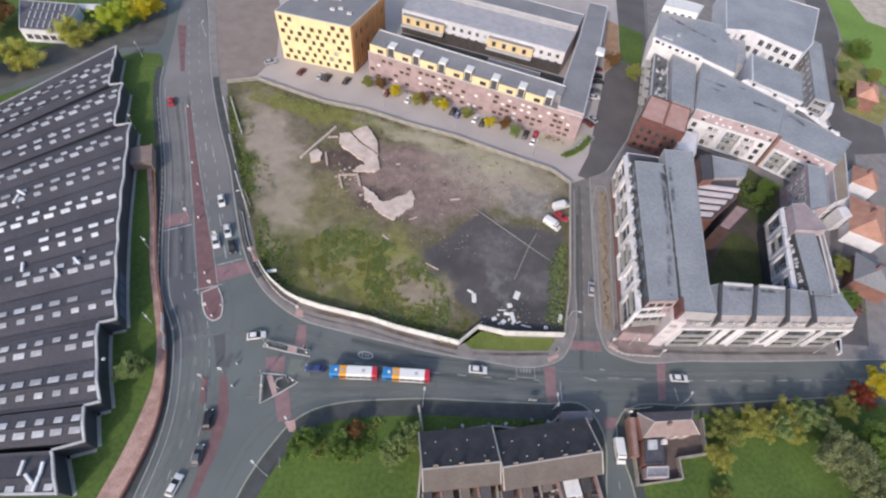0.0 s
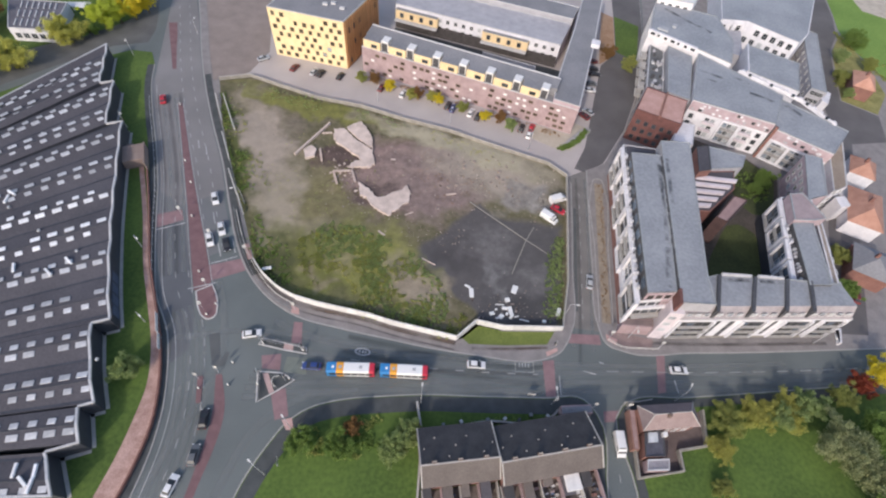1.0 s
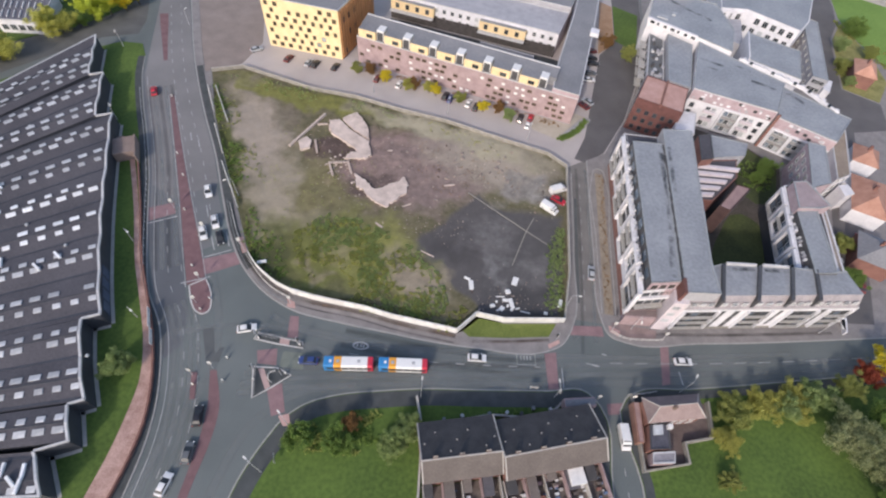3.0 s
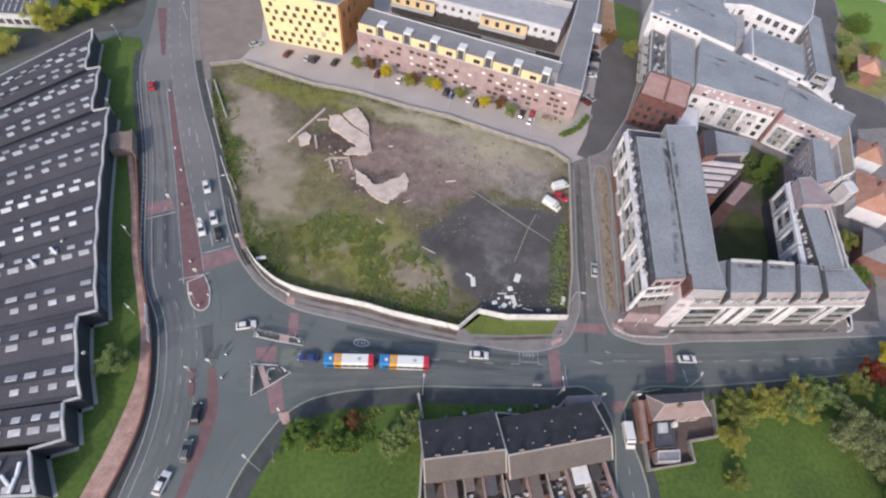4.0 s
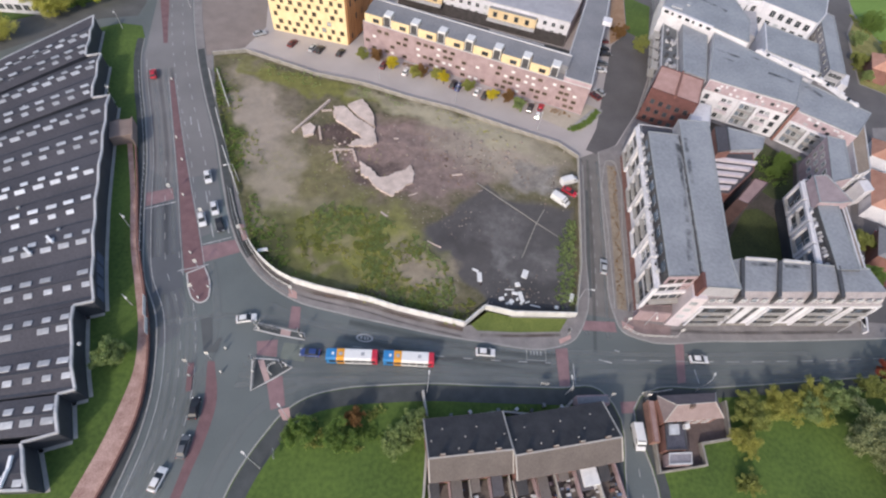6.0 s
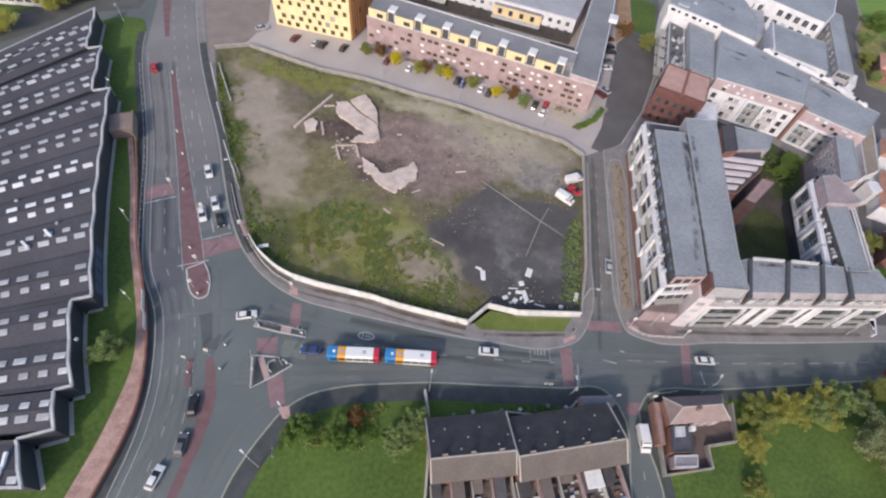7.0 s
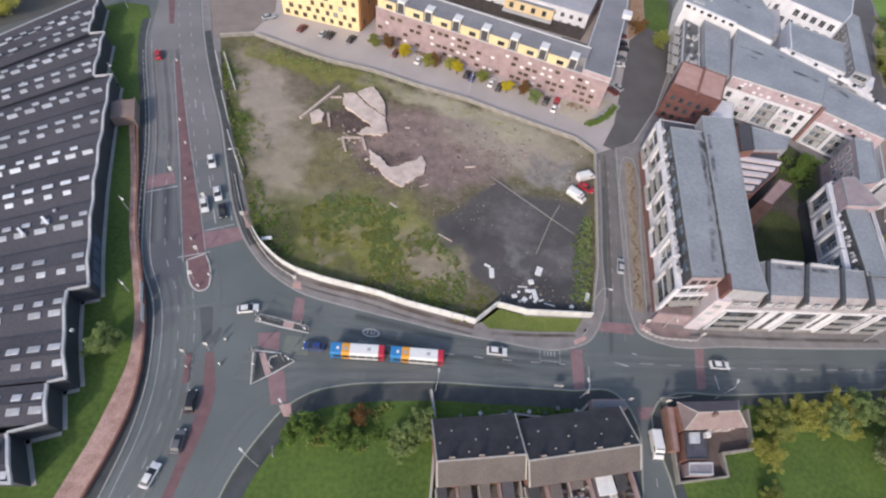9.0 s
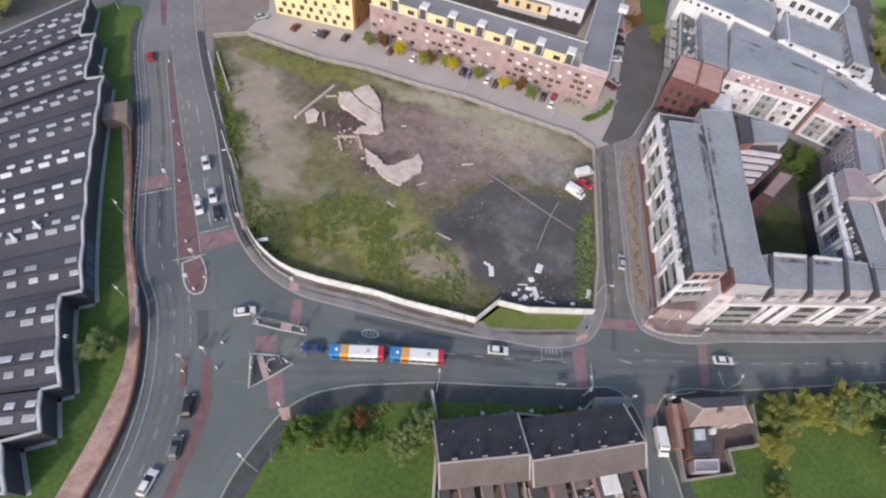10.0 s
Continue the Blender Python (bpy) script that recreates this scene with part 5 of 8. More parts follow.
tiled_house((112, 89), 70, 10, 9, "brick house with a grey slate roof by the lane", ROOF_GREY)
tiled_house((122, 127), 70, 8, 7, "white rendered house with an orange tiled roof", TERRACOTTA, WHITE)


ROOF_INKY = mat("roof_dark_sheet", (0.09, 0.085, 0.1), (0.15, 0.145, 0.165), 0.2, 0.7, 0.1, 12)


def white_garage():
    g = Plot("garage", "low white-roofed garage behind the orange-roofed house", "garage", (112, 120))
    g.wing([(107.4, 119.0), (115.4, 119.6), (121.6, 113.6), (119.2, 111.2), (113.4, 115.6), (107.0, 114.6)], 3.0, WHITE, FRAME_WHITE, cap=WHITE)


white_garage()


def northwest_hall():
    h = Plot("school_hall", "low hall with a grey ribbed roof behind the trees", "hall", (-160, 142))
    h.wing([(-159.4, 131.2), (-144.9, 133.4), (-150.0, 150.0), (-170.0, 147.0)], 4.6, WHITE, ROOF_INKY, cap=CAP)
    h.windows((-159.4, 131.2), (-144.9, 133.4), 5, (1.2,), 1.8, 1.8, FRAME_WHITE, GLASS, margin=0.8)
    for j in range(3):
        for i in range(7):
            a = Vector((-158.4 + i * 1.9 - j * 2.2, 132.9 + i * 0.3 + j * 5.0))
            e = a + Vector((-1.6, 3.6))
            h.solid("roof_rib", [(a.x, a.y), (a.x + 0.35, a.y + 0.05), (e.x + 0.35, e.y + 0.05), (e.x, e.y)], 4.6, 4.95, CAP)
    h.solid("canopy", [(-152.7, 152.6), (-144.5, 154.8), (-145.0, 151.0), (-150.0, 150.4)], 2.6, 3.0, FRAME_WHITE, "white entrance canopy")
    h.solid("canopy_post", [(-146.4, 152.8), (-146.0, 152.9), (-146.1, 153.3), (-146.5, 153.2)], -0.1, 2.6, STEEL)
    h.solid("canopy_post", [(-151.6, 152.2), (-151.2, 152.3), (-151.3, 152.7), (-151.7, 152.6)], -0.1, 2.6, STEEL)


northwest_hall()


# ---- the cleared site inside the hoarding ----
def site_material():
    """Rough ground: pale soil, olive growth, brown rubble and old asphalt, each where it lies on the site."""
    m = bpy.data.materials.new("site_ground")
    m.use_nodes = True
    N, L = m.node_tree.nodes, m.node_tree.links
    tc, warp = N.new("ShaderNodeTexCoord"), N.new("ShaderNodeTexNoise")
    warp.inputs["Scale"].default_value, warp.inputs["Detail"].default_value = 0.13, 6
    L.new(tc.outputs["Object"], warp.inputs["Vector"])
    shift, scl = N.new("ShaderNodeVectorMath"), N.new("ShaderNodeVectorMath")
    shift.operation, scl.operation = "SUBTRACT", "SCALE"
    shift.inputs[1].default_value = (0.5, 0.5, 0.5)
    scl.inputs["Scale"].default_value = 22.0
    L.new(warp.outputs["Color"], shift.inputs[0])
    L.new(shift.outputs[0], scl.inputs[0])
    moved = N.new("ShaderNodeVectorMath")
    L.new(tc.outputs["Object"], moved.inputs[0])
    L.new(scl.outputs[0], moved.inputs[1])
    small, nudged = N.new("ShaderNodeVectorMath"), N.new("ShaderNodeVectorMath")
    small.operation = "SCALE"
    small.inputs["Scale"].default_value = 4.0
    L.new(shift.outputs[0], small.inputs[0])
    L.new(tc.outputs["Object"], nudged.inputs[0])
    L.new(small.outputs[0], nudged.inputs[1])
    fine = N.new("ShaderNodeTexNoise")
    fine.inputs["Scale"].default_value, fine.inputs["Detail"].default_value = 0.42, 9
    fine.inputs["Roughness"].default_value = 0.7
    L.new(tc.outputs["Object"], fine.inputs["Vector"])
    base = N.new("ShaderNodeValToRGB")
    base.color_ramp.elements[0].position, base.color_ramp.elements[1].position = 0.32, 0.7
    base.color_ramp.elements[0].color, base.color_ramp.elements[1].color = (0.075, 0.072, 0.033, 1), (0.19, 0.165, 0.105, 1)
    L.new(fine.outputs[0], base.inputs[0])
    out = base.outputs[0]
    # (middle, half sizes, turn in degrees, colour, softness)
    cover = [
        ((-62, 103), (7.5, 22), 30, (0.32, 0.27, 0.22), 0.9),
        ((-47, 79), (9, 13), 25, (0.31, 0.265, 0.2), 0.8),
        ((-8, 62), (11, 5), -20, (0.24, 0.21, 0.15), 0.8),
        ((-24, 97), (17, 14), 0, (0.235, 0.168, 0.15), 0.5),
        ((-9, 99), (15, 13), -20, (0.215, 0.16, 0.145), 0.5),
        ((8, 104), (20, 9), -18, (0.32, 0.275, 0.225), 0.9),
        ((8.6, 72.8), (13.2, 14.2), 53, (0.092, 0.086, 0.086), 0.1),
        ((18.5, 71), (10.0, 16.5), 0, (0.084, 0.08, 0.081), 0.12),
        ((-38, 101), (8, 8), 0, (0.095, 0.066, 0.058), 0.4),
        ((-27, 88), (7, 5), 20, (0.11, 0.08, 0.072), 0.4),
        ((20, 96), (6, 6), 0, (0.24, 0.225, 0.205), 0.8),
        ((12.5, 67), (2.2, 6), 25, (0.15, 0.145, 0.145), 1.2),
        ((9, 77), (6, 4.5), 50, (0.135, 0.128, 0.128), 1.6),
        ((22, 70), (4, 3), 20, (0.14, 0.134, 0.134), 1.4),
        ((1, 72), (6, 4), -40, (0.068, 0.063, 0.064), 1.2),
        ((19, 60), (7, 4), 0, (0.062, 0.06, 0.062), 1.2),
        ((16, 94), (5, 4.5), 30, (0.225, 0.205, 0.185), 0.9),
        ((-10.6, 59.8), (7, 3.6), -25, (0.27, 0.225, 0.16), 0.8),
        ((-52, 121), (28, 3.0), -8, (0.16, 0.16, 0.045), 0.8),
        ((-5, 114), (28, 4.5), -13, (0.36, 0.325, 0.235), 0.8),
        ((-70, 94), (4.0, 26), 30, (0.085, 0.095, 0.03), 0.8),
        ((-34, 62), (16, 10), -10, (0.13, 0.135, 0.04), 0.9),
        ((-38, 84), (7, 10), 30, (0.17, 0.15, 0.075), 0.9),
        ((-54, 112), (6, 5), 0, (0.16, 0.135, 0.1), 1.0),
        ((-19, 67), (13, 8.5), -35, (0.2, 0.2, 0.06), 0.9),
        ((-45, 61), (6, 5), -45, (0.075, 0.08, 0.03), 1.0),
        ((-8.0, 61.0), (8.5, 4.2), -20, (0.27, 0.225, 0.165), 1.3),
        ((-33, 60), (3.6, 1.8), 0, (0.2, 0.175, 0.1), 1.3),
        ((-27, 66.5), (2.8, 1.8), 0, (0.22, 0.2, 0.1), 1.3),
    ]
    for (cx, cy), (rx, ry), turn, colour, soft in cover:
        mp = N.new("ShaderNodeMapping")
        mp.vector_type = "TEXTURE"
        mp.inputs["Location"].default_value = (cx, cy, 0)
        mp.inputs["Rotation"].default_value = (0, 0, radians(turn))
        mp.inputs["Scale"].default_value = (rx, ry, 1000)
        L.new((nudged if soft < 0.15 else moved).outputs[0], mp.inputs["Vector"])
        ln = N.new("ShaderNodeVectorMath")
        ln.operation = "LENGTH"
        L.new(mp.outputs[0], ln.inputs[0])
        far = ln.outputs["Value"]
        if soft < 0.15:
            # a yard with straight edges
            ab, sp, mx = N.new("ShaderNodeVectorMath"), N.new("ShaderNodeSeparateXYZ"), N.new("ShaderNodeMath")
            ab.operation, mx.operation = "ABSOLUTE", "MAXIMUM"
            L.new(mp.outputs[0], ab.inputs[0])
            L.new(ab.outputs[0], sp.inputs[0])
            L.new(sp.outputs[0], mx.inputs[0])
            L.new(sp.outputs[1], mx.inputs[1])
            far = mx.outputs[0]
        rng = N.new("ShaderNodeMapRange")
        rng.inputs[1].default_value, rng.inputs[2].default_value, rng.inputs[3].default_value, rng.inputs[4].default_value = 1.0 - soft / 2, 1.0 + soft / 2, 1.0, 0.0
        L.new(far, rng.inputs[0])
        mott = N.new("ShaderNodeMapRange")
        mott.inputs[1].default_value, mott.inputs[2].default_value, mott.inputs[3].default_value, mott.inputs[4].default_value = 0.3, 0.7, *((0.86, 1.12) if sum(colour) > 0.7 or sum(colour) < 0.29 and colour[0] < 0.094 else (0.66, 1.36))
        L.new(fine.outputs[0], mott.inputs[0])
        shade = N.new("ShaderNodeVectorMath")
        shade.operation = "SCALE"
        shade.inputs[0].default_value = colour
        L.new(mott.outputs[0], shade.inputs["Scale"])
        mix = N.new("ShaderNodeMix")
        mix.data_type = "RGBA"
        L.new(rng.outputs[0], mix.inputs[0])
        L.new(out, mix.inputs[6])
        L.new(shade.outputs[0], mix.inputs[7])
        out = mix.outputs[2]
    bs = N["Principled BSDF"]
    L.new(out, bs.inputs["Base Color"])
    bs.inputs["Roughness"].default_value = 0.95
    bp = N.new("ShaderNodeBump")
    bp.inputs["Strength"].default_value, bp.inputs["Distance"].default_value = 0.45, 0.4
    L.new(fine.outputs[0], bp.inputs["Height"])
    L.new(bp.outputs[0], bs.inputs["Normal"])
    return m


SITE_WEST = [(-86.2, 126.9), (-76.9, 106.9), (-67.1, 90.0), (-58.1, 75.2), (-49.7, 61.1)]
SITE_BEND = smooth([(-49.7, 61.1), (-46.6, 58.0), (-43.6, 55.9), (-40.0, 53.9), (-36.4, 52.7)], 2)
SITE_SOUTH = [(-36.2, 52.5), (-30.3, 51.7), (-18.1, 51.0), (-11.2, 50.0), (4.1, 48.9), (8.2, 54.0), (14.9, 53.6), (29.3, 56.0)]
SITE_EAST = [(29.3, 56.0), (30.6, 70.1), (30.4, 84.6), (30.0, 107.4)]
SITE_NORTH = [(30.0, 107.6), (24.3, 111.7), (10.3, 114.8), (-7.8, 119.4), (-22.4, 121.3), (-37.6, 124.4), (-52.4, 125.2), (-77.0, 131.0), (-86.2, 127.0)]
SITE_POLY = SITE_WEST + SITE_BEND[1:] + SITE_SOUTH + SITE_EAST[1:] + SITE_NORTH[1:-1]
SITE_MAT = site_material()


def inside(x, y, poly):
    hit = False
    for (x0, y0), (x1, y1) in zip(poly, poly[1:] + poly[:1]):
        if (y0 > y) != (y1 > y) and x < (x1 - x0) * (y - y0) / (y1 - y0) + x0:
            hit = not hit
    return hit


def site_height(x, y):
    h = 0.5 * noise.noise((x * 0.06, y * 0.06, 1.3)) + 0.22 * noise.noise((x * 0.25, y * 0.25, 4.0)) + 0.08 * noise.noise((x * 0.9, y * 0.9, 2.0))
    flat = min(1.0, max(0.1, math.hypot((x - 12) / 18, (y - 74) / 26) - 0.35))
    return UP + 0.1 + max(0.0, h + 0.25) * flat


def site_ground():
    structure("site_ground", prism(SITE_POLY, 0.0, UP + 0.03), SITE_MAT, "rough cleared ground of soil, rubble and weeds", "waste ground")
    bm = bmesh.new()
    cell, grid = 1.0, {}
    shrunk = lambda x, y: all(inside(x + dx, y + dy, SITE_POLY) for dx, dy in ((-1.2, 0), (1.2, 0), (0, -1.2), (0, 1.2)))
    for i in range(-88, 32):
        for j in range(48, 132):
            if shrunk(i, j):
                grid[i, j] = bm.verts.new((i, j, site_height(i, j)))
    for (i, j), v in list(grid.items()):
        q = [grid.get(k) for k in ((i, j), (i + 1, j), (i + 1, j + 1), (i, j + 1))]
        if all(q):
            bm.faces.new(q)
    ob = structure("site_mounds", bm, SITE_MAT, "uneven mounds of soil and rubble on the cleared site", "waste ground")
    for p in ob.data.polygons:
        p.use_smooth = True


site_ground()


def wall_run(name, label, line, height, thick, material, step, category="hoarding", post=None, gap=0.0, base=UP, coping=None):
    """A fence of upright panels, with posts between them, along a plan line."""
    whole = thing(name, label, category, "", Matrix.Translation((*line[0], base)))
    o = Vector(line[0])
    for a, b in zip(line, line[1:]):
        a, b = Vector(a), Vector(b)
        n = max(1, round((b - a).length / step))
        w = (b - a).length / n
        key = (name, round(w, 3))
        if key not in PANES:
            PANES[key] = mesh_of("panel", box(gap / 2, -thick / 2, 0.02, w - gap / 2, thick / 2, height), material)
            PANES[key, "post"] = mesh_of("post", box(-0.06, thick / 2, 0, 0.06, thick / 2 + 0.12, height + 0.05), post or material)
        for i in range(n):
            p = a + (b - a) * (i / n) - o
            m = Matrix.Translation((p.x, p.y, 0)) @ Matrix.Rotation(math.atan2(b.y - a.y, b.x - a.x), 4, "Z")
            if coping:
                part("coping", box(0, -thick / 2 - 0.03, height, w, thick / 2 + 0.03, height + 0.1), coping, whole).matrix_basis = m
            for kind, me in (("panel", PANES[key]), ("post", PANES[key, "post"])):
                ob = new(kind, me)
                ob.parent, ob.matrix_basis = whole, m
    return whole


HOARD = mat("hoarding_white", (0.56, 0.55, 0.52), (0.78, 0.77, 0.745), 0.6, 0.75, 0.05, 8, vary=0.1)
TIMBER = mat("weathered_timber", (0.2, 0.16, 0.12), (0.34, 0.29, 0.23), 0.8, 0.9, 0.3, 8)
wall_run("hoarding", "white painted timber hoarding along the street side", SITE_SOUTH, 2.2, 0.3, HOARD, 2.4, post=TIMBER, gap=0.06)
wall_run("hoarding", "white painted hoarding round the street corner", SITE_BEND, 1.9, 0.18, HOARD, 1.8, post=TIMBER)
wall_run("boundary_wall", "low grey stone wall with a pale coping beside the car park", SITE_NORTH, 1.3, 0.3, STONE, 4.0, "wall", coping=CONCRETE)
wall_run("boundary_wall", "grey concrete panel fence along the side street", SITE_EAST, 1.7, 0.2, CONCRETE, 3.0, "fence")


def rail_fence(name, label, line, height, rails, step, material, category="railing", base=UP, bars=False, rail=0.07):
    whole = thing(name, label, category, "", Matrix.Translation((*line[0], base)))
    o = Vector(line[0])
    post = mesh_of("post", box(-0.05, -0.05, 0, 0.05, 0.05, height), material)
    total = 0.0
    for a, b in zip(line, line[1:]):
        a, b = Vector(a), Vector(b)
        length = (b - a).length
        if length < 0.05:
            continue
        m0 = Matrix.Translation((a.x - o.x, a.y - o.y, 0)) @ Matrix.Rotation(math.atan2(b.y - a.y, b.x - a.x), 4, "Z")
        for k in range(rails):
            z = height * (k + 1) / rails
            part("rail", box(0, -rail / 2, z - rail, length, rail / 2, z), material, whole).matrix_basis = m0
        if bars:
            bm = bmesh.new()
            for i in range(int(length / 0.35)):
                box(0.17 + i * 0.35, -0.015, 0.1, 0.2 + i * 0.35, 0.015, height - 0.05, bm)
            tagged(part("infill", bm, material, whole), kind="stuff").matrix_basis = m0
        for i in range(max(1, round(length / step))):
            ob = new("post", post)
            ob.parent = whole
            ob.matrix_basis = m0 @ Matrix.Translation((i * length / max(1, round(length / step)), 0, 0))


RAIL_PALE = mat("rail_pale_paint", (0.5, 0.5, 0.48), (0.68, 0.67, 0.64), 1.0, 0.6, 0.05, 6)
RAIL_GREY = mat("rail_grey_paint", (0.14, 0.15, 0.16), (0.24, 0.25, 0.26), 1.0, 0.5, 0.05, 6)


def broken_rail(a, b):
    """A length of pale timber fence left standing askew on its posts."""
    va, vb = Vector((*a, UP)), Vector((*b, UP))
    ob = thing("fence_length", "pale weathered length of a broken timber fence", "fence", "lengths of broken fence", Matrix.Translation(va))
    d = vb - va
    n = max(2, int(d.length / 2.4))
    for i in range(n + 1):
        p = d * i / n
        part("post", box(p.x - 0.1, p.y - 0.1, -0.1, p.x + 0.1, p.y + 0.1, 1.35 + 0.12 * math.sin(i * 2.3)), RAIL_PALE, ob)
    for z in (0.75, 1.15):
        part("rail", tube([(0.03 * math.sin(k) + d.x * k / n, 0.05 * math.cos(k * 1.7) + d.y * k / n, z + 0.06 * math.sin(k * 2.3)) for k in range(n + 1)], 0.13, None, 6), RAIL_PALE, ob)


for a, b in (((-84.0, 118.9), (-78.0, 108.9)), ((-75.2, 102.9), (-68.9, 92.8)), ((-67.5, 89.0), (-62.2, 81.2)), ((-81.6, 119.4), (-72.2, 105.1)), ((-61.6, 80.6), (-57.8, 74.8))):
    broken_rail(a, b)
rail_fence("site_fence", "bent grey metal fence along the weedy edge of the site", smooth(SITE_WEST, 3), 1.5, 2, 2.5, RAIL_GREY, "fence", rail=0.07)
rail_fence("guard_rail", "grey pedestrian guard rail along the kerb at the corner", offset(smooth([(-61.5, 75.6), (-54.9, 64.2), (-49.8, 57.6), (-42.1, 51.2), (-36.0, 48.7)], 3), 0.7), 1.1, 2, 2.0, RAIL_GREY, bars=True)
rail_fence("guard_rail", "pale guard rail between two paths round the corner", offset(smooth([(-60.5, 75.2), (-54.0, 64.6), (-48.8, 58.4), (-41.5, 52.4), (-36.6, 50.4)], 3), 0.6), 1.1, 2, 2.0, RAIL_PALE, bars=True)
rail_fence("guard_rail", "grey guard rail on the kerbed turning island", [(-40.2, 40.9), (-36.5, 41.0), (-30.2, 40.7), (-29.4, 39.7)], 1.1, 2, 2.0, RAIL_GREY, bars=True)
rail_fence("guard_rail", "pale guard rail round the splitter island", [(-38.0, 33.9), (-36.2, 27.4)], 1.1, 2, 2.0, RAIL_GREY, bars=True)
rail_fence("guard_rail", "pale guard rail at the mouth of the side street", smooth([(40.6, 55.4), (43.6, 54.1), (48.0, 54.4), (53.0, 55.1)], 3), 1.1, 2, 2.0, RAIL_PALE, bars=True)
rail_fence("road_barrier", "grey metal rail along the verge by the long curve", offset(KERB_WEST[8:34], -0.6), 0.8, 1, 3.0, STEEL)
wall_run("verge_wall", "low dark brick wall between the path and the road", offset(smooth([(-92.0, 90.2), (-81.6, 71.2), (-73.2, 55.1), (-66.9, 45.2), (-60.6, 34.6), (-56.6, 25.2), (-54.9, 18.5), (-54.5, 12.2), (-54.9, 3.0)], 3), -0.6), 0.9, 0.35, BRICK_RED, 3.0, "wall")

# bare concrete left by demolished buildings, and rubbish
PALE_SLAB = mat("broken_concrete", (0.4, 0.325, 0.285), (0.7, 0.585, 0.525), 0.45, 0.95, 0.5, 9)
RUBBLE = mat("brown_rubble", (0.2, 0.16, 0.14), (0.33, 0.28, 0.25), 0.6, 0.95, 0.5, 8)
SHEET_WHITE = mat("white_sheet", (0.66, 0.66, 0.65), (0.82, 0.82, 0.81), 0.8, 0.7, 0.1, 6)


def ragged(pts, amount, seed):
    """A broken outline: extra corners between the given ones, thrown a little out of line."""
    rnd = random.Random(seed)
    out = []
    for (x0, y0), (x1, y1) in zip(pts, pts[1:] + pts[:1]):
        n = max(2, int(math.hypot(x1 - x0, y1 - y0) / 0.6))
        for k in range(n):
            t = k / n
            out.append((x0 + (x1 - x0) * t + rnd.uniform(-amount, amount), y0 + (y1 - y0) * t + rnd.uniform(-amount, amount)))
    return out


def slab(label, pts, top, seed, material=None, amount=0.3):
    o = pts[0]
    base = site_height(*o)
    ob = part("concrete_slab", prism([(x - o[0], y - o[1]) for x, y in ragged(pts, amount, seed)], -0.6, top + 0.25), material or PALE_SLAB)
    ob.matrix_basis = Matrix.Translation((*o, base))
    return tagged(ob, label, "concrete slab", "broken slabs on the site")


slab("large pale broken concrete floor slab on brown rubble", [(-43.0, 111.8), (-40.2, 112.9), (-35.4, 109.0), (-29.4, 105.3), (-27.4, 100.1), (-28.8, 98.4), (-32.2, 97.7), (-34.9, 97.0), (-33.4, 100.1), (-31.2, 100.6), (-34.6, 102.9), (-37.8, 105.0), (-41.0, 106.6)], 0.3, 1, amount=0.24)
slab("pale broken concrete floor slab beside a crack", [(-39.5, 113.4), (-37.5, 115.8), (-35.6, 117.0), (-33.4, 114.8), (-30.7, 110.5), (-29.5, 106.2), (-35.2, 109.7)], 0.35, 2, amount=0.18)
slab("curved pale broken concrete slab among brown rubble", [(-30.4, 92.4), (-27.3, 90.6), (-24.4, 87.9), (-21.7, 88.2), (-19.9, 90.8), (-17.6, 91.6), (-17.0, 93.9), (-15.0, 91.4), (-14.7, 88.7), (-16.8, 85.6), (-19.4, 81.9), (-22.1, 83.0), (-24.9, 84.9), (-26.9, 87.0), (-28.7, 87.5)], 0.3, 3, amount=0.34)
for line in ([(-38.6, 95.0), (-33.0, 96.4)], [(-38.6, 95.0), (-36.2, 90.2)], [(-33.4, 96.4), (-31.4, 92.2)], [(-46.2, 109.6), (-43.2, 110.5)], [(-42.7, 110.4), (-41.7, 107.6)], [(-45.0, 103.1), (-43.0, 98.1)]):
    wall_run("footing", "low broken footing of a demolished wall", line, 0.4, 0.55, PALE_SLAB, 0.9, "wall", gap=0.18, base=0.38)
slab("small squarish concrete slab beside the wall stub", [(-49.4, 101.3), (-47.7, 103.5), (-45.8, 102.4), (-45.6, 99.4), (-47.9, 97.8)], 0.25, 4, amount=0.12)
wall_run("wall_stub", "long pale stub of a demolished wall", [(-51.3, 98.9), (-45.0, 114.3)], 0.75, 0.55, PALE_SLAB, 2.2, "wall", base=0.45)
wall_run("kerb_line", "pale kerb line across the old asphalt yard", [(2.3, 91.8), (19.2, 81.4), (26.9, 76.8)], 0.16, 0.24, STONE, 1.6, "kerb", base=UP + 0.12)
wall_run("kerb_line", "pale kerb line crossing the old asphalt yard", [(22.2, 89.3), (19.0, 81.0), (16.0, 69.8)], 0.16, 0.24, STONE, 1.6, "kerb", base=UP + 0.12)


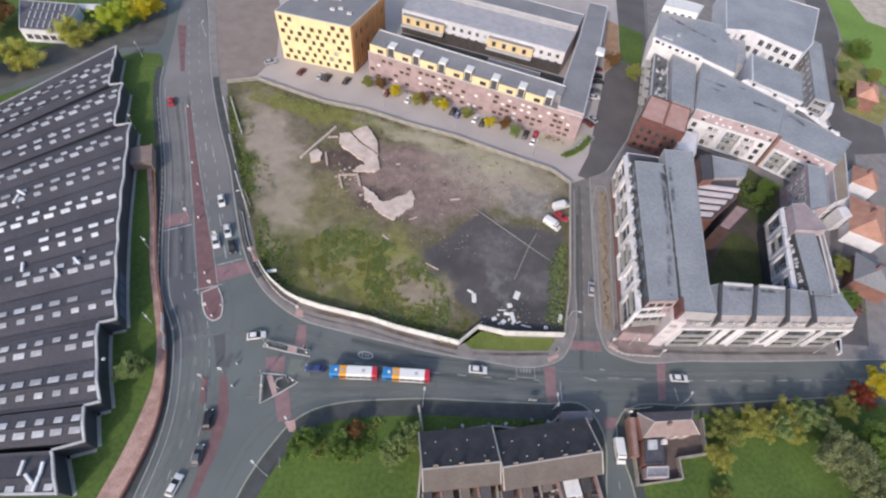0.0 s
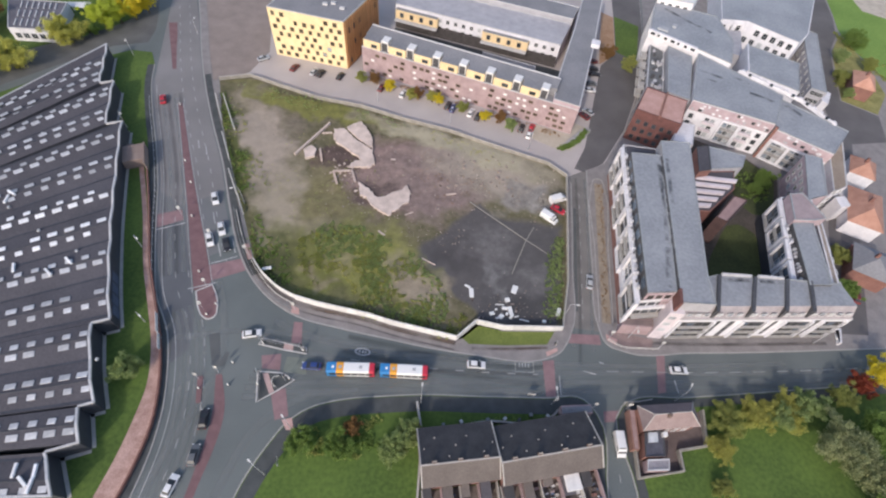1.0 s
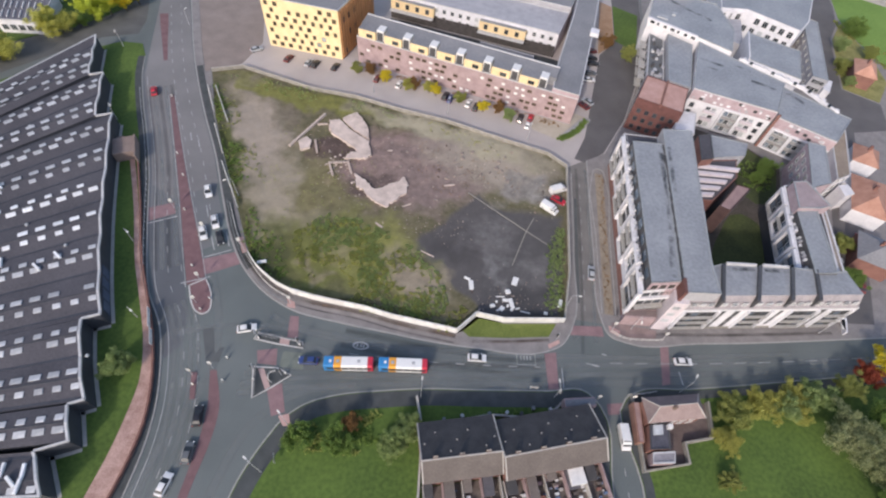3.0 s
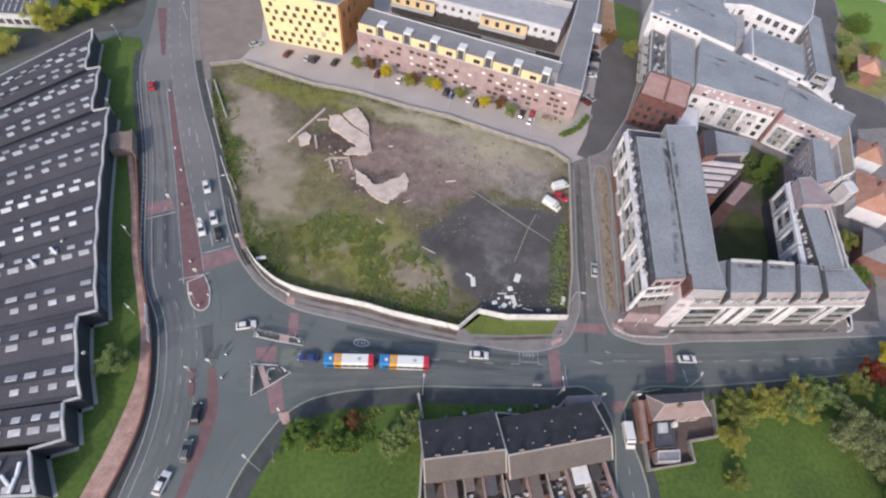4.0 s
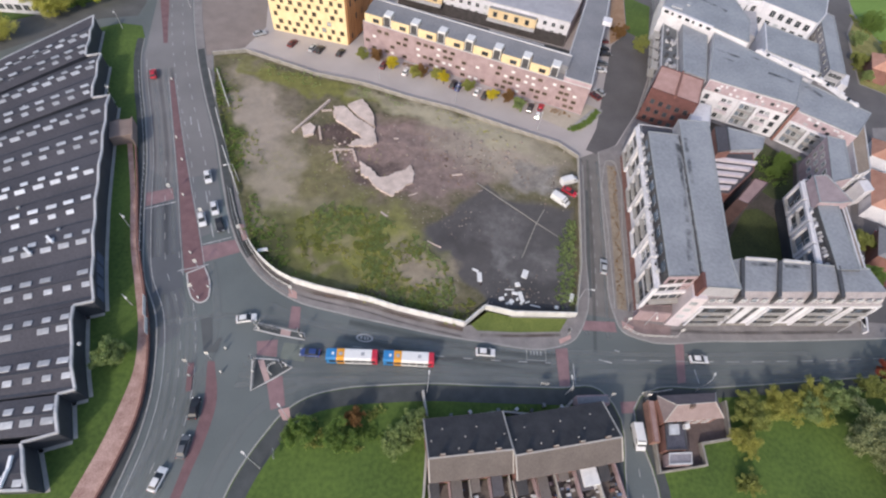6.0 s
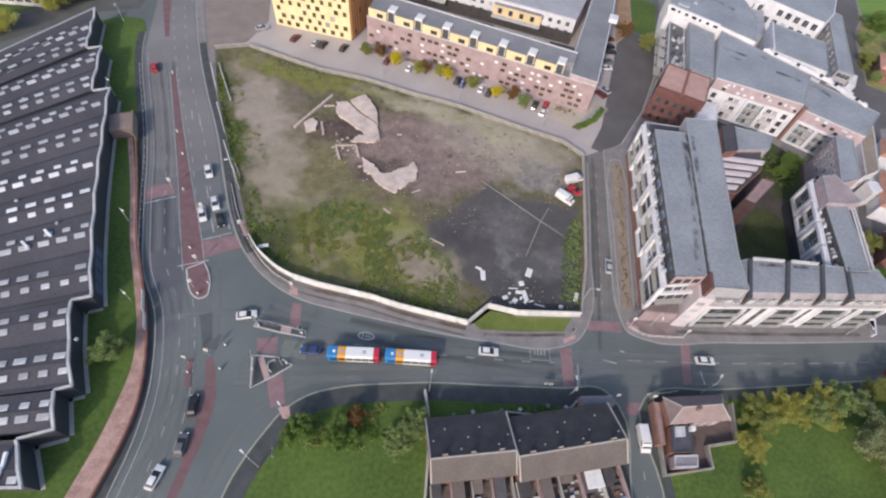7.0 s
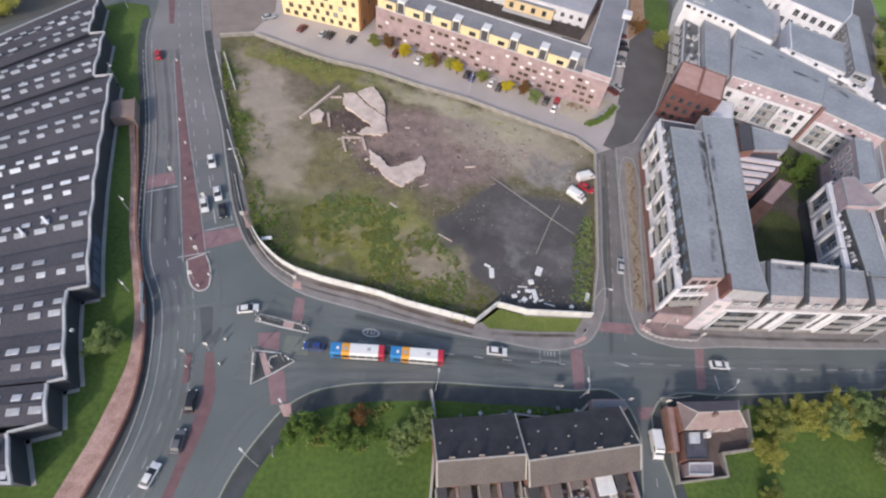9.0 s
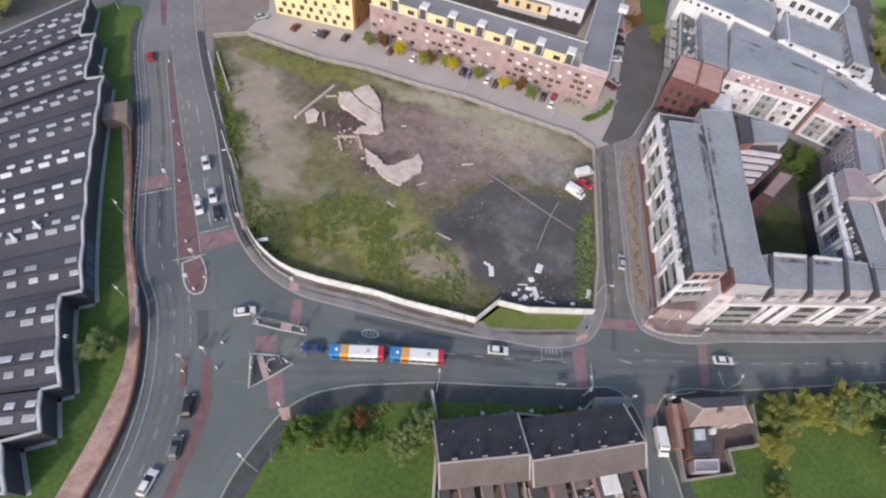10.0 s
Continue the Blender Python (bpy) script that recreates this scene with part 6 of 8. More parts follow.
def rubble():
    rnd = random.Random(8)
    for i in range(70):
        if i < 36:
            t = rnd.random()
            x, y = -39 + 8.5 * t + rnd.gauss(0, 1.2), 97 - 9 * t + rnd.gauss(0, 2.2)
            s = rnd.uniform(0.12, 0.5)
        elif i < 54:
            x, y = rnd.gauss(-12, 9), rnd.gauss(96, 8)
            s = rnd.uniform(0.2, 0.6)
        else:
            x, y = rnd.uniform(-2, 22), rnd.uniform(98, 112)
            s = rnd.uniform(0.25, 0.8)
        if not inside(x, y, SITE_POLY):
            continue
        bm = bmesh.new()
        bmesh.ops.create_icosphere(bm, subdivisions=1, radius=s)
        for v in bm.verts:
            v.co *= rnd.uniform(0.65, 1.2)
            v.co.z *= 0.5
        ob = part("rubble_lump", bm, PALE_SLAB if i % 2 == 0 and i < 36 else RUBBLE)
        ob.matrix_basis = pose(x, y, site_height(x, y) + s * 0.15, 0, 0, rnd.uniform(0, 180))
        tagged(ob, "broken lump of concrete in brown soil", "rubble", "rubble on the site")


rubble()


def rubble_scatter():
    """Small stones and brick ends strewn over the brown ground."""
    rnd = random.Random(77)
    bm = bmesh.new()
    for i in range(1500):
        cx, cy, rx, ry = ((-20, 98, 13, 8), (-36, 100, 6, 6), (4, 105, 13, 5), (-24, 86, 7, 5), (16, 59, 7, 3), (0, 96, 5, 4), (-8, 78, 8, 3), (24, 96, 3, 5))[i % 8]
        x, y = rnd.gauss(cx, rx), rnd.gauss(cy, ry)
        if not inside(x, y, SITE_POLY):
            continue
        s = rnd.uniform(0.07, 0.28) * (1.5 if rnd.random() < 0.1 else 1.0)
        z = site_height(x, y)
        ring = [bm.verts.new((x + s * rnd.uniform(0.6, 1.3) * math.cos(a), y + s * rnd.uniform(0.6, 1.3) * math.sin(a), z - 0.05)) for a in (0.3, 1.6, 2.9, 4.1, 5.3)]
        top = bm.verts.new((x, y, z + s * rnd.uniform(0.5, 0.9)))
        for a, b in zip(ring, ring[1:] + ring[:1]):
            bm.faces.new((a, b, top))
    m = leafy("stone_mix", (0.12, 0.09, 0.08), (0.58, 0.5, 0.45), (0.25, 0.195, 0.17))
    tagged(part("rubble_scatter", bm, m), "small stones and brick ends strewn over brown ground", "rubble", "", "stuff")


rubble_scatter()


def dumped(x, y, turn, size, label, tilt=0.0, material=None):
    """A dumped sheet or crate: a bent box with a lip."""
    w, d, h = size
    bm = box(-w / 2, -d / 2, 0, w / 2, d / 2, h)
    bmesh.ops.bevel(bm, geom=list(bm.edges), offset=min(w, d, h) * 0.2, segments=1, affect="EDGES")
    bmesh.ops.subdivide_edges(bm, edges=list(bm.edges), cuts=1, use_grid_fill=True)
    for v in bm.verts:
        v.co.z += 0.12 * noise.noise((v.co.x * 1.3 + x, v.co.y * 1.3 + y, 0)) * (v.co.z > 0.02)
    ob = part("dumped_sheet", bm, material or SHEET_WHITE)
    ob.matrix_basis = pose(x, y, site_height(x, y) - 0.03, tilt, 0, turn)
    return tagged(ob, label, "rubbish", "dumped rubbish")


WHITES = "white sheet of dumped rubbish on dark asphalt"
for x, y, turn, size in ((6.2, 62.2, 100, (2.6, 1.1, 0.3)), (5.0, 63.9, 160, (1.6, 0.6, 0.25)), (17.0, 65.2, 78, (2.4, 1.4, 0.25)), (15.4, 61.8, 20, (1.2, 1.1, 0.5)), (11.9, 57.3, 25, (1.2, 0.9, 0.5)), (14.2, 56.9, 60, (1.3, 1.1, 0.4)),
                         (14.9, 59.4, 0, (1.4, 0.8, 0.3)), (16.4, 58.9, 110, (2.4, 1.0, 0.3)), (16.8, 57.4, 60, (1.5, 0.6, 0.3)), (18.0, 57.6, 30, (1.2, 0.3, 0.2)), (19.9, 56.9, -6, (2.4, 0.3, 0.2)), (24.8, 57.3, 0, (0.9, 0.8, 0.6)), (28.3, 60.6, 80, (2.3, 0.9, 0.3)),
                         (13.6, 60.2, 10, (2.2, 0.25, 0.2)), (-45.6, 59.2, 22, (2.3, 0.8, 0.5)), (12.8, 58.6, 45, (0.6, 0.5, 0.4)), (13.3, 56.3, 10, (0.7, 0.5, 0.3)), (15.6, 57.9, 70, (0.8, 0.5, 0.4))):
    dumped(x, y, turn, size, WHITES)
for x, y, turn, size in ((-6.0, 69.2, -20, (4.0, 0.3, 0.2)), (-14.0, 84.0, 35, (2.6, 0.3, 0.2)), (-20.0, 76.0, -30, (2.4, 0.5, 0.2)), (-22.5, 103.4, 10, (1.4, 0.5, 0.2)), (-3.4, 93.5, 20, (3.0, 0.5, 0.3)), (8.5, 55.0, 62, (2.4, 0.2, 0.2))):
    dumped(x, y, turn, size, "pale plank lying on bare soil", material=PALE_SLAB)


PARK_GRASS = mat("park_grass", (0.11, 0.2, 0.035), (0.18, 0.29, 0.06), 0.05, 0.95, 0.4, 24)


# ---- pavements' finish, islands, red surfacing and road paint ----
def layer(name, poly, z, material, label, category):
    return structure(name, prism(poly, z - 0.08, z), material, label, category)


path_e = smooth([(-93.4, 89.4), (-82.4, 70.1), (-74.0, 54.1), (-67.7, 44.4), (-61.6, 34.3), (-57.8, 25.0), (-56.0, 18.5), (-55.6, 12.2), (-55.9, 5.2), (-57, -20)])
path_w = smooth([(-94.6, 88.9), (-83.6, 69.8), (-75.2, 53.8), (-69.2, 44.1), (-63.4, 34.0), (-60.7, 26.8), (-59.8, 18.8), (-59.6, 12.5), (-60.0, 4.6), (-61.5, -20)])
structure("brick_path", strip(path_w, path_e, 0.05, UP + 0.03), RED_BRICK_PATH, "pale red brick footpath along the verge", "footpath")
structure("footway_west", strip(offset(KERB_WEST, -0.25), [(x, y) for x, y in offset(KERB_WEST, -2.2)], 0.05, UP + 0.02), ASPHALT_DARK, "dark asphalt footway beside the long road", "footway")
structure("footway_site", strip(offset(KERB_SITE[14:42], 0.3), offset(KERB_SITE[14:42], 2.3), 0.05, UP + 0.02), ASPHALT_DARK, "dark asphalt footway beside the bent fence", "footway")
# dark footway, widened so its tone also covers hedge and wall shade
structure("footway_south", strip(offset(KERB_SOUTH, 0.25), offset(KERB_SOUTH, 3.6), 0.05, UP + 0.02), ASPHALT_DARK, "dark asphalt footway round the lawn, hedge shade included in its tone", "footway")
structure("footway_southeast", strip(offset(KERB_SOUTHEAST, 0.25), offset(KERB_SOUTHEAST, 2.2), 0.05, UP + 0.02), ASPHALT_DARK, "dark asphalt footway by the park", "footway")
layer("verge_corner", [(5.6, 49.6), (9.0, 53.5), (15.0, 53.1), (27.5, 55.2), (25.8, 51.6), (16.0, 49.6), (7.2, 48.4)], UP + 0.04, VERGE, "small green verge under the hoarding", "grass verge")
BROWN_PAVING = mat("brown_brick_paving", (0.2, 0.15, 0.145), (0.3, 0.23, 0.22), 0.4, 0.9, 0.2, 10)
layer("corner_paving", [(40.9, 58.0), (51.8, 57.6), (51.4, 55.2), (44.0, 54.2), (41.0, 55.6)], UP + 0.03, BROWN_PAVING, "brown brick paving at the street corner", "footpath")
layer("side_street", [(30.6, 57.2), (38.9, 57.4), (37.9, 76.6), (36.9, 112), (30.0, 112), (30.8, 84)], 0.0125, mat("street_asphalt", (0.135, 0.128, 0.122), (0.215, 0.203, 0.193), 0.2, 0.85, 0.1, 30), "brown-grey worn asphalt of the side street", "road")
bed = smooth([(38.9, 60.0), (38.2, 84.0), (37.9, 106.0), (38.8, 108.6), (40.6, 108.6), (41.4, 106.0), (41.7, 84.0), (42.0, 60.0)], 3)
structure("bed_kerb", strip(bed, offset(bed, 0.28), 0.0, UP + 0.16), KERB, "pale kerb round the planting bed", "kerb")
layer("planting_bed", [(39.4, 60.0), (41.6, 60.0), (41.0, 107.0), (38.6, 107.0)], UP + 0.03, TIMBER, "brown planting bed along the flats", "planting bed")
layer("forecourt", [(19.0, 122.4), (27.4, 119.2), (31.4, 119.6), (36.8, 127.6), (37.0, 131.6), (32.2, 133.2), (31.0, 127.0), (19.0, 129.6)], 0.05, mat("sandy_paving", (0.36, 0.32, 0.26), (0.48, 0.43, 0.36), 0.3, 0.9, 0.1, 14), "sandy paving at the end of the car park", "paving")
layer("hedge_bed", smooth([(27.0, 119.4), (31.8, 121.4), (36.0, 126.6), (37.6, 131.4), (36.2, 131.2), (32.0, 126.6), (28.6, 121.6), (27.0, 119.4)], 4), 0.16, KERB, "pale kerbed bed round the hedge", "kerb")
LANE = mat("lane_asphalt", (0.085, 0.08, 0.082), (0.14, 0.132, 0.134), 0.1, 0.9, 0.0, 60)
layer("back_lane", [(35.6, 111.0), (41.6, 116.0), (49.2, 133.0), (57.2, 162.0), (60.0, 192.0), (62.5, 255.0), (48.5, 255.0), (49.0, 203.0), (48.6, 177.0), (42.6, 167.6), (40.0, 150.0), (37.4, 131.6), (36.0, 122.0), (32.6, 112.0)], 0.045, LANE, "dark grey asphalt of the back lane", "lane")
layer("soil_strip", [(42.0, 168.0), (48.4, 176.0), (48.8, 202.0), (44.0, 205.0)], UP - 0.02, mat("orange_soil", (0.28, 0.17, 0.1), (0.4, 0.26, 0.17), 0.3, 0.95, 0.4, 8), "orange-brown bare soil beside the lane", "soil")
layer("north_lawn", [(48.8, 178.0), (56.4, 173.0), (59.0, 198.0), (49.2, 203.0)], UP, GRASS, "small green lawn beside the lane", "lawn")
layer("lane_northeast", [(124.0, 143.0), (141.0, 148.0), (143.0, 162.0), (131.0, 168.0), (134.4, 187.4), (137.0, 201.0), (143.0, 213.0), (146.0, 227.0), (148.0, 255.0), (138.0, 255.0), (134.6, 223.0), (129.4, 199.0), (126.0, 180.0), (123.5, 163.0)], UP + 0.02, LANE, "grey asphalt lane along the park", "lane")
layer("dry_verge", [(131.6, 168.2), (143.0, 163.0), (150.4, 176.0), (150.0, 194.0), (144.6, 214.0), (137.6, 200.6)], UP + 0.06, mat("dry_grass", (0.15, 0.15, 0.045), (0.3, 0.28, 0.11), 0.3, 0.95, 0.4, 10), "yellowish dry grass strip beside the houses", "grass verge")
layer("gravel_yard", [(162.0, 238.0), (176.0, 232.0), (215.0, 250.0), (215.0, 275.0), (158.0, 275.0)], UP + 0.08, mat("beige_gravel", (0.34, 0.3, 0.25), (0.52, 0.47, 0.4), 0.3, 0.95, 0.3, 10), "beige gravel yard past the park", "yard")
layer("park", [(149.0, 255.0), (147.0, 231.0), (145.4, 218.0), (148.0, 202.6), (151.4, 193.4), (157.0, 176.0), (235.0, 190.0), (235.0, 255.0)], UP + 0.05, PARK_GRASS, "bright green park lawn behind the houses", "lawn")
layer("east_lane", [(100.0, 68.0), (108.0, 69.0), (116.0, 100.0), (128.0, 145.0), (131.0, 162.0), (125.0, 163.0), (119.0, 140.0), (108.0, 104.0)], UP + 0.03, LANE, "grey asphalt lane between the houses", "lane")
layer("west_lot", [(-128.0, 206.0), (-104.6, 160.2), (-95.8, 141.2), (-88.4, 126.8), (-84.0, 128.8), (-78.5, 133.5), (-76.0, 146.0), (-84.0, 172.0), (-96.0, 200.0), (-100.0, 215.0)], 0.06, mat("brown_hardstanding", (0.2, 0.165, 0.15), (0.28, 0.235, 0.215), 0.2, 0.95, 0.2, 20), "brownish hardstanding beside the tower", "yard")
for poly in ([(-81.7, 69.5), (-74.4, 73.3), (-72.5, 70.0), (-79.4, 65.5)], [(-61.6, 57.1), (-52.6, 61.6), (-50.9, 58.1), (-59.0, 53.0)], [(-34.6, 46.6), (-32.6, 46.8), (-31.2, 41.6), (-33.6, 41.3)], [(-39.1, 37.2), (-34.9, 38.4), (-33.9, 34.6), (-38.0, 34.4)],
             [(-34.2, 29.4), (-31.4, 31.0), (-28.9, 25.2), (-31.4, 23.9)], [(24.9, 47.2), (27.6, 48.0), (28.3, 39.3), (26.0, 38.9)], [(31.5, 55.5), (38.6, 56.5), (39.0, 53.9), (31.0, 53.0)], [(52.3, 53.8), (54.3, 54.1), (53.7, 44.7), (51.8, 44.0)], [(38.9, 37.8), (43.0, 38.7), (43.1, 36.3), (39.1, 35.4)]):
    layer("red_crossing", poly, 0.03, RED, "worn red surfacing of a road crossing", "road marking")
for poly in ([(-36.6, 50.8), (-34.6, 50.2), (-34.0, 48.6), (-36.0, 48.7)], [(25.6, 49.6), (28.2, 51.2), (28.4, 50.4), (26.0, 48.6)], [(40.2, 57.0), (43.0, 56.0), (42.6, 54.6), (40.4, 55.4)], [(-30.0, 24.2), (-28.0, 25.0), (-26.9, 22.6), (-28.4, 22.4)], [(-54.2, 65.6), (-51.4, 61.2), (-50.4, 61.8), (-53.0, 66.0)]):
    layer("tactile_paving", poly, UP + 0.035, mat("pink_tactile", (0.42, 0.26, 0.24), (0.55, 0.37, 0.34), 0.8, 0.9, 0.2, 8), "pink tactile paving at a crossing", "footpath")
med_w = smooth([(-94.2, 113.5), (-82.2, 91.1), (-72.4, 72.6), (-64.5, 57.2), (-60.8, 50.2)])
med_e = smooth([(-92.9, 113.7), (-78.2, 87.9), (-69.0, 72.4), (-60.8, 58.7), (-57.4, 52.6)])
structure("red_median_north", strip([(-116.6, 154.0), (-113.2, 147.3), (-108.4, 138.4), (-103.5, 129.1)], [(-113.8, 154.8), (-110.6, 148.0), (-106.6, 138.8), (-102.3, 129.5)], -0.05, 0.036), RED_DULL, "dull red surfaced strip past the gap in the median", "road marking")
structure("red_median", strip(med_w, med_e, -0.05, 0.036), RED_DULL, "dull red surfaced strip between the lanes", "road marking")
structure("red_lane", strip(smooth([(-47.3, 31.3), (-44.7, 23.4), (-43.7, 16.1), (-43.5, 11.3), (-43.4, 4.0), (-43.6, -20)]), smooth([(-45.9, 31.5), (-42.3, 23.8), (-41.5, 15.9), (-41.7, 10.8), (-41.7, 4.0), (-41.9, -20)]), -0.05, 0.034), RED_DULL, "dull red surfaced strip beside the lane", "road marking")
structure("red_refuge", strip([(-50.9, 30.2), (-48.9, 24.6)], [(-49.7, 30.4), (-47.9, 24.8)], -0.05, 0.14), RED_DULL, "small kerbed red refuge", "traffic island")


KERB_PALE = mat("kerb_pale", (0.42, 0.41, 0.4), (0.58, 0.57, 0.55), 1.0, 0.85, 0.2, 8)


def island(name, pts, label, top=None):
    structure(name, prism(pts, -0.05, 0.15), top or ASPHALT_DARK, label, "traffic island")
    ring = pts + pts[:1]
    structure("kerb_of_" + name, strip(ring, offset(ring, 0.32), -0.05, 0.17), KERB_PALE, "pale kerb round a traffic island", "kerb")


island("island_splitter", [(-38.8, 33.6), (-36.6, 26.8), (-33.0, 29.8), (-29.9, 33.0), (-33.4, 34.2)], "dark kerbed splitter island at the junction")
island("island_nose", smooth([(-60.4, 50.2), (-59.4, 48.4), (-58.0, 46.0), (-56.1, 44.0), (-54.2, 43.5), (-53.0, 44.6), (-53.3, 46.9), (-55.2, 50.6), (-57.2, 52.8)], 3), "dull brown kerbed nose of the red strip", RED_DULL)
# distance haze over the far road, painted as a lighter surface
layer("road_north", [(-82.6, 78.0), (-91.6, 95.7), (-99.4, 109.1), (-106.0, 122.0), (-109.0, 130.0), (-121.0, 165.0), (-133.0, 205.0), (-130.6, 204.0), (-107.4, 158.8), (-98.6, 139.8), (-91.5, 125.8), (-81.7, 108.6), (-71.1, 91.5), (-66.0, 82.0), (-72.6, 76.4), (-75.2, 74.6)], 0.0125, mat("asphalt_haze", (0.15, 0.146, 0.147), (0.245, 0.236, 0.236), 0.05, 0.8, 0.0, 110), "far part of the long road with haze in its paler tone", "road")
layer("resurfaced_lane", [(-79.6, 66.6), (-71.8, 69.2), (-61.6, 50.8), (-57.6, 43.6), (-55.4, 36.0), (-58.0, 32.0), (-61.2, 37.4), (-66.6, 45.4), (-73.4, 57.6)], 0.0135, ASPHALT_NEW, "darker newer asphalt past the crossing", "road")
layer("stop_box", [(-60.0, 62.4), (-54.4, 65.2), (-57.4, 71.6), (-63.0, 68.6)], 0.0135, mat("teal_surfacing", (0.13, 0.16, 0.16), (0.2, 0.23, 0.23), 0.4, 0.85, 0.1, 12), "faded green stop box for cyclists", "road marking")
island("island_north", [(-40.8, 39.6), (-34.6, 39.2), (-29.2, 39.2), (-29.8, 40.9), (-34.0, 41.1), (-40.2, 41.5)], "thin dark kerbed traffic island")
PINK_SLAB = mat("pink_slab", (0.36, 0.25, 0.24), (0.48, 0.35, 0.33), 0.8, 0.9, 0.2, 8)
layer("island_path", [(-37.4, 33.2), (-36.2, 33.5), (-33.6, 29.8), (-34.4, 29.0)], 0.158, PINK_SLAB, "pink paved way across the splitter island", "footpath")
layer("island_path", [(-35.0, 41.0), (-32.8, 41.0), (-32.6, 39.3), (-34.8, 39.3)], 0.158, PINK_SLAB, "pink paved way across the thin island", "footpath")
rail_fence("island_rail", "pale curved guard rail on the splitter island", smooth([(-33.6, 33.2), (-34.6, 32.4), (-34.4, 31.2), (-33.4, 30.6)], 3), 1.0, 2, 1.2, RAIL_PALE)
rail_fence("island_rail", "grey guard rail along the thin island", [(-39.6, 40.6), (-35.4, 40.3)], 1.0, 2, 1.4, RAIL_GREY)
layer("dark_patch", [(-33.4, 38.0), (-28.4, 38.4), (-28.0, 34.6), (-33.2, 34.4)], 0.032, mat("green_grey_patch", (0.13, 0.15, 0.13), (0.19, 0.21, 0.185), 0.4, 0.9, 0.2, 12), "grey-green advance stop box on the asphalt", "road marking")


def dashes(line, width, on, off, label, start=0.0):
    """Road paint along a line, dash by dash."""
    pts = [Vector(p) for p in line]
    bm = bmesh.new()
    phase = start
    for a, b in zip(pts, pts[1:]):
        length = (b - a).length
        u = (b - a).normalized()
        side = Vector((-u.y, u.x)) * width / 2
        x = 0.0
        while x < length:
            k = phase % (on + off)
            run = min(length - x, (on - k) if k < on else (on + off - k))
            if k < on and run > 0.05:
                p, q = a + u * x, a + u * (x + run)
                v = [bm.verts.new((*w, 0.044)) for w in (p - side, q - side, q + side, p + side)]
                bm.faces.new(v)
            x += run
            phase += run
    ob = part("lane_line", bm, PAINT)
    return tagged(ob, label, "road marking", "", "structure")


dashes(offset(KERB_WEST[6:], 1.5), 0.16, 200, 0, "worn white edge line of the long road")
dashes(offset(KERB_WEST[20:], 4.6), 0.14, 2.0, 4.0, "worn white lane dashes on the long road")
dashes(offset(KERB_WEST[33:], 7.6), 0.14, 2.0, 3.0, "worn white lane dashes by the stop lines")
dashes(offset(med_w, -0.25), 0.14, 200, 0, "thin white line beside the red strip")
dashes(offset(med_e, 0.25), 0.14, 200, 0, "thin white line beside the red strip")
dashes(offset(KERB_SITE[4:], -3.6)[:34], 0.15, 2.0, 3.5, "worn white lane dashes on the approach")
dashes(offset(KERB_SITE[4:], -7.0)[:30], 0.15, 2.0, 3.5, "worn white lane dashes on the approach")
dashes([(-62.4, 50.4), (-56.4, 53.4)], 0.3, 20, 0, "white stop line across a lane")
dashes([(-60.0, 58.4), (-54.4, 61.7)], 0.3, 20, 0, "white stop line across a lane")
dashes([(-78.2, 65.4), (-71.6, 69.2)], 0.3, 20, 0, "white stop line across a lane")
dashes(smooth([(-19, 39.8), (0, 41.0), (12, 42.2), (24, 43.8)]), 0.15, 2.0, 4.0, "worn white centre dashes of the main road")
dashes(smooth([(40, 47.4), (60, 50.6), (84, 55.2), (108, 60.4), (180, 76)]), 0.15, 3.0, 3.0, "worn white centre dashes of the main road")
dashes(smooth([(56, 48.0), (56.6, 45.0)]), 0.3, 20, 0, "white stop line across a lane")
dashes([(28.9, 44.5), (29.4, 39.9)], 0.25, 20, 0, "white stop line across a lane")
dashes([(34.6, 60.0), (34.3, 80.0), (33.9, 104.0)], 0.12, 1.5, 3.0, "worn white dashes in the side street")
dashes([(41.0, 34.0), (43.0, 14.0), (46.0, -20.0)], 0.12, 1.5, 3.0, "worn white dashes in the south street")
dashes([(34.5, 46.5), (37.5, 46.2)], 0.25, 20, 0, "worn turning mark on the road")
dashes([(38.3, 49.4), (39.4, 49.2)], 0.3, 20, 0, "worn turning mark on the road")
for p, q in (([-58.5, 60.9], [-60.8, 64.8]), ([-64.0, 70.5], [-66.0, 74.0]), ([-55.4, 62.7], [-57.6, 66.6]), ([-79.6, 96.0], [-81.2, 99.0]), ([-76.4, 94.0], [-78.0, 97.0])):
    dashes([tuple(p), tuple(q)], 0.3, 20, 0, "white lane arrow shaft")


def ring_mark(x, y, turn, rx, ry, label):
    """A painted oval outline on the road with worn bars inside."""
    bm = bmesh.new()
    n = 28
    for k in range(n):
        q = [bm.verts.new((math.cos(2 * math.pi * j / n) * a, math.sin(2 * math.pi * j / n) * b, 0)) for j, a, b in ((k, rx, ry), (k + 1, rx, ry), (k + 1, rx - 0.45, ry - 0.3), (k, rx - 0.45, ry - 0.3))]
        bm.faces.new(q)
    for x0 in (-0.9, -0.1, 0.5):
        bm.faces.new([bm.verts.new((a, b, 0)) for a, b in ((x0, -0.35), (x0 + 0.35, -0.35), (x0 + 0.35, 0.35), (x0, 0.35))])
    ob = tagged(part("road_roundel", bm, PAINT), label, "road marking", "", "structure")
    ob.matrix_basis = pose(x, y, 0.044, 0, 0, turn)


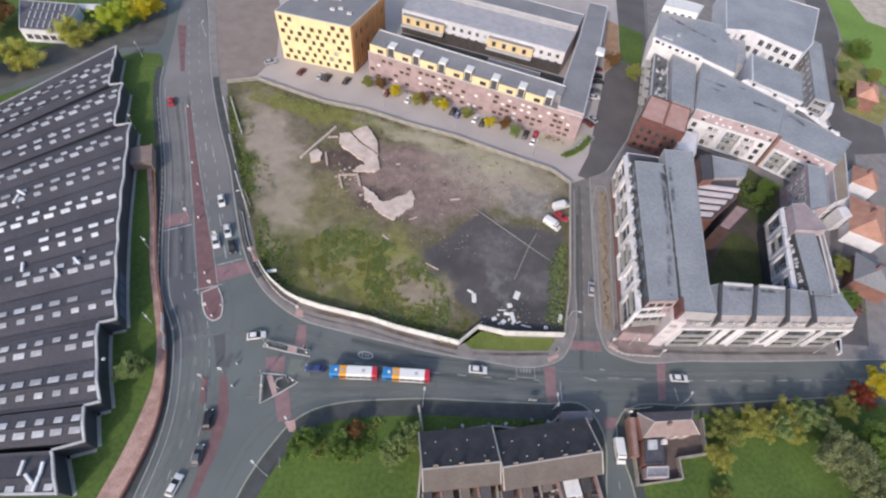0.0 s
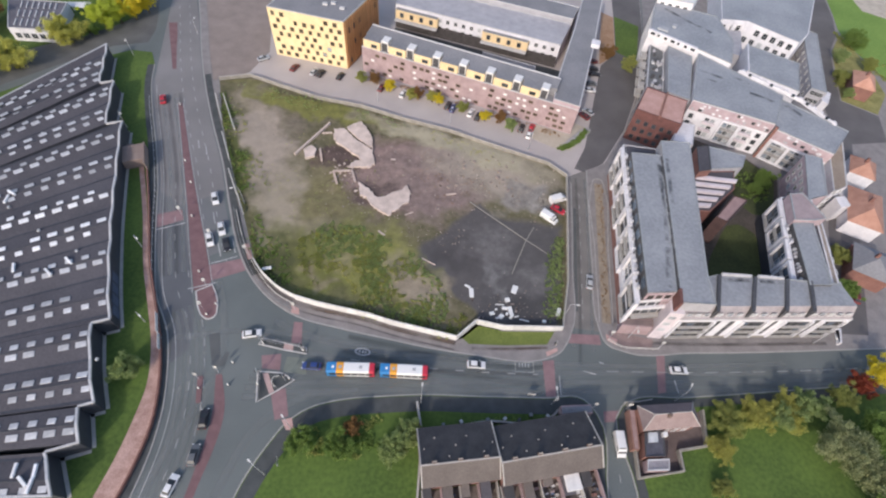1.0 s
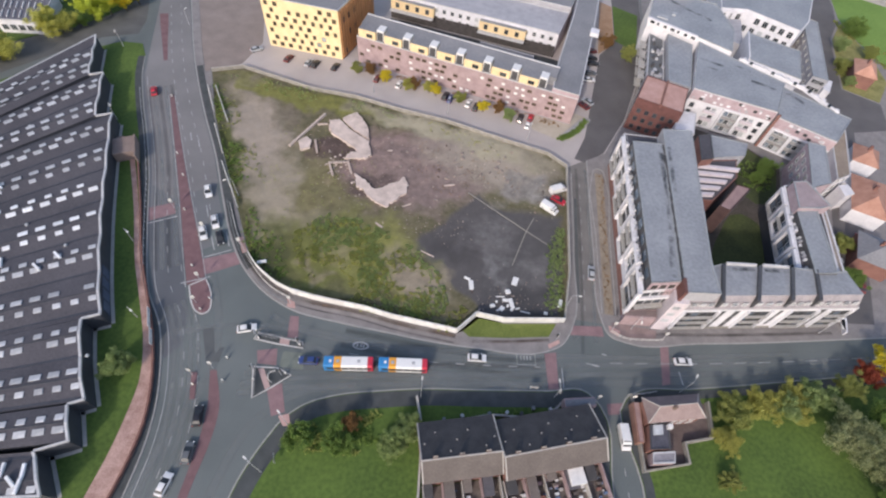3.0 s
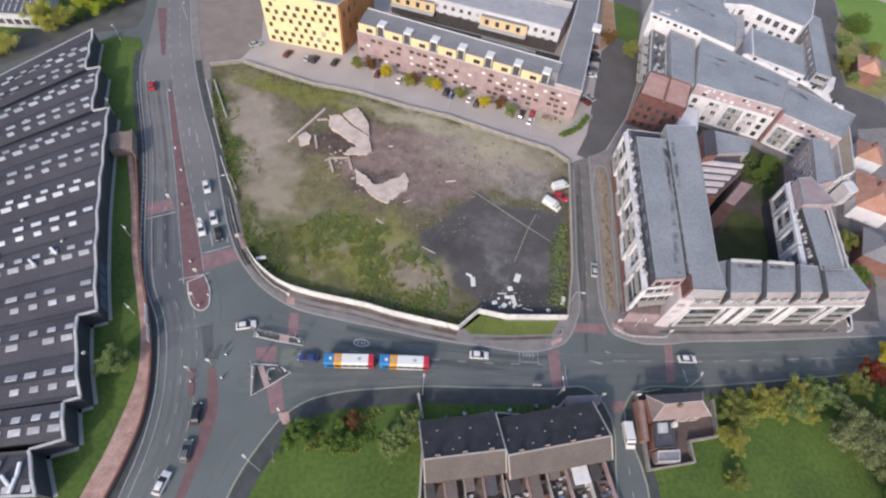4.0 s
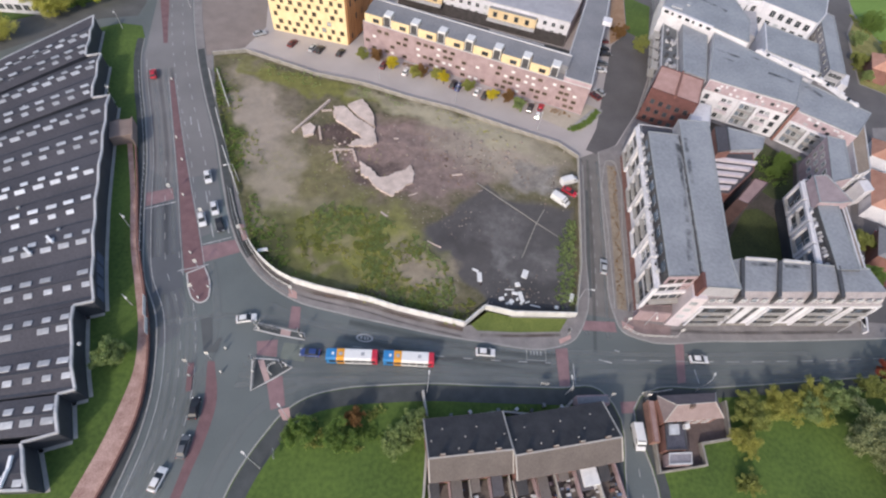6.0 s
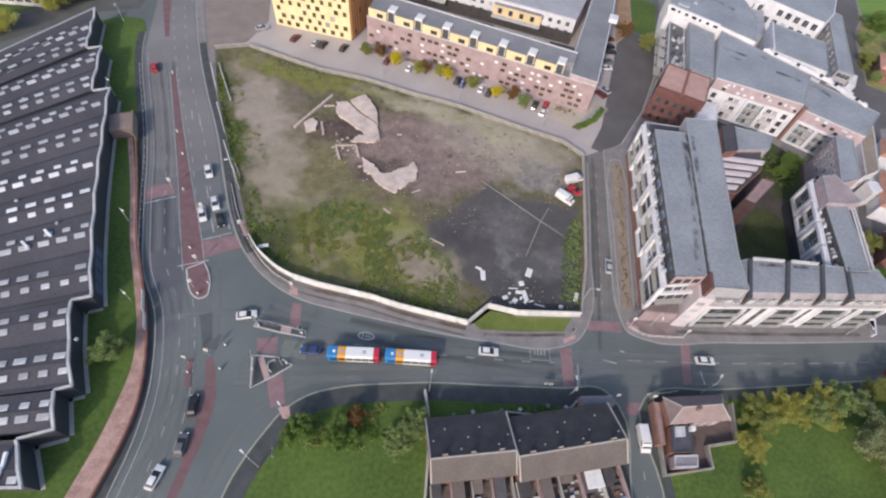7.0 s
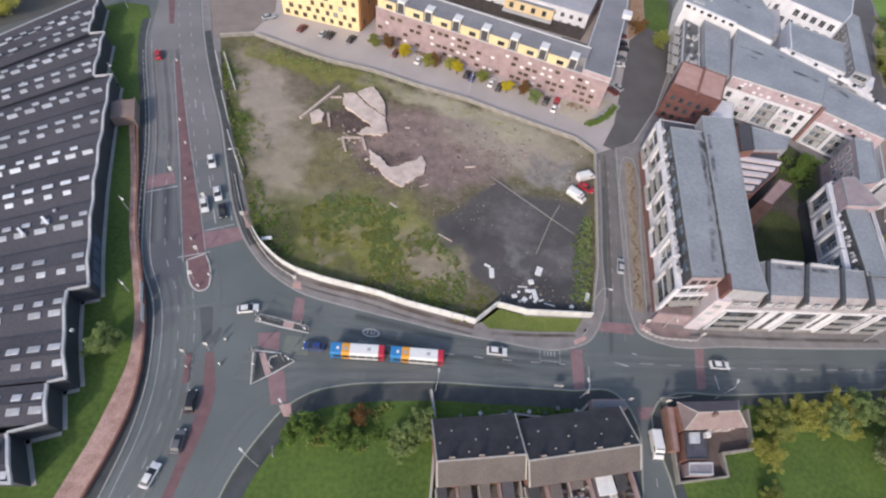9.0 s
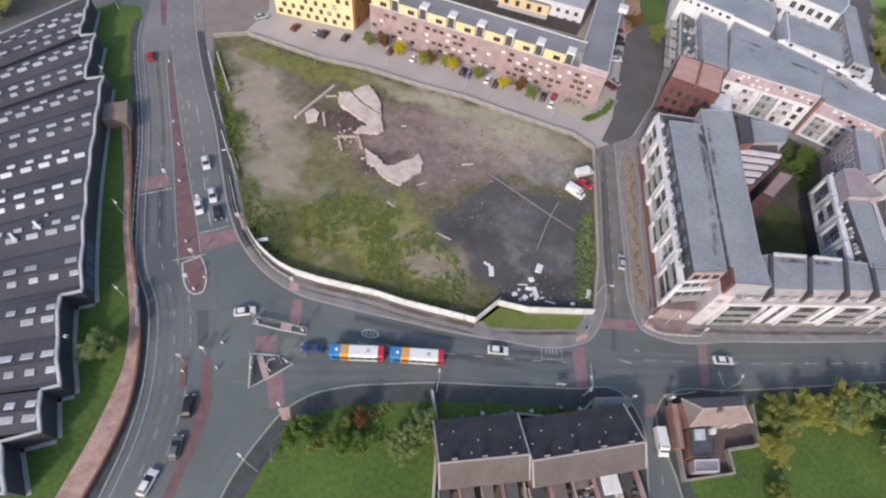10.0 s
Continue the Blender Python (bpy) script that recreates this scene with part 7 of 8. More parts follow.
ring_mark(-16.9, 42.1, 3, 1.9, 0.95, "worn white oval painted on the asphalt")
bm = bmesh.new()
for a, b, c, d in ((0, 0, 4.4, 0.15), (0, 3.1, 4.4, 3.25), (0, 0.15, 0.15, 3.1), (4.25, 0.15, 4.4, 3.1), (0.9, 1.2, 1.2, 2.2), (1.6, 1.2, 1.9, 2.2), (2.3, 1.2, 2.6, 2.2), (3.0, 1.2, 3.4, 2.2)):
    bm.faces.new([bm.verts.new((x, y, 0)) for x, y in ((a, b), (c, b), (c, d), (a, d))])
ob = tagged(part("road_box", bm, mat("worn_paint", (0.2, 0.21, 0.22), (0.4, 0.41, 0.41), 0.9, 0.8, 0.1, 6)), "worn painted box with bars on the asphalt", "road marking", "", "structure")
ob.matrix_basis = pose(18.7, 43.5, 0.044, 0, 0, 7)


def tyre_material(name, colour, strength, scale=0.16, low=0.3, floor=0.15):
    """Tyre wear that fades out to its sides, broken up along its length."""
    m = bpy.data.materials.new(name)
    m.use_nodes = True
    N, L = m.node_tree.nodes, m.node_tree.links
    uv, split, tc, nz, ramp, mul, clear, mix = [N.new("ShaderNode" + k) for k in ("UVMap", "SeparateXYZ", "TexCoord", "TexNoise", "MapRange", "Math", "BsdfTransparent", "MixShader")]
    L.new(uv.outputs[0], split.inputs[0])
    L.new(tc.outputs["Object"], nz.inputs["Vector"])
    nz.inputs["Scale"].default_value, nz.inputs["Detail"].default_value = scale, 7
    ramp.inputs[1].default_value, ramp.inputs[2].default_value, ramp.inputs[3].default_value, ramp.inputs[4].default_value = low, 0.68, floor, strength
    L.new(nz.outputs[0], ramp.inputs[0])
    mul.operation = "MULTIPLY"
    L.new(split.outputs[0], mul.inputs[0])
    L.new(ramp.outputs[0], mul.inputs[1])
    bs = N["Principled BSDF"]
    bs.inputs["Base Color"].default_value, bs.inputs["Roughness"].default_value = (*colour, 1), 0.75
    L.new(mul.outputs[0], mix.inputs[0])
    L.new(clear.outputs[0], mix.inputs[1])
    L.new(bs.outputs[0], mix.inputs[2])
    L.new(mix.outputs[0], N["Material Output"].inputs["Surface"])
    return m


WORN = tyre_material("tyre_polish", (0.24, 0.258, 0.258), 0.55)
STAINED = tyre_material("tyre_stain", (0.06, 0.066, 0.068), 0.36)
BANDS = [0]


def band(line, middle, width, material, base=0.0, label="tyre-worn streak along the asphalt", name="tyre_wear"):
    """One long soft strip of wear, three faces wide."""
    BANDS[0] += 1
    z = base + 0.0145 + 0.0006 * (BANDS[0] % 22)
    bm = bmesh.new()
    uv = bm.loops.layers.uv.new("UVMap")
    cols = [offset(line, middle + width * k) for k in (-0.5, -0.17, 0.17, 0.5)]
    rows = [[bm.verts.new((*c[i], z)) for c in cols] for i in range(len(line))]
    for r0, r1 in zip(rows, rows[1:]):
        for k in range(3):
            f = bm.faces.new((r0[k], r0[k + 1], r1[k + 1], r1[k]))
            for lp, side in zip(f.loops, (k, k + 1, k + 1, k)):
                lp[uv].uv = ((0.0, 1.0, 1.0, 0.0)[side], 0.0)
    bmesh.ops.recalc_face_normals(bm, faces=bm.faces)
    structure(name, bm, material, label, "road")


for middle, width in ((2.6, 1.6), (4.2, 1.5), (5.9, 1.6), (7.5, 1.4)):
    band(KERB_WEST[38:], middle, width, WORN)
for middle, width in ((1.7, 1.5), (4.9, 1.6), (8.4, 1.5)):
    band(KERB_WEST[8:34], middle, width, STAINED)
for middle, width in ((3.3, 1.7), (6.6, 1.7)):
    band(KERB_WEST[8:34], middle, width, WORN)
for middle, width in ((-1.6, 1.8), (-5.2, 1.6)):
    band(KERB_SITE[56:78], middle, width, STAINED)
for middle, width in ((-3.4, 2.2), (-7.6, 2.4)):
    band(KERB_SITE[48:78], middle, width, WORN)
for dy in (-1.2, 0.9, 3.2):
    band(smooth([(-40, 28.6 + dy), (-30, 31.4 + dy), (-18, 33.9 + dy), (0, 37.2 + dy), (14, 39.4 + dy), (26, 41.4 + dy), (40, 43.8 + dy), (60, 47.2 + dy), (84, 51.8 + dy), (108, 57 + dy), (150, 65.6 + dy)]), 0.0, 1.8, WORN)
band(smooth([(-62, 37), (-46, 42.2), (-34, 43.4), (-20, 42.6), (-4, 43.6), (14, 45.2), (26, 46.9), (44, 49.4), (84, 57)]), 0.0, 1.6, WORN)
band(smooth([(-33, 36.6), (-24, 37.4), (-8, 39.4), (10, 41.9), (24, 43.6)]), 0.0, 1.2, STAINED)
band(smooth([(-52, 6), (-50, 18), (-47, 30), (-49, 40), (-56, 54)]), 0.0, 2.4, WORN)
band(smooth([(-38.5, -8), (-37.6, 10), (-34.6, 22), (-28, 29), (-16, 33)]), 0.0, 2.2, WORN)
for x in (31.6, 36.4):
    band([(x + 0.6, 52), (x + 0.4, 70), (x, 90), (x - 0.6, 108)], 0.0, 1.3, WORN)
band([(33.9, 48), (33.9, 70), (33.5, 90), (33.0, 108)], 0.0, 1.2, STAINED)
LITTER = tyre_material("leaf_litter", (0.13, 0.095, 0.075), 0.85)
DIRT = tyre_material("footway_dirt", (0.07, 0.06, 0.055), 0.6)
foot = smooth(SITE_SOUTH[:5], 4)
band(foot, -0.9, 1.5, LITTER, UP + 0.01, "brown leaf litter at the foot of the hoarding", "leaf_litter")
band(foot, -2.6, 0.6, DIRT, UP + 0.01, "dark dirty joint along the footway", "footway_joint")
band(SITE_BEND, -0.9, 1.4, LITTER, UP + 0.03, "brown leaf litter at the foot of the hoarding", "leaf_litter")
band(smooth([(8.0, 47.4), (16.0, 48.7), (26.0, 50.8)], 4), 0.0, 1.0, LITTER, UP + 0.01, "brown leaf litter beside the verge", "leaf_litter")
band(smooth([(44.0, 55.6), (62.0, 58.2), (96.0, 64.6)], 4), 0.0, 1.2, DIRT, UP + 0.01, "dark dirty joint along the footway", "footway_joint")
# layer darkened to hold the shade of the trees over the lane
structure("north_lane", prism([(-118.0, 141.0), (-128.0, 136.4), (-150.5, 108.6), (-200.0, 55.0), (-212.0, 62.0), (-164.0, 115.0), (-153.0, 129.0), (-143.0, 138.0), (-133.4, 148.6), (-129.6, 157.0), (-127.0, 168.0), (-122.5, 158.0), (-119.0, 149.0)], -0.05, 0.0105), mat("lane_shaded", (0.075, 0.077, 0.078), (0.125, 0.126, 0.126), 0.2, 0.85, 0.1, 30), "asphalt lane behind the warehouse with tree shade in its tone", "road")
# paler road layer: grazing sky reflection put into the asphalt colour
structure("old_road", prism(offset(smooth([(-150, 262), (-131, 205), (-107.8, 158.8), (-99.0, 139.8), (-91.9, 125.8), (-82.1, 108.6), (-71.5, 91.5), (-63.3, 76.4), (-56.2, 64.6)], 4), -0.2) + [(-66.5, 56.2), (-80.0, 65.6), (-84.0, 78.6), (-92.4, 94.6), (-100.0, 108.1), (-106.6, 121.0), (-109.0, 134.0), (-116.5, 154.0), (-120.5, 168.0), (-139.0, 215.0), (-155.0, 262.0)], -0.05, 0.012), ASPHALT_SHEEN, "long road asphalt made paler for the sky's sheen", "road")


ROOF_STAIN = tyre_material("roof_stain", (0.07, 0.078, 0.088), 0.85, 0.3, 0.42, 0.0)
for line, wide, z in (([(71.0, 153.8), (74.0, 152.8), (78.2, 151.0)], 1.6, 12.68), ([(72.4, 149.6), (76.0, 148.4)], 1.0, 12.68), ([(81.6, 152.8), (84.0, 151.8), (87.0, 150.2)], 1.3, 12.68), ([(86.0, 145.2), (89.0, 144.2), (93.2, 142.0)], 1.8, 12.68), ([(97.2, 143.0), (99.4, 141.4), (102.0, 138.4)], 1.8, 11.68),
                      ([(51.0, 104.6), (51.0, 99.0), (50.7, 93.0)], 1.9, 16.07), ([(50.7, 93.0), (50.5, 84.0), (50.2, 76.0)], 1.1, 16.07), ([(50.2, 74.0), (49.6, 67.0), (49.2, 62.6)], 1.8, 16.07), ([(53.0, 104.0), (52.8, 96.0), (52.6, 88.0)], 1.3, 16.57), ([(62.6, 188.0), (70.0, 182.0), (78.0, 176.0)], 2.0, 13.68), ([(64.4, 69.6), (67.6, 70.2), (70.8, 70.6)], 1.4, 12.92), ([(73.0, 70.8), (76.0, 71.2), (78.8, 71.6)], 1.3, 12.92)):
    band(smooth(line, 3), 0.0, wide, ROOF_STAIN, z + UP, "dark damp stain on a metal roof", "roof_stain")
# dark trench repairs and tyre-worn bands on the asphalt
PATCH = mat("asphalt_patch", (0.075, 0.082, 0.084), (0.11, 0.118, 0.12), 0.3, 0.85, 0.2, 20)
for pts in ([(-64.5, 43.5), (-62.5, 44.2), (-58.5, 33.0), (-60.0, 32.5)], [(-52.6, 40.0), (-50.4, 41.0), (-47.0, 33.4), (-48.8, 32.8)], [(32.6, 62), (33.4, 62), (33.0, 96), (32.2, 96)], [(-48.0, 33.0), (-46.2, 33.4), (-46.4, 36.8), (-47.2, 36.4)]):
    BANDS[0] += 1
    structure("asphalt_patch", prism(pts, -0.05, 0.0285 + 0.0007 * (BANDS[0] % 6)), PATCH, "darker patch of newer asphalt", "road")


# ---- vehicles ----
TYRE = mat("tyre_rubber", (0.015, 0.015, 0.016), (0.03, 0.03, 0.03), 3.0, 0.9, 0.1, 5)
RIM = mat("wheel_rim", (0.4, 0.4, 0.42), (0.55, 0.55, 0.56), 3.0, 0.35, 0.0, 5, metal=0.8)
LAMP_WHITE = mat("headlight_glass", (0.7, 0.72, 0.74), (0.85, 0.86, 0.87), 3.0, 0.15, 0.0, 4)
LAMP_RED = mat("tail_light_glass", (0.35, 0.02, 0.02), (0.5, 0.04, 0.03), 3.0, 0.2, 0.0, 4)
CAR_GLASS = mat("car_glass", (0.015, 0.018, 0.022), (0.035, 0.04, 0.045), 1.0, 0.45, 0.0, 4)


def paint(name, c):
    m = mat(name, tuple(v * 0.9 for v in c), c, 1.0, 0.45, 0.0, 5)
    m.node_tree.nodes["Principled BSDF"].inputs["Coat Weight"].default_value = 0.2
    return m


CAR_PAINT = {"white": paint("paint_white", (0.75, 0.75, 0.75)), "silver": paint("paint_silver", (0.42, 0.44, 0.46)), "black": paint("paint_black", (0.02, 0.02, 0.025)),
             "red": paint("paint_red", (0.5, 0.02, 0.04)), "blue": paint("paint_blue", (0.03, 0.06, 0.2)), "maroon": paint("paint_maroon", (0.16, 0.03, 0.03)), "grey": paint("paint_grey", (0.12, 0.13, 0.14))}
WHEEL_MESH = {}


def loft(sections, bm=None):
    """A skin over cross-sections of as many points, closed at both ends."""
    bm = bm or bmesh.new()
    rows = [[bm.verts.new(p) for p in s] for s in sections]
    n = len(rows[0])
    for r, s in zip(rows, rows[1:]):
        for k in range(n):
            bm.faces.new((r[k], s[k], s[(k + 1) % n], r[(k + 1) % n]))
    bm.faces.new(rows[0][::-1])
    bm.faces.new(rows[-1])
    return bm


def wheel(parent, x, y, r=0.32, w=0.22):
    if r not in WHEEL_MESH:
        bm = bmesh.new()
        bmesh.ops.create_cone(bm, cap_ends=True, segments=16, radius1=r, radius2=r, depth=w, matrix=Matrix.Rotation(radians(90), 4, "X"))
        bm2 = bmesh.new()
        bmesh.ops.create_cone(bm2, cap_ends=True, segments=12, radius1=r * 0.6, radius2=r * 0.6, depth=w + 0.03, matrix=Matrix.Rotation(radians(90), 4, "X"))
        WHEEL_MESH[r] = mesh_of("tyre", bm, TYRE), mesh_of("rim", bm2, RIM)
    t, rm = new("wheel", WHEEL_MESH[r][0]), new("rim", WHEEL_MESH[r][1])
    t.parent, rm.parent = parent, t
    t.matrix_basis = Matrix.Translation((x, y, r))


def ring_section(x, half, z0, z1, tuck=0.08):
    return [(x, -half + tuck, z0), (x, -half, z0 + (z1 - z0) * 0.45), (x, -half + tuck * 0.6, z1 - 0.06), (x, -half + tuck * 1.8, z1), (x, half - tuck * 1.8, z1), (x, half - tuck * 0.6, z1 - 0.06), (x, half, z0 + (z1 - z0) * 0.45), (x, half - tuck, z0)]


def car(colour, label, x, y, turn, van=False, group="cars on the road", z=0.02):
    """A car that looks along +x."""
    ob = thing("van" if van else "car", label, "van" if van else "car", group, pose(x, y, z, 0, 0, turn))
    P = CAR_PAINT[colour]
    L, half = (5.2, 0.98) if van else (4.25, 0.88)
    s = L / 4.25
    if van:
        body = [(-2.55, 0.35, 1.1), (-2.5, 0.3, 2.25), (1.0, 0.28, 2.3), (1.55, 0.28, 1.95), (1.95, 0.28, 1.25), (2.5, 0.3, 1.05), (2.6, 0.36, 0.8)]
    else:
        body = [(-2.12, 0.4, 0.78), (-2.0, 0.3, 0.95), (-1.2, 0.26, 0.99), (0.75, 0.26, 0.98), (1.6, 0.28, 0.86), (2.05, 0.32, 0.74), (2.14, 0.4, 0.6)]
    bm = loft([ring_section(a, half * (0.93 if i in (0, len(body) - 1) else 1.0), lo, hi) for i, (a, lo, hi) in enumerate(body)])
    bdy = part("body", bm, P, ob)
    if van:
        wind = loft([[(1.06, -0.78, 2.22), (1.06, 0.78, 2.22), (1.1, 0.78, 2.3), (1.1, -0.78, 2.3)], [(1.95, -0.84, 1.32), (1.95, 0.84, 1.32), (2.0, 0.84, 1.38), (2.0, -0.84, 1.38)]])
        part("windscreen", wind, CAR_GLASS, ob)
        for sd in (-1, 1):
            part("side_window", box(0.6, sd * 0.93 - 0.03, 1.4, 1.5, sd * 0.93 + 0.03, 1.95), CAR_GLASS, ob)
        part("roof_rail", box(-2.2, -0.03, 2.26, 0.8, 0.03, 2.33), P, ob)
    else:
        cab = loft([[(-1.75, -0.76, 0.94), (-1.75, 0.76, 0.94), (-1.7, 0.7, 1.0), (-1.7, -0.7, 1.0)], [(-1.25, -0.72, 0.95), (-1.25, 0.72, 0.95), (-1.15, 0.58, 1.4), (-1.15, -0.58, 1.4)], [(0.25, -0.74, 0.95), (0.25, 0.74, 0.95), (0.05, 0.6, 1.43), (0.05, -0.6, 1.43)], [(1.1, -0.76, 0.92), (1.1, 0.76, 0.92), (1.02, 0.7, 0.97), (1.02, -0.7, 0.97)]])
        part("glasshouse", cab, CAR_GLASS, ob)
        roof = loft([[(-1.3, -0.57, 1.36), (-1.3, 0.57, 1.36), (-1.25, 0.52, 1.44), (-1.25, -0.52, 1.44)], [(-0.6, -0.6, 1.4), (-0.6, 0.6, 1.4), (-0.6, 0.54, 1.48), (-0.6, -0.54, 1.48)], [(0.16, -0.6, 1.38), (0.16, 0.6, 1.38), (0.1, 0.54, 1.46), (0.1, -0.54, 1.46)]])
        part("roof", roof, P, ob)
    for sd in (-1, 1):
        fx = 2.5 if van else 2.06
        part("headlight", bevelled(box(fx - 0.12, sd * half * 0.72 - 0.16, 0.62, fx + 0.06, sd * half * 0.72 + 0.16, 0.78), 0.02), LAMP_WHITE, ob)
        part("tail_light", bevelled(box(-(2.58 if van else 2.14), sd * half * 0.78 - 0.1, 0.68, -(2.4 if van else 1.98), sd * half * 0.78 + 0.1, 0.88), 0.02), LAMP_RED, ob)
        part("wing_mirror", bevelled(box(0.85 * s, sd * (half + 0.08) - 0.08, 0.98, 1.0 * s, sd * (half + 0.08) + 0.08, 1.12), 0.02), P, ob)
        for wx in (-1.3 * s, 1.32 * s):
            wheel(ob, wx, sd * (half - 0.1))
    return ob


def bus(x, y, turn, label):
    """A single-deck bus that looks along +x."""
    ob = thing("bus", label, "bus", "buses in the queue", pose(x, y, 0.02, 0, 0, turn))
    L, half, top = 10.6, 1.27, 3.05
    bands = [(-L / 2, -4.1, paint("bus_red", (0.55, 0.03, 0.06))), (-4.1, 1.5, paint("bus_white", (0.78, 0.78, 0.77))), (1.5, 3.1, paint("bus_orange", (0.8, 0.36, 0.04))), (3.1, L / 2, paint("bus_blue", (0.03, 0.22, 0.5)))]
    for k, (a, b, m) in enumerate(bands):
        def sec(xx, inset=0.0):
            h, t = half - inset, top - inset
            return [(xx, -h, 0.35), (xx, -h, 2.6), (xx, -h + 0.12, t - 0.12), (xx, -h + 0.36, t), (xx, h - 0.36, t), (xx, h - 0.12, t - 0.12), (xx, h, 2.6), (xx, h, 0.35)]
        cuts = [sec(a, 0.12 if k == 0 else 0), sec(a + 0.2), sec(b - 0.2), sec(b, 0.12 if k == 3 else 0)]
        part("body_section", loft(cuts), m, ob)
    for sd in (-1, 1):
        for i in range(6):
            part("side_window", box(-4.85 + i * 1.6, sd * (half + 0.005) - 0.02, 1.35, -3.4 + i * 1.6, sd * (half + 0.005) + 0.02, 2.45), CAR_GLASS, ob)
        part("skirt", box(-5.0, sd * (half + 0.004) - 0.02, 0.32, 5.0, sd * (half + 0.004) + 0.02, 0.6), FRAME_DARK, ob)
        for wx in (-2.9, 3.0):
            wheel(ob, wx, sd * (half - 0.16), 0.48, 0.3)
        part("headlight", bevelled(box(L / 2 - 0.1, sd * 0.9 - 0.18, 0.7, L / 2 + 0.04, sd * 0.9 + 0.18, 0.95), 0.03), LAMP_WHITE, ob)
        part("tail_light", bevelled(box(-L / 2 - 0.04, sd * 1.0 - 0.1, 0.9, -L / 2 + 0.1, sd * 1.0 + 0.1, 1.4), 0.03), LAMP_RED, ob)
        part("mirror_arm", bevelled(box(L / 2 - 0.1, sd * 1.45 - 0.1, 2.0, L / 2 + 0.15, sd * 1.45 + 0.1, 2.4), 0.03), FRAME_DARK, ob)
    part("windscreen", box(L / 2 - 0.06, -1.05, 1.1, L / 2 + 0.03, 1.05, 2.5), CAR_GLASS, ob)
    part("rear_window", box(-L / 2 - 0.03, -0.95, 1.5, -L / 2 + 0.06, 0.95, 2.4), CAR_GLASS, ob)
    part("destination_blind", box(L / 2 - 0.06, -0.8, 2.56, L / 2 + 0.02, 0.8, 2.8), FRAME_DARK, ob)
    for a in (-2.6, 1.9):
        part("roof_hatch", bevelled(box(a, -0.35, top - 0.02, a + 0.7, 0.35, top + 0.05), 0.02), SOFFIT, ob)
    part("roof_pod", bevelled(box(3.6, -0.3, top - 0.03, 4.1, 0.3, top + 0.06), 0.02), LAMP_WHITE, ob)


bus(-18.2, 37.0, 188.5, "single-deck bus with a white roof and blue, orange and red ends")
bus(-6.5, 38.6, 187.2, "single-deck bus with a white roof waiting behind another")

ROADCARS = [("white", "white hatchback waiting in the traffic queue", -67.1, 78.3, -60), ("white", "white car in the queue beside the red strip", -61.4, 68.9, -60), ("white", "white car waiting at the stop line", -62.9, 65.0, -60),
            ("black", "black car waiting at the stop line", -58.2, 64.3, -60), ("black", "black car in the lane beside the red strip", -45.6, 21.6, 104), ("grey", "dark grey car in the lane by the long curve", -44.6, 14.6, 98),
            ("white", "white car on the long curving road", -46.6, 8.6, 84), ("white", "white car passing the junction island", -42.9, 41.7, 20), ("white", "white car on the main road by the flats", 57.0, 50.4, 8),
            ("red", "red car driving away on the long road", -99.0, 113.5, 119), ("white", "white car crossing on the main road", 9.5, 43.4, 6), ("blue", "dark blue car waiting before the buses", -27.2, 36.6, 186)]
for colour, label, x, y, turn in ROADCARS:
    car(colour, label, x, y, turn)
car("white", "white panel van in the south street", 41.9, 31.0, -82, True)
car("white", "white panel van parked by the site fence", 27.4, 97.4, 30, True, "vehicles on the site", UP + 0.2)
car("red", "red car parked on the cleared site", 27.6, 93.6, -25, False, "vehicles on the site", UP + 0.2)
car("white", "white panel van parked on old asphalt", 25.0, 90.0, -32, True, "vehicles on the site", UP + 0.2)
for colour, x, y, turn in (("maroon", -64.5, 138.8, 75), ("silver", -57.4, 138.2, 78), ("black", -55.0, 137.9, 78), ("black", -48.2, 138.0, 78), ("maroon", -33.2, 135.2, 78), ("white", -25.5, 133.8, 77), ("silver", -76.4, 141.2, 40), ("black", -9.8, 131.4, 77),
                           ("blue", -8.0, 130.4, 77), ("white", -1.9, 129.6, 77), ("black", 0.6, 128.2, 77), ("black", 15.2, 126.0, 77), ("white", 17.8, 123.6, 77), ("red", 18.4, 126.6, 77)):
    car(colour, colour + " car parked in a bay before the brick row", x, y, turn, False, "cars in the car park", 0.04)
for colour, x, y, turn in (("maroon", 39.4, 168.5, 10), ("black", 39.4, 164.0, 8), ("black", 39.9, 160.8, 8), ("grey", 38.6, 155.0, 8), ("white", 38.0, 151.2, 8), ("silver", 37.2, 139.2, 140), ("maroon", 35.8, 136.8, 140)):
    car(colour, colour + " car parked beside the long east wing", x, y, turn, False, "cars in the lane", 0.04)
for colour, x, y, turn in (("red", 112.6, 96.0, 70), ("maroon", 108.0, 80.0, 75), ("silver", 36.3, 71.0, 88)):
    car(colour, colour + " car parked at the edge of the lane", x, y, turn, False, "cars in the lane", UP + 0.04 if x > 100 else 0.02)


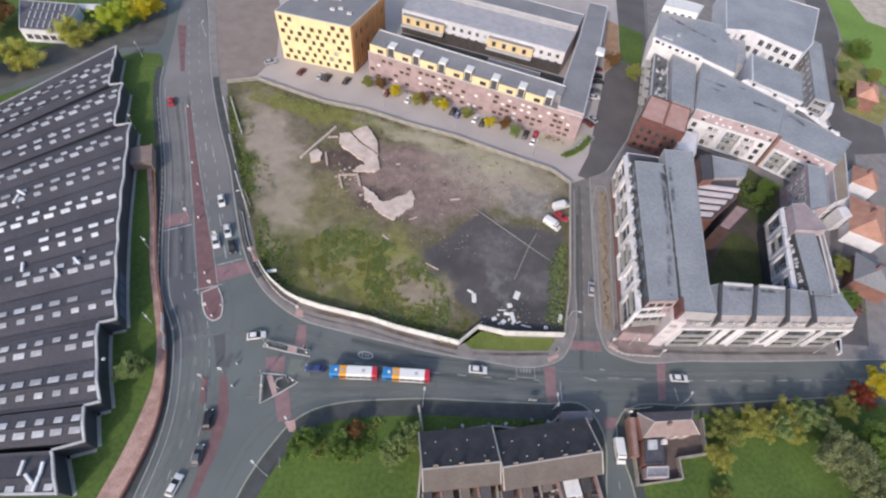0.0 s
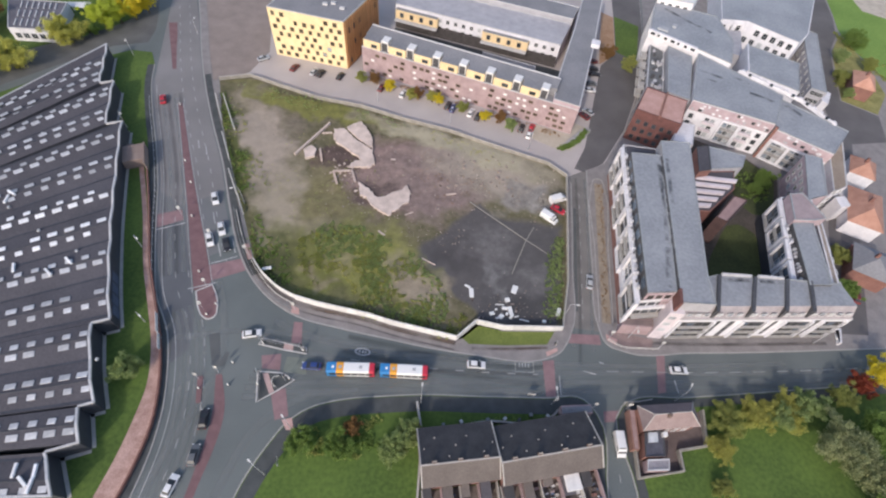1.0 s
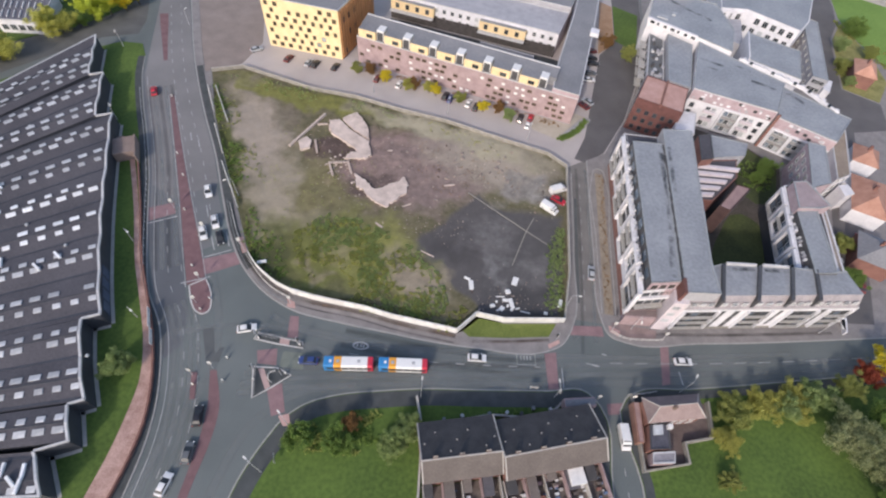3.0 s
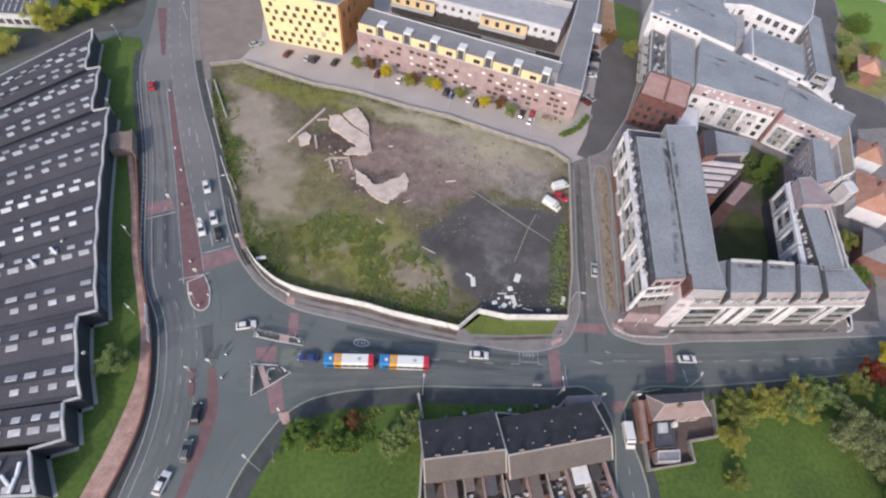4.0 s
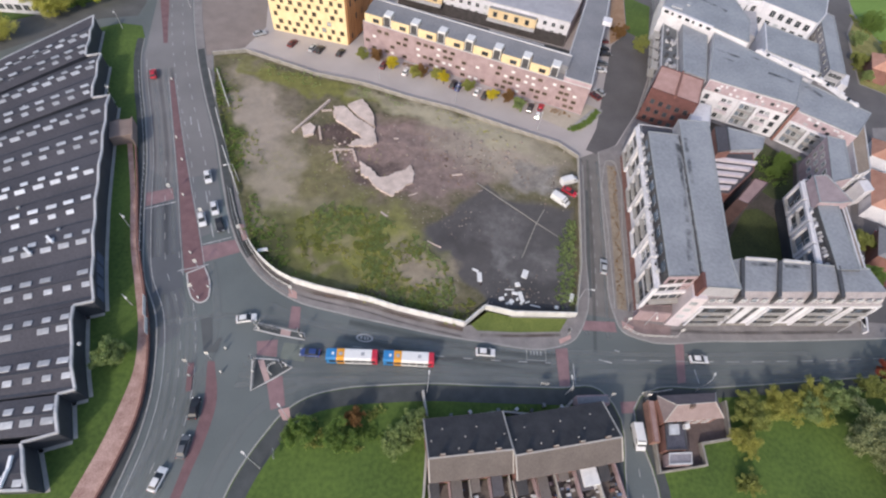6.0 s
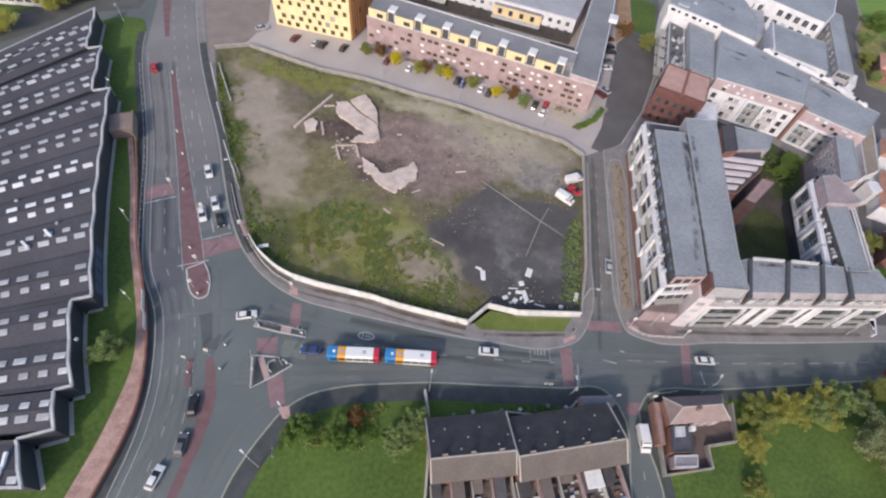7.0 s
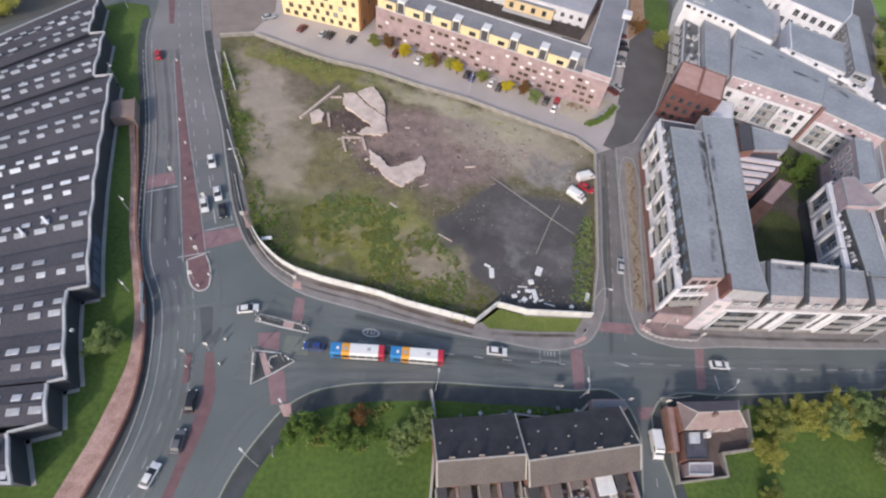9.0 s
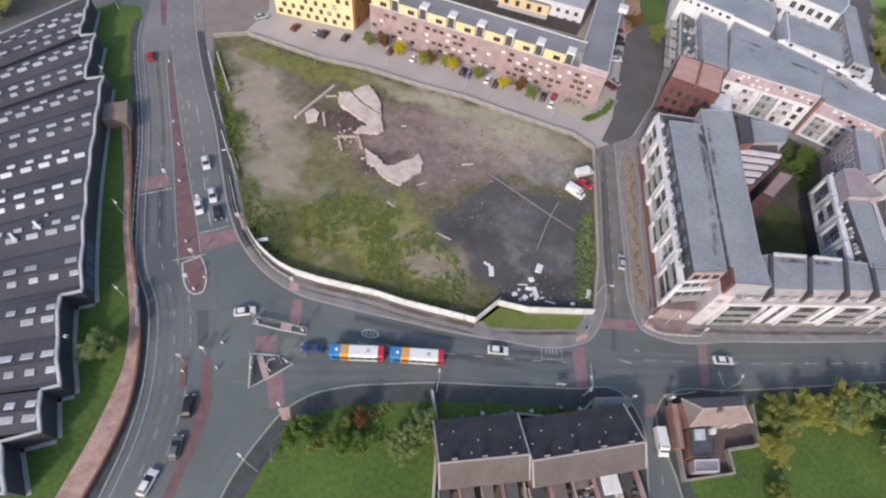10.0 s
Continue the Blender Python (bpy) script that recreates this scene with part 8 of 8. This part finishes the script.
# ---- street furniture ----
def street_lamp(x, y, turn, h=8.0, arm=1.4, z=UP):
    ob = thing("street_lamp", "pale grey steel street lamp with a short arm", "street lamp", "street lamps", pose(x, y, z, 0, 0, turn))
    part("pole", tube([(0, 0, 0), (0, 0, 1.2), (0, 0, 1.25), (0, 0, h - 0.4)], [0.12, 0.12, 0.08, 0.06]), STEEL, ob)
    part("arm", tube([(0, 0, h - 0.45), (0.2, 0, h - 0.1), (arm, 0, h)], 0.05), STEEL, ob)
    head = part("head", bevelled(box(arm - 0.1, -0.17, h - 0.08, arm + 0.7, 0.17, h + 0.1), 0.05), HOARD, ob)
    part("diffuser", bevelled(box(arm, -0.12, h - 0.14, arm + 0.6, 0.12, h - 0.07), 0.02), GLASS_PALE, head)


for x, y, turn, h in ((-29.7, 13.4, 150, 8.0), (-78.6, 59.8, -30, 5.5), (-67.9, 40.4, -30, 5.5), (-1.6, 32.6, 95, 7.5), (29.8, 60.0, 0, 6.5), (-119.0, 133.0, -60, 6.5), (27.2, 37.3, 100, 6.0), (55.4, 43.0, 60, 7.0), (-103.5, 99.5, -30, 6.5), (-27.0, 22.4, 140, 6.5), (45.6, 57.0, -100, 7.0), (92.5, 64.0, -80, 7.0), (-59.0, 78.6, 210, 7.0)):
    street_lamp(x, y, turn, h)
for x, y in ((-33.0, 128.6), (-8.0, 123.8), (18.0, 117.4), (-104, 150)):
    street_lamp(x, y, 80, 5.5, 0.8, 0.03)


def traffic_light(x, y, turn, z=UP):
    ob = thing("traffic_light", "black three-lamp traffic light on a grey post", "traffic light", "traffic lights", pose(x, y, z, 0, 0, turn))
    part("post", tube([(0, 0, 0), (0, 0, 3.6)], 0.07), STEEL, ob)
    hd = part("signal_head", bevelled(box(0.05, -0.2, 2.5, 0.35, 0.2, 3.6), 0.03), FRAME_DARK, ob)
    part("backboard", box(0.03, -0.36, 2.35, 0.06, 0.36, 3.75), HOARD, ob)
    for k in range(3):
        bm = bmesh.new()
        bmesh.ops.create_cone(bm, cap_ends=True, segments=10, radius1=0.11, radius2=0.13, depth=0.12, matrix=Matrix.Translation((0.4, 0, 2.72 + k * 0.33)) @ Matrix.Rotation(radians(90), 4, "Y"))
        part("lens", bm, GLASS, hd)


for x, y, turn, z in ((-58.2, 52.0, 120, 0.02), (-56.6, 46.0, 120, 0.02), (-40.0, 40.2, 180, 0.15), (-30.6, 40.0, 0, 0.15), (-37.8, 32.6, 200, 0.15), (-32.0, 32.6, 20, 0.15), (27.4, 50.9, 180, UP), (41.0, 56.2, 90, UP), (-50.3, 29.6, 100, 0.14), (-46.8, 31.8, 100, 0.02), (-52.4, 63.0, 120, UP), (-35.4, 49.6, 100, UP), (-63.0, 66.0, 120, 0.02), (27.8, 37.8, 0, UP), (53.0, 55.6, 90, UP), (-73.6, 71.6, 120, 0.02), (44.0, 39.2, 90, UP), (36.4, 38.0, 90, UP)):
    traffic_light(x, y, turn, z)


def bollard(x, y, z=0.15):
    ob = thing("bollard", "white plastic bollard on a traffic island", "bollard", "bollards", pose(x, y, z))
    part("base", bevelled(box(-0.25, -0.12, 0, 0.25, 0.12, 0.2), 0.03), FRAME_DARK, ob)
    part("body", bevelled(box(-0.2, -0.1, 0.2, 0.2, 0.1, 1.1), 0.06), HOARD, ob)


for x, y, z in ((-39.6, 39.9, 0.15), (-30.2, 39.9, 0.15), (-37.4, 30.6, 0.15), (-31.2, 33.0, 0.15), (-55.0, 44.6, 0.02), (-49.4, 27.6, 0.14), (-43.6, 29.4, 0.02), (-54.0, 47.6, 0.02), (-61.6, 55.4, 0.02), (-76.0, 82.6, 0.02), (-81.0, 90.0, 0.02), (-93.0, 112.6, 0.02), (-70.6, 71.4, 0.02), (-44.6, 34.4, 0.02)):
    bollard(x, y, z)


def sign_board(x, y, turn, label, w=3.2, h=1.5, z=UP):
    """A plain advertising or road sign on two posts."""
    ob = thing("sign_board", label, "sign", "", pose(x, y, z, 0, 0, turn))
    for sx in (-w / 3, w / 3):
        part("post", tube([(sx, 0.06, 0), (sx, 0.06, h + 1.0)], 0.05), STEEL, ob)
    pl = part("plate", bevelled(box(-w / 2, -0.05, 0.9, w / 2, 0.03, 0.9 + h), 0.02), HOARD, ob)
    for k in range(3):
        part("bar", box(-w * 0.4, -0.06, 1.1 + k * 0.42, w * (0.4 - 0.15 * (k % 2)), -0.045, 1.26 + k * 0.42), FRAME_DARK, pl)


sign_board(-64.5, 40.2, -63, "white sign board standing beside the brick path", 5.0, 1.4)
sign_board(-62.0, 36.0, -63, "white sign board with worn dark bars by the path", 4.0, 1.4)
sign_board(-27.8, 16.0, 110, "small white sign on the edge of the lawn", 1.8, 0.9)
sign_board(22.5, 38.4, 5, "small white sign beside the footway", 1.8, 0.9)

rail_fence("bus_shelter_rail", "pale rail at the street corner", [(43.6, 40.4), (47.0, 41.2), (50.0, 42.2)], 1.1, 2, 2.0, RAIL_PALE)
wall_run("street_wall", "pale wall along the lane beside the flats", smooth([(49.4, 131.0), (53.6, 145.0), (57.0, 161.7), (59.8, 182.0)], 3), 2.2, 0.5, CONCRETE, 4.0, "wall", base=0.05)
wall_run("front_wall", "pale stone garden wall before the terraces", smooth([(-1.0, 26.3), (7.8, 29.3), (14.4, 31.3), (20.0, 31.8), (27.5, 34.7), (29.0, 36.6)], 3), 0.8, 0.4, CONCRETE, 3.0, "wall")


# ---- trees, shrubs and weeds ----
BARK = mat("bark", (0.07, 0.055, 0.04), (0.14, 0.11, 0.085), 2.0, 0.95, 0.5, 6)
# the "sun" leaves are olive with bright sunlight put into the colour
LEAF = {"bright": leafy("leaf_bright", (0.42, 0.5, 0.05), (0.66, 0.72, 0.12), (0.54, 0.61, 0.08)), "sun": leafy("leaf_sunlit_olive", (0.42, 0.43, 0.1), (0.68, 0.66, 0.19), (0.55, 0.54, 0.14)), "green": leafy("leaf_green", (0.132, 0.222, 0.053), (0.277, 0.381, 0.101), (0.194, 0.298, 0.072)), "lime": leafy("leaf_lime", (0.206, 0.283, 0.104), (0.411, 0.494, 0.211), (0.304, 0.39, 0.153)),
        "yellow": leafy("leaf_yellow", (0.56, 0.45, 0.03), (0.8, 0.72, 0.06), (0.7, 0.6, 0.045)), "olive": leafy("leaf_olive", (0.26, 0.29, 0.085), (0.39, 0.415, 0.13), (0.32, 0.35, 0.105)),
        "rust": leafy("leaf_rust", (0.219, 0.126, 0.051), (0.367, 0.215, 0.086), (0.289, 0.169, 0.067)), "red": leafy("leaf_red", (0.252, 0.055, 0.033), (0.436, 0.107, 0.06), (0.34, 0.081, 0.042)),
        "pale": leafy("leaf_pale", (0.205, 0.24, 0.109), (0.422, 0.446, 0.242), (0.301, 0.337, 0.168)), "gold": leafy("leaf_gold", (0.316, 0.315, 0.083), (0.545, 0.537, 0.156), (0.42, 0.421, 0.115))}


def leaf_mesh(name, centres, radii, per, size, material, seed):
    """Leaf clumps: per small bent quads about each centre."""
    g = np.random.RandomState(seed)
    n = len(centres) * per
    c = np.repeat(np.array(centres, float), per, 0)
    r = np.repeat(np.array(radii, float), per)[:, None]
    d = g.normal(size=(n, 3))
    d /= np.linalg.norm(d, axis=1, keepdims=True)
    p = c + d * r * g.uniform(0.2, 1.0, (n, 1)) * np.array([1, 1, 0.8])
    u = g.normal(size=(n, 3))
    u /= np.linalg.norm(u, axis=1, keepdims=True)
    w = np.cross(u, g.normal(size=(n, 3)))
    w /= np.linalg.norm(w, axis=1, keepdims=True) + 1e-9
    s = size * g.uniform(0.6, 1.35, (n, 1))
    quad = np.stack([p - u * s, p + w * s * 0.6, p + u * s, p - w * s * 0.6], 1).reshape(-1, 3)
    me = bpy.data.meshes.new(name)
    me.from_pydata(quad.tolist(), [], np.arange(n * 4).reshape(-1, 4).tolist())
    me.materials.append(material)
    return me


TREES = {}


def tree(kind, x, y, h, spread, z=UP, turn=0.0, label="", bare=0.55):
    """A tree with a tapered trunk, limbs, and a crown of leaf clumps set on the limbs' ends."""
    key = (kind, round(h), round(spread))
    if key not in TREES:
        rnd = random.Random(hash(key[1] * 31 + key[2] * 7 + len(kind)) % 1000)
        bm = tube([(0, 0, 0), (0.06, 0.03, h * 0.3), (-0.05, 0.08, h * 0.6), (0, 0, h * 0.85)], [0.035 * h, 0.027 * h, 0.017 * h, 0.006 * h])
        centres, radii = [], []
        for k in range(11):
            a, lift = k * 2.4 + rnd.uniform(-0.4, 0.4), rnd.uniform(0.3, 0.75)
            reach = spread * rnd.uniform(0.55, 1.0) * (1.0 - 0.45 * abs(lift - 0.45))
            s = Vector((0, 0, h * lift * 0.85))
            e = Vector((math.cos(a) * reach, math.sin(a) * reach, h * (lift + rnd.uniform(0.1, 0.25))))
            mid = s.lerp(e, 0.5) + Vector((0, 0, 0.05 * h))
            tube([s, mid, e], [0.012 * h, 0.008 * h, 0.003 * h], bm, 5)
            for j in range(9):
                t = rnd.uniform(0.3, 1.1)
                q = s.lerp(e, t) + Vector((rnd.gauss(0, 1), rnd.gauss(0, 1), rnd.gauss(0, 0.8))) * spread * 0.2
                centres.append(tuple(q))
                radii.append(spread * rnd.uniform(0.14, 0.3))
        for j in range(10):
            centres.append((rnd.gauss(0, 0.25) * spread, rnd.gauss(0, 0.25) * spread, h * rnd.uniform(0.75, 1.0)))
            radii.append(spread * rnd.uniform(0.12, 0.22))
        per = int(60 + spread * 20)
        TREES[key] = mesh_of("trunk", bm, BARK), leaf_mesh("crown", centres, radii, per, 0.09 + 0.016 * spread, LEAF[kind], len(TREES) + 3)
    ob = thing("tree", label or {"yellow": "bright yellow autumn tree with thinning leaves", "bright": "bright lime-green tree beside the lane", "sun": "broad olive-yellow autumn tree in full leaf", "lime": "yellow-green tree with a broad crown", "rust": "rusty brown autumn tree"}.get(kind, kind + " leafy tree with an uneven crown"), "tree", "", pose(x, y, z, 0, 0, turn))
    for name, me in zip(("trunk", "crown"), TREES[key]):
        p = new(name, me)
        p.parent = ob
    return ob


for i, (kind, x, y, h, spread) in enumerate((
        ("sun", -142.6, 134.6, 8, 6), ("bright", -134.6, 144.6, 9, 5), ("bright", -131.6, 149.2, 8, 4), ("yellow", -127.8, 152.6, 8, 4), ("yellow", -125.6, 157.6, 7, 3), ("sun", -150.8, 118.6, 8, 6), ("sun", -158.5, 111.0, 8, 5), ("rust", -172, 138, 9, 6), ("green", -140, 151, 5, 4), ("bright", -131, 160, 8, 4), ("olive", -165, 108, 8, 5), ("rust", -170, 128, 8, 5), ("green", -137.4, 139.6, 4, 3),
        ("lime", -65.6, 28.0, 5, 3), ("lime", -64.0, 29.8, 4, 2),
        ("rust", -14.6, 25.0, 4, 2), ("lime", -3.6, 24.4, 4, 3), ("green", -24.0, 20.4, 4, 3), ("lime", -5.6, 21.8, 3, 3), ("green", -16.6, 20.8, 4, 3), ("lime", -2.4, 27.0, 4, 2),
        ("olive", 65.6, 39.8, 4, 4), ("gold", 73.0, 42.4, 4, 4), ("gold", 80.0, 44.4, 4, 4), ("gold", 63.4, 33.6, 4, 3), ("lime", 84.6, 46.6, 5, 4), ("red", 98.6, 53.4, 5, 3), ("yellow", 104.6, 56.6, 7, 4), ("pale", 88.0, 37.6, 8, 6), ("pale", 92.6, 33.0, 8, 6), ("green", 99.0, 42.0, 8, 5), ("green", 95.0, 26.0, 8, 5), ("olive", 93.4, 49.6, 5, 3), ("olive", 62.6, 25.4, 3, 2), ("lime", 77.0, 42.0, 5, 3),
        ("lime", 137.0, 193.0, 5, 3), ("olive", 147.0, 190.0, 5, 3), ("olive", 133.6, 180.0, 4, 3), ("lime", 133.2, 170.4, 4, 2), ("green", 91.0, 118.0, 4, 3), ("green", 88.0, 114.0, 3, 2), ("green", 104.0, 80.0, 5, 3), ("olive", 106.0, 92.0, 4, 3), ("green", 146.0, 206.0, 7, 5),
        ("rust", 44.6, 172.0, 5, 3), ("olive", 52.0, 166.0, 5, 3), ("olive", 72.0, 122.0, 4, 3))):
    tree(kind, x, y, h, spread, turn=i * 67)
for i, (kind, x, y) in enumerate((("yellow", -30.4, 134.6), ("gold", -22.4, 132.4), ("rust", -20.6, 133.2), ("yellow", -13.0, 131.4), ("gold", -15.4, 132.6), ("yellow", 3.0, 127.0), ("rust", 8.0, 128.0), ("lime", 11.2, 125.0), ("olive", -40.4, 137.0), ("olive", -5.0, 129.6), ("rust", -36.0, 137.4))):
    tree(kind, x, y, 4, 2, 0.04, i * 50, "small " + {"yellow": "yellow", "gold": "golden", "rust": "rust-coloured", "lime": "yellow-green", "olive": "olive-green"}[kind] + " street tree in the car park")


def shrubs(name, label, kind, spots, per, size, seed, flat=0.7):
    """A mass of low shrubs: leaf clumps on thin stems."""
    rnd = random.Random(seed)
    centres, radii = [], []
    for x, y, r, z in spots:
        for k in range(max(2, int(r * 5))):
            a, d = rnd.uniform(0, 6.283), r * math.sqrt(rnd.random())
            centres.append((x + math.cos(a) * d, y + math.sin(a) * d, z + (r - d * 0.6) * flat * rnd.uniform(0.35, 1.0)))
            radii.append(rnd.uniform(0.28, 0.6))
    ob = new(name, leaf_mesh(name, centres, radii, per, size, LEAF[kind], seed))
    return tagged(ob, label, "shrubs", "", "stuff")


def spread_in(n, seed, cx, cy, rx, ry, turn, lo, hi, test=None, z=None):
    rnd = random.Random(seed)
    out = []
    c, s = math.cos(radians(turn)), math.sin(radians(turn))
    while len(out) < n:
        a, d = rnd.uniform(0, 6.283), math.sqrt(rnd.random())
        u, v = math.cos(a) * d * rx, math.sin(a) * d * ry
        x, y = cx + u * c - v * s, cy + u * s + v * c
        if noise.noise((x * 0.1, y * 0.1, seed * 0.37)) < -0.1:
            n -= 1
            continue
        if test is None or inside(x, y, test):
            out.append((x, y, rnd.uniform(lo, hi), site_height(x, y) if z is None else z))
        else:
            n -= 1
    return out


NO_YARD = SITE_WEST[-1:] + SITE_BEND[1:] + SITE_SOUTH[:5] + [(8.2, 54.0), (10.4, 54.2), (-9.9, 70.4), (-24.0, 82.0), (-52.0, 80.0)]


def clear_of(spots):
    """Thins the brambles out towards the bare patches between them."""
    rnd = random.Random(77)
    kept = []
    for p in spots:
        r = min(math.hypot((p[0] - x) / a, (p[1] - y) / c) for x, y, a, c in ((-8.0, 61.0, 8.5, 4.4), (-27.0, 66.5, 2.6, 1.8), (-33.0, 60.0, 3.4, 1.8), (-16.0, 71.0, 2.4, 1.6)))
        if rnd.random() < (r - 0.45) / 0.7:
            kept.append(p)
    return kept


shrubs("bramble", "olive brambles and saplings along the street side", "olive", clear_of(spread_in(520, 1, -17, 60, 25, 10.5, -24, 0.5, 1.2, NO_YARD)), 20, 0.15, 11, 0.35)
shrubs("bramble_bright", "yellow-green brambles between the saplings", "gold", clear_of(spread_in(200, 2, -20, 64, 19, 8.5, -30, 0.35, 0.9, NO_YARD)), 20, 0.14, 12, 0.4)
shrubs("saplings", "yellow-green saplings among the brambles", "lime", clear_of(spread_in(620, 28, -18, 64, 21, 9.5, -30, 0.4, 1.1, NO_YARD)), 22, 0.14, 28, 0.45)
shrubs("weeds_corner", "dark green weeds against the white hoarding", "green", spread_in(90, 30, -44, 62, 9, 5, -45, 0.2, 0.5, SITE_POLY) + spread_in(200, 3, -18, 54.5, 26, 3.4, -6, 0.4, 1.0, SITE_POLY), 9, 0.18, 13)
shrubs("weeds_west", "rank green weeds along the bent fence", "green", spread_in(300, 4, -65, 90, 3.2, 37, 30, 0.35, 0.9, SITE_POLY), 8, 0.18, 14)
shrubs("weeds_west_dry", "dry olive weeds along the bent fence", "olive", spread_in(260, 5, -62, 88, 5.5, 36, 30, 0.25, 0.7, SITE_POLY), 8, 0.16, 15)
shrubs("grass_north", "yellow-green rank grass below the low wall", "lime", spread_in(230, 6, -50, 122, 30, 3.0, -7, 0.25, 0.55, SITE_POLY), 8, 0.13, 16)
shrubs("grass_north_dry", "dry straw-coloured grass below the low wall", "gold", spread_in(60, 7, -4, 113.6, 28, 2.6, -14, 0.2, 0.5, SITE_POLY), 7, 0.13, 17)
shrubs("bushes_east", "green bushes against the side street fence", "lime", [(26.6 + 0.9 * math.sin(k * 1.7) + k * 0.03, 58.6 + k * 0.62, 1.1 + 0.35 * math.sin(k * 2.9), 0.3) for k in range(40)] + [(28.4 + 0.5 * math.sin(k), 59.4 + k * 0.7, 0.9, 0.3) for k in range(36)], 16, 0.17, 18, 0.8)
shrubs("bushes_east_dark", "dark green bushes behind the rubbish", "green", [(25.6 + 0.8 * math.sin(k * 2.3), 60.0 + k * 1.1, 0.8, 0.3) for k in range(18)], 12, 0.16, 38, 0.7)
shrubs("weeds_middle", "thin olive weeds over bare soil", "olive", spread_in(260, 9, -40, 90, 16, 24, 25, 0.15, 0.4, SITE_POLY), 6, 0.11, 19, 0.5)
shrubs("weeds_rubble", "sparse weeds over brown rubble", "rust", spread_in(130, 10, -2, 101, 20, 11, -15, 0.15, 0.4, SITE_POLY), 6, 0.11, 20, 0.5)
shrubs("hedge_lawn", "dark green hedge between lawn and footway", "green", [(x, y, r, UP) for x, y, r, _ in spread_in(150, 21, -14.0, 24.2, 11.6, 3.2, 14, 0.6, 1.3, None, UP)], 14, 0.22, 21)
shrubs("hedge_lawn_olive", "olive shrubs along the lawn", "olive", spread_in(80, 22, -13, 23.4, 12, 4.0, 14, 0.6, 1.2, None, UP), 12, 0.2, 22)
shrubs("hedge_car_park", "clipped green hedge on the car park island", "green", [(28.0 + 8.6 * k / 39, 119.6 + 10.4 * k / 39 - 1.6 * math.sin(k / 39 * 3.14), 1.0, 0.05) for k in range(40)], 24, 0.17, 23)
shrubs("row_planting", "rust-brown planting between the bays below the brick row", "rust", [(-37.0 + 66.0 * k / 149 + 0.5 * math.sin(k * 2.1), 140.2 - 14.5 * k / 149 + 0.7 * math.sin(k * 3.7), 0.7, 0.04) for k in range(150) if k % 22 < 13], 9, 0.15, 37)
shrubs("hedge_flats", "brown and green planting along the flats", "rust", [(40.4 + 0.6 * math.sin(k), 61 + k * 1.1, 0.55, UP) for k in range(42)], 9, 0.14, 24)
shrubs("court_shrubs", "dark green shrubs in the courtyard", "green", spread_in(50, 25, 88, 114, 5, 8, 0, 0.6, 1.2, None, UP + 0.05), 10, 0.2, 25)
shrubs("lane_shrubs", "olive shrubs at the edge of the lane", "olive", spread_in(90, 26, 134.8, 182, 1.6, 13, -12, 0.6, 1.3, None, UP) + spread_in(60, 36, 148.5, 200, 1.4, 18, 18, 0.5, 1.1, None, UP), 10, 0.2, 26)
shrubs("yard_plants", "scattered pot plants and weeds in the rear yards", "green", spread_in(40, 27, 20, 11, 20, 4, 18, 0.3, 0.6, None, UP), 8, 0.14, 27)
shrubs("front_shrubs", "dark green shrubs in the front yards of the terraces", "green", spread_in(46, 31, 12, 29.6, 12, 1.2, 16, 0.4, 0.9, None, UP) + spread_in(22, 32, 31, 34.6, 5, 1.2, 14, 0.4, 0.9, None, UP), 14, 0.15, 31)


# ---- bins in the front yards ----
def wheelie_bin(x, y, turn, colour, label):
    ob = thing("wheelie_bin", label, "bin", "bins before the terraces", pose(x, y, UP + 0.04, 0, 0, turn))
    bm = bmesh.new()
    v = [bm.verts.new(co) for co in ((-0.22, -0.27, 0.06), (0.22, -0.27, 0.06), (0.22, 0.27, 0.06), (-0.22, 0.27, 0.06), (-0.29, -0.36, 1.0), (0.29, -0.36, 1.0), (0.29, 0.36, 1.0), (-0.29, 0.36, 1.0))]
    for f in ((3, 2, 1, 0), (4, 5, 6, 7), (0, 1, 5, 4), (1, 2, 6, 5), (2, 3, 7, 6), (3, 0, 4, 7)):
        bm.faces.new([v[i] for i in f])
    part("body", bm, colour, ob)
    part("lid", bevelled(box(-0.32, -0.4, 1.0, 0.32, 0.38, 1.09), 0.03), colour, ob)
    for sx in (-0.26, 0.26):
        bm = bmesh.new()
        bmesh.ops.create_cone(bm, cap_ends=True, segments=10, radius1=0.1, radius2=0.1, depth=0.06, matrix=Matrix.Translation((sx, 0.3, 0.1)) @ Matrix.Rotation(radians(90), 4, "Y"))
        part("wheel", bm, TYRE, ob)


for i in range(10):
    x = 4.0 + i * 3.1 + (0.6 if i % 3 else 0.0)
    if 27.5 < x < 36:
        continue
    wheelie_bin(x, 27.6 + 0.262 * x + 0.5 * math.sin(i * 2.3), 14 + i * 31, (RAIL_GREY, CAP, FRAME_DARK)[i % 3], ("grey", "pale grey", "black")[i % 3] + " plastic wheelie bin in a front yard")
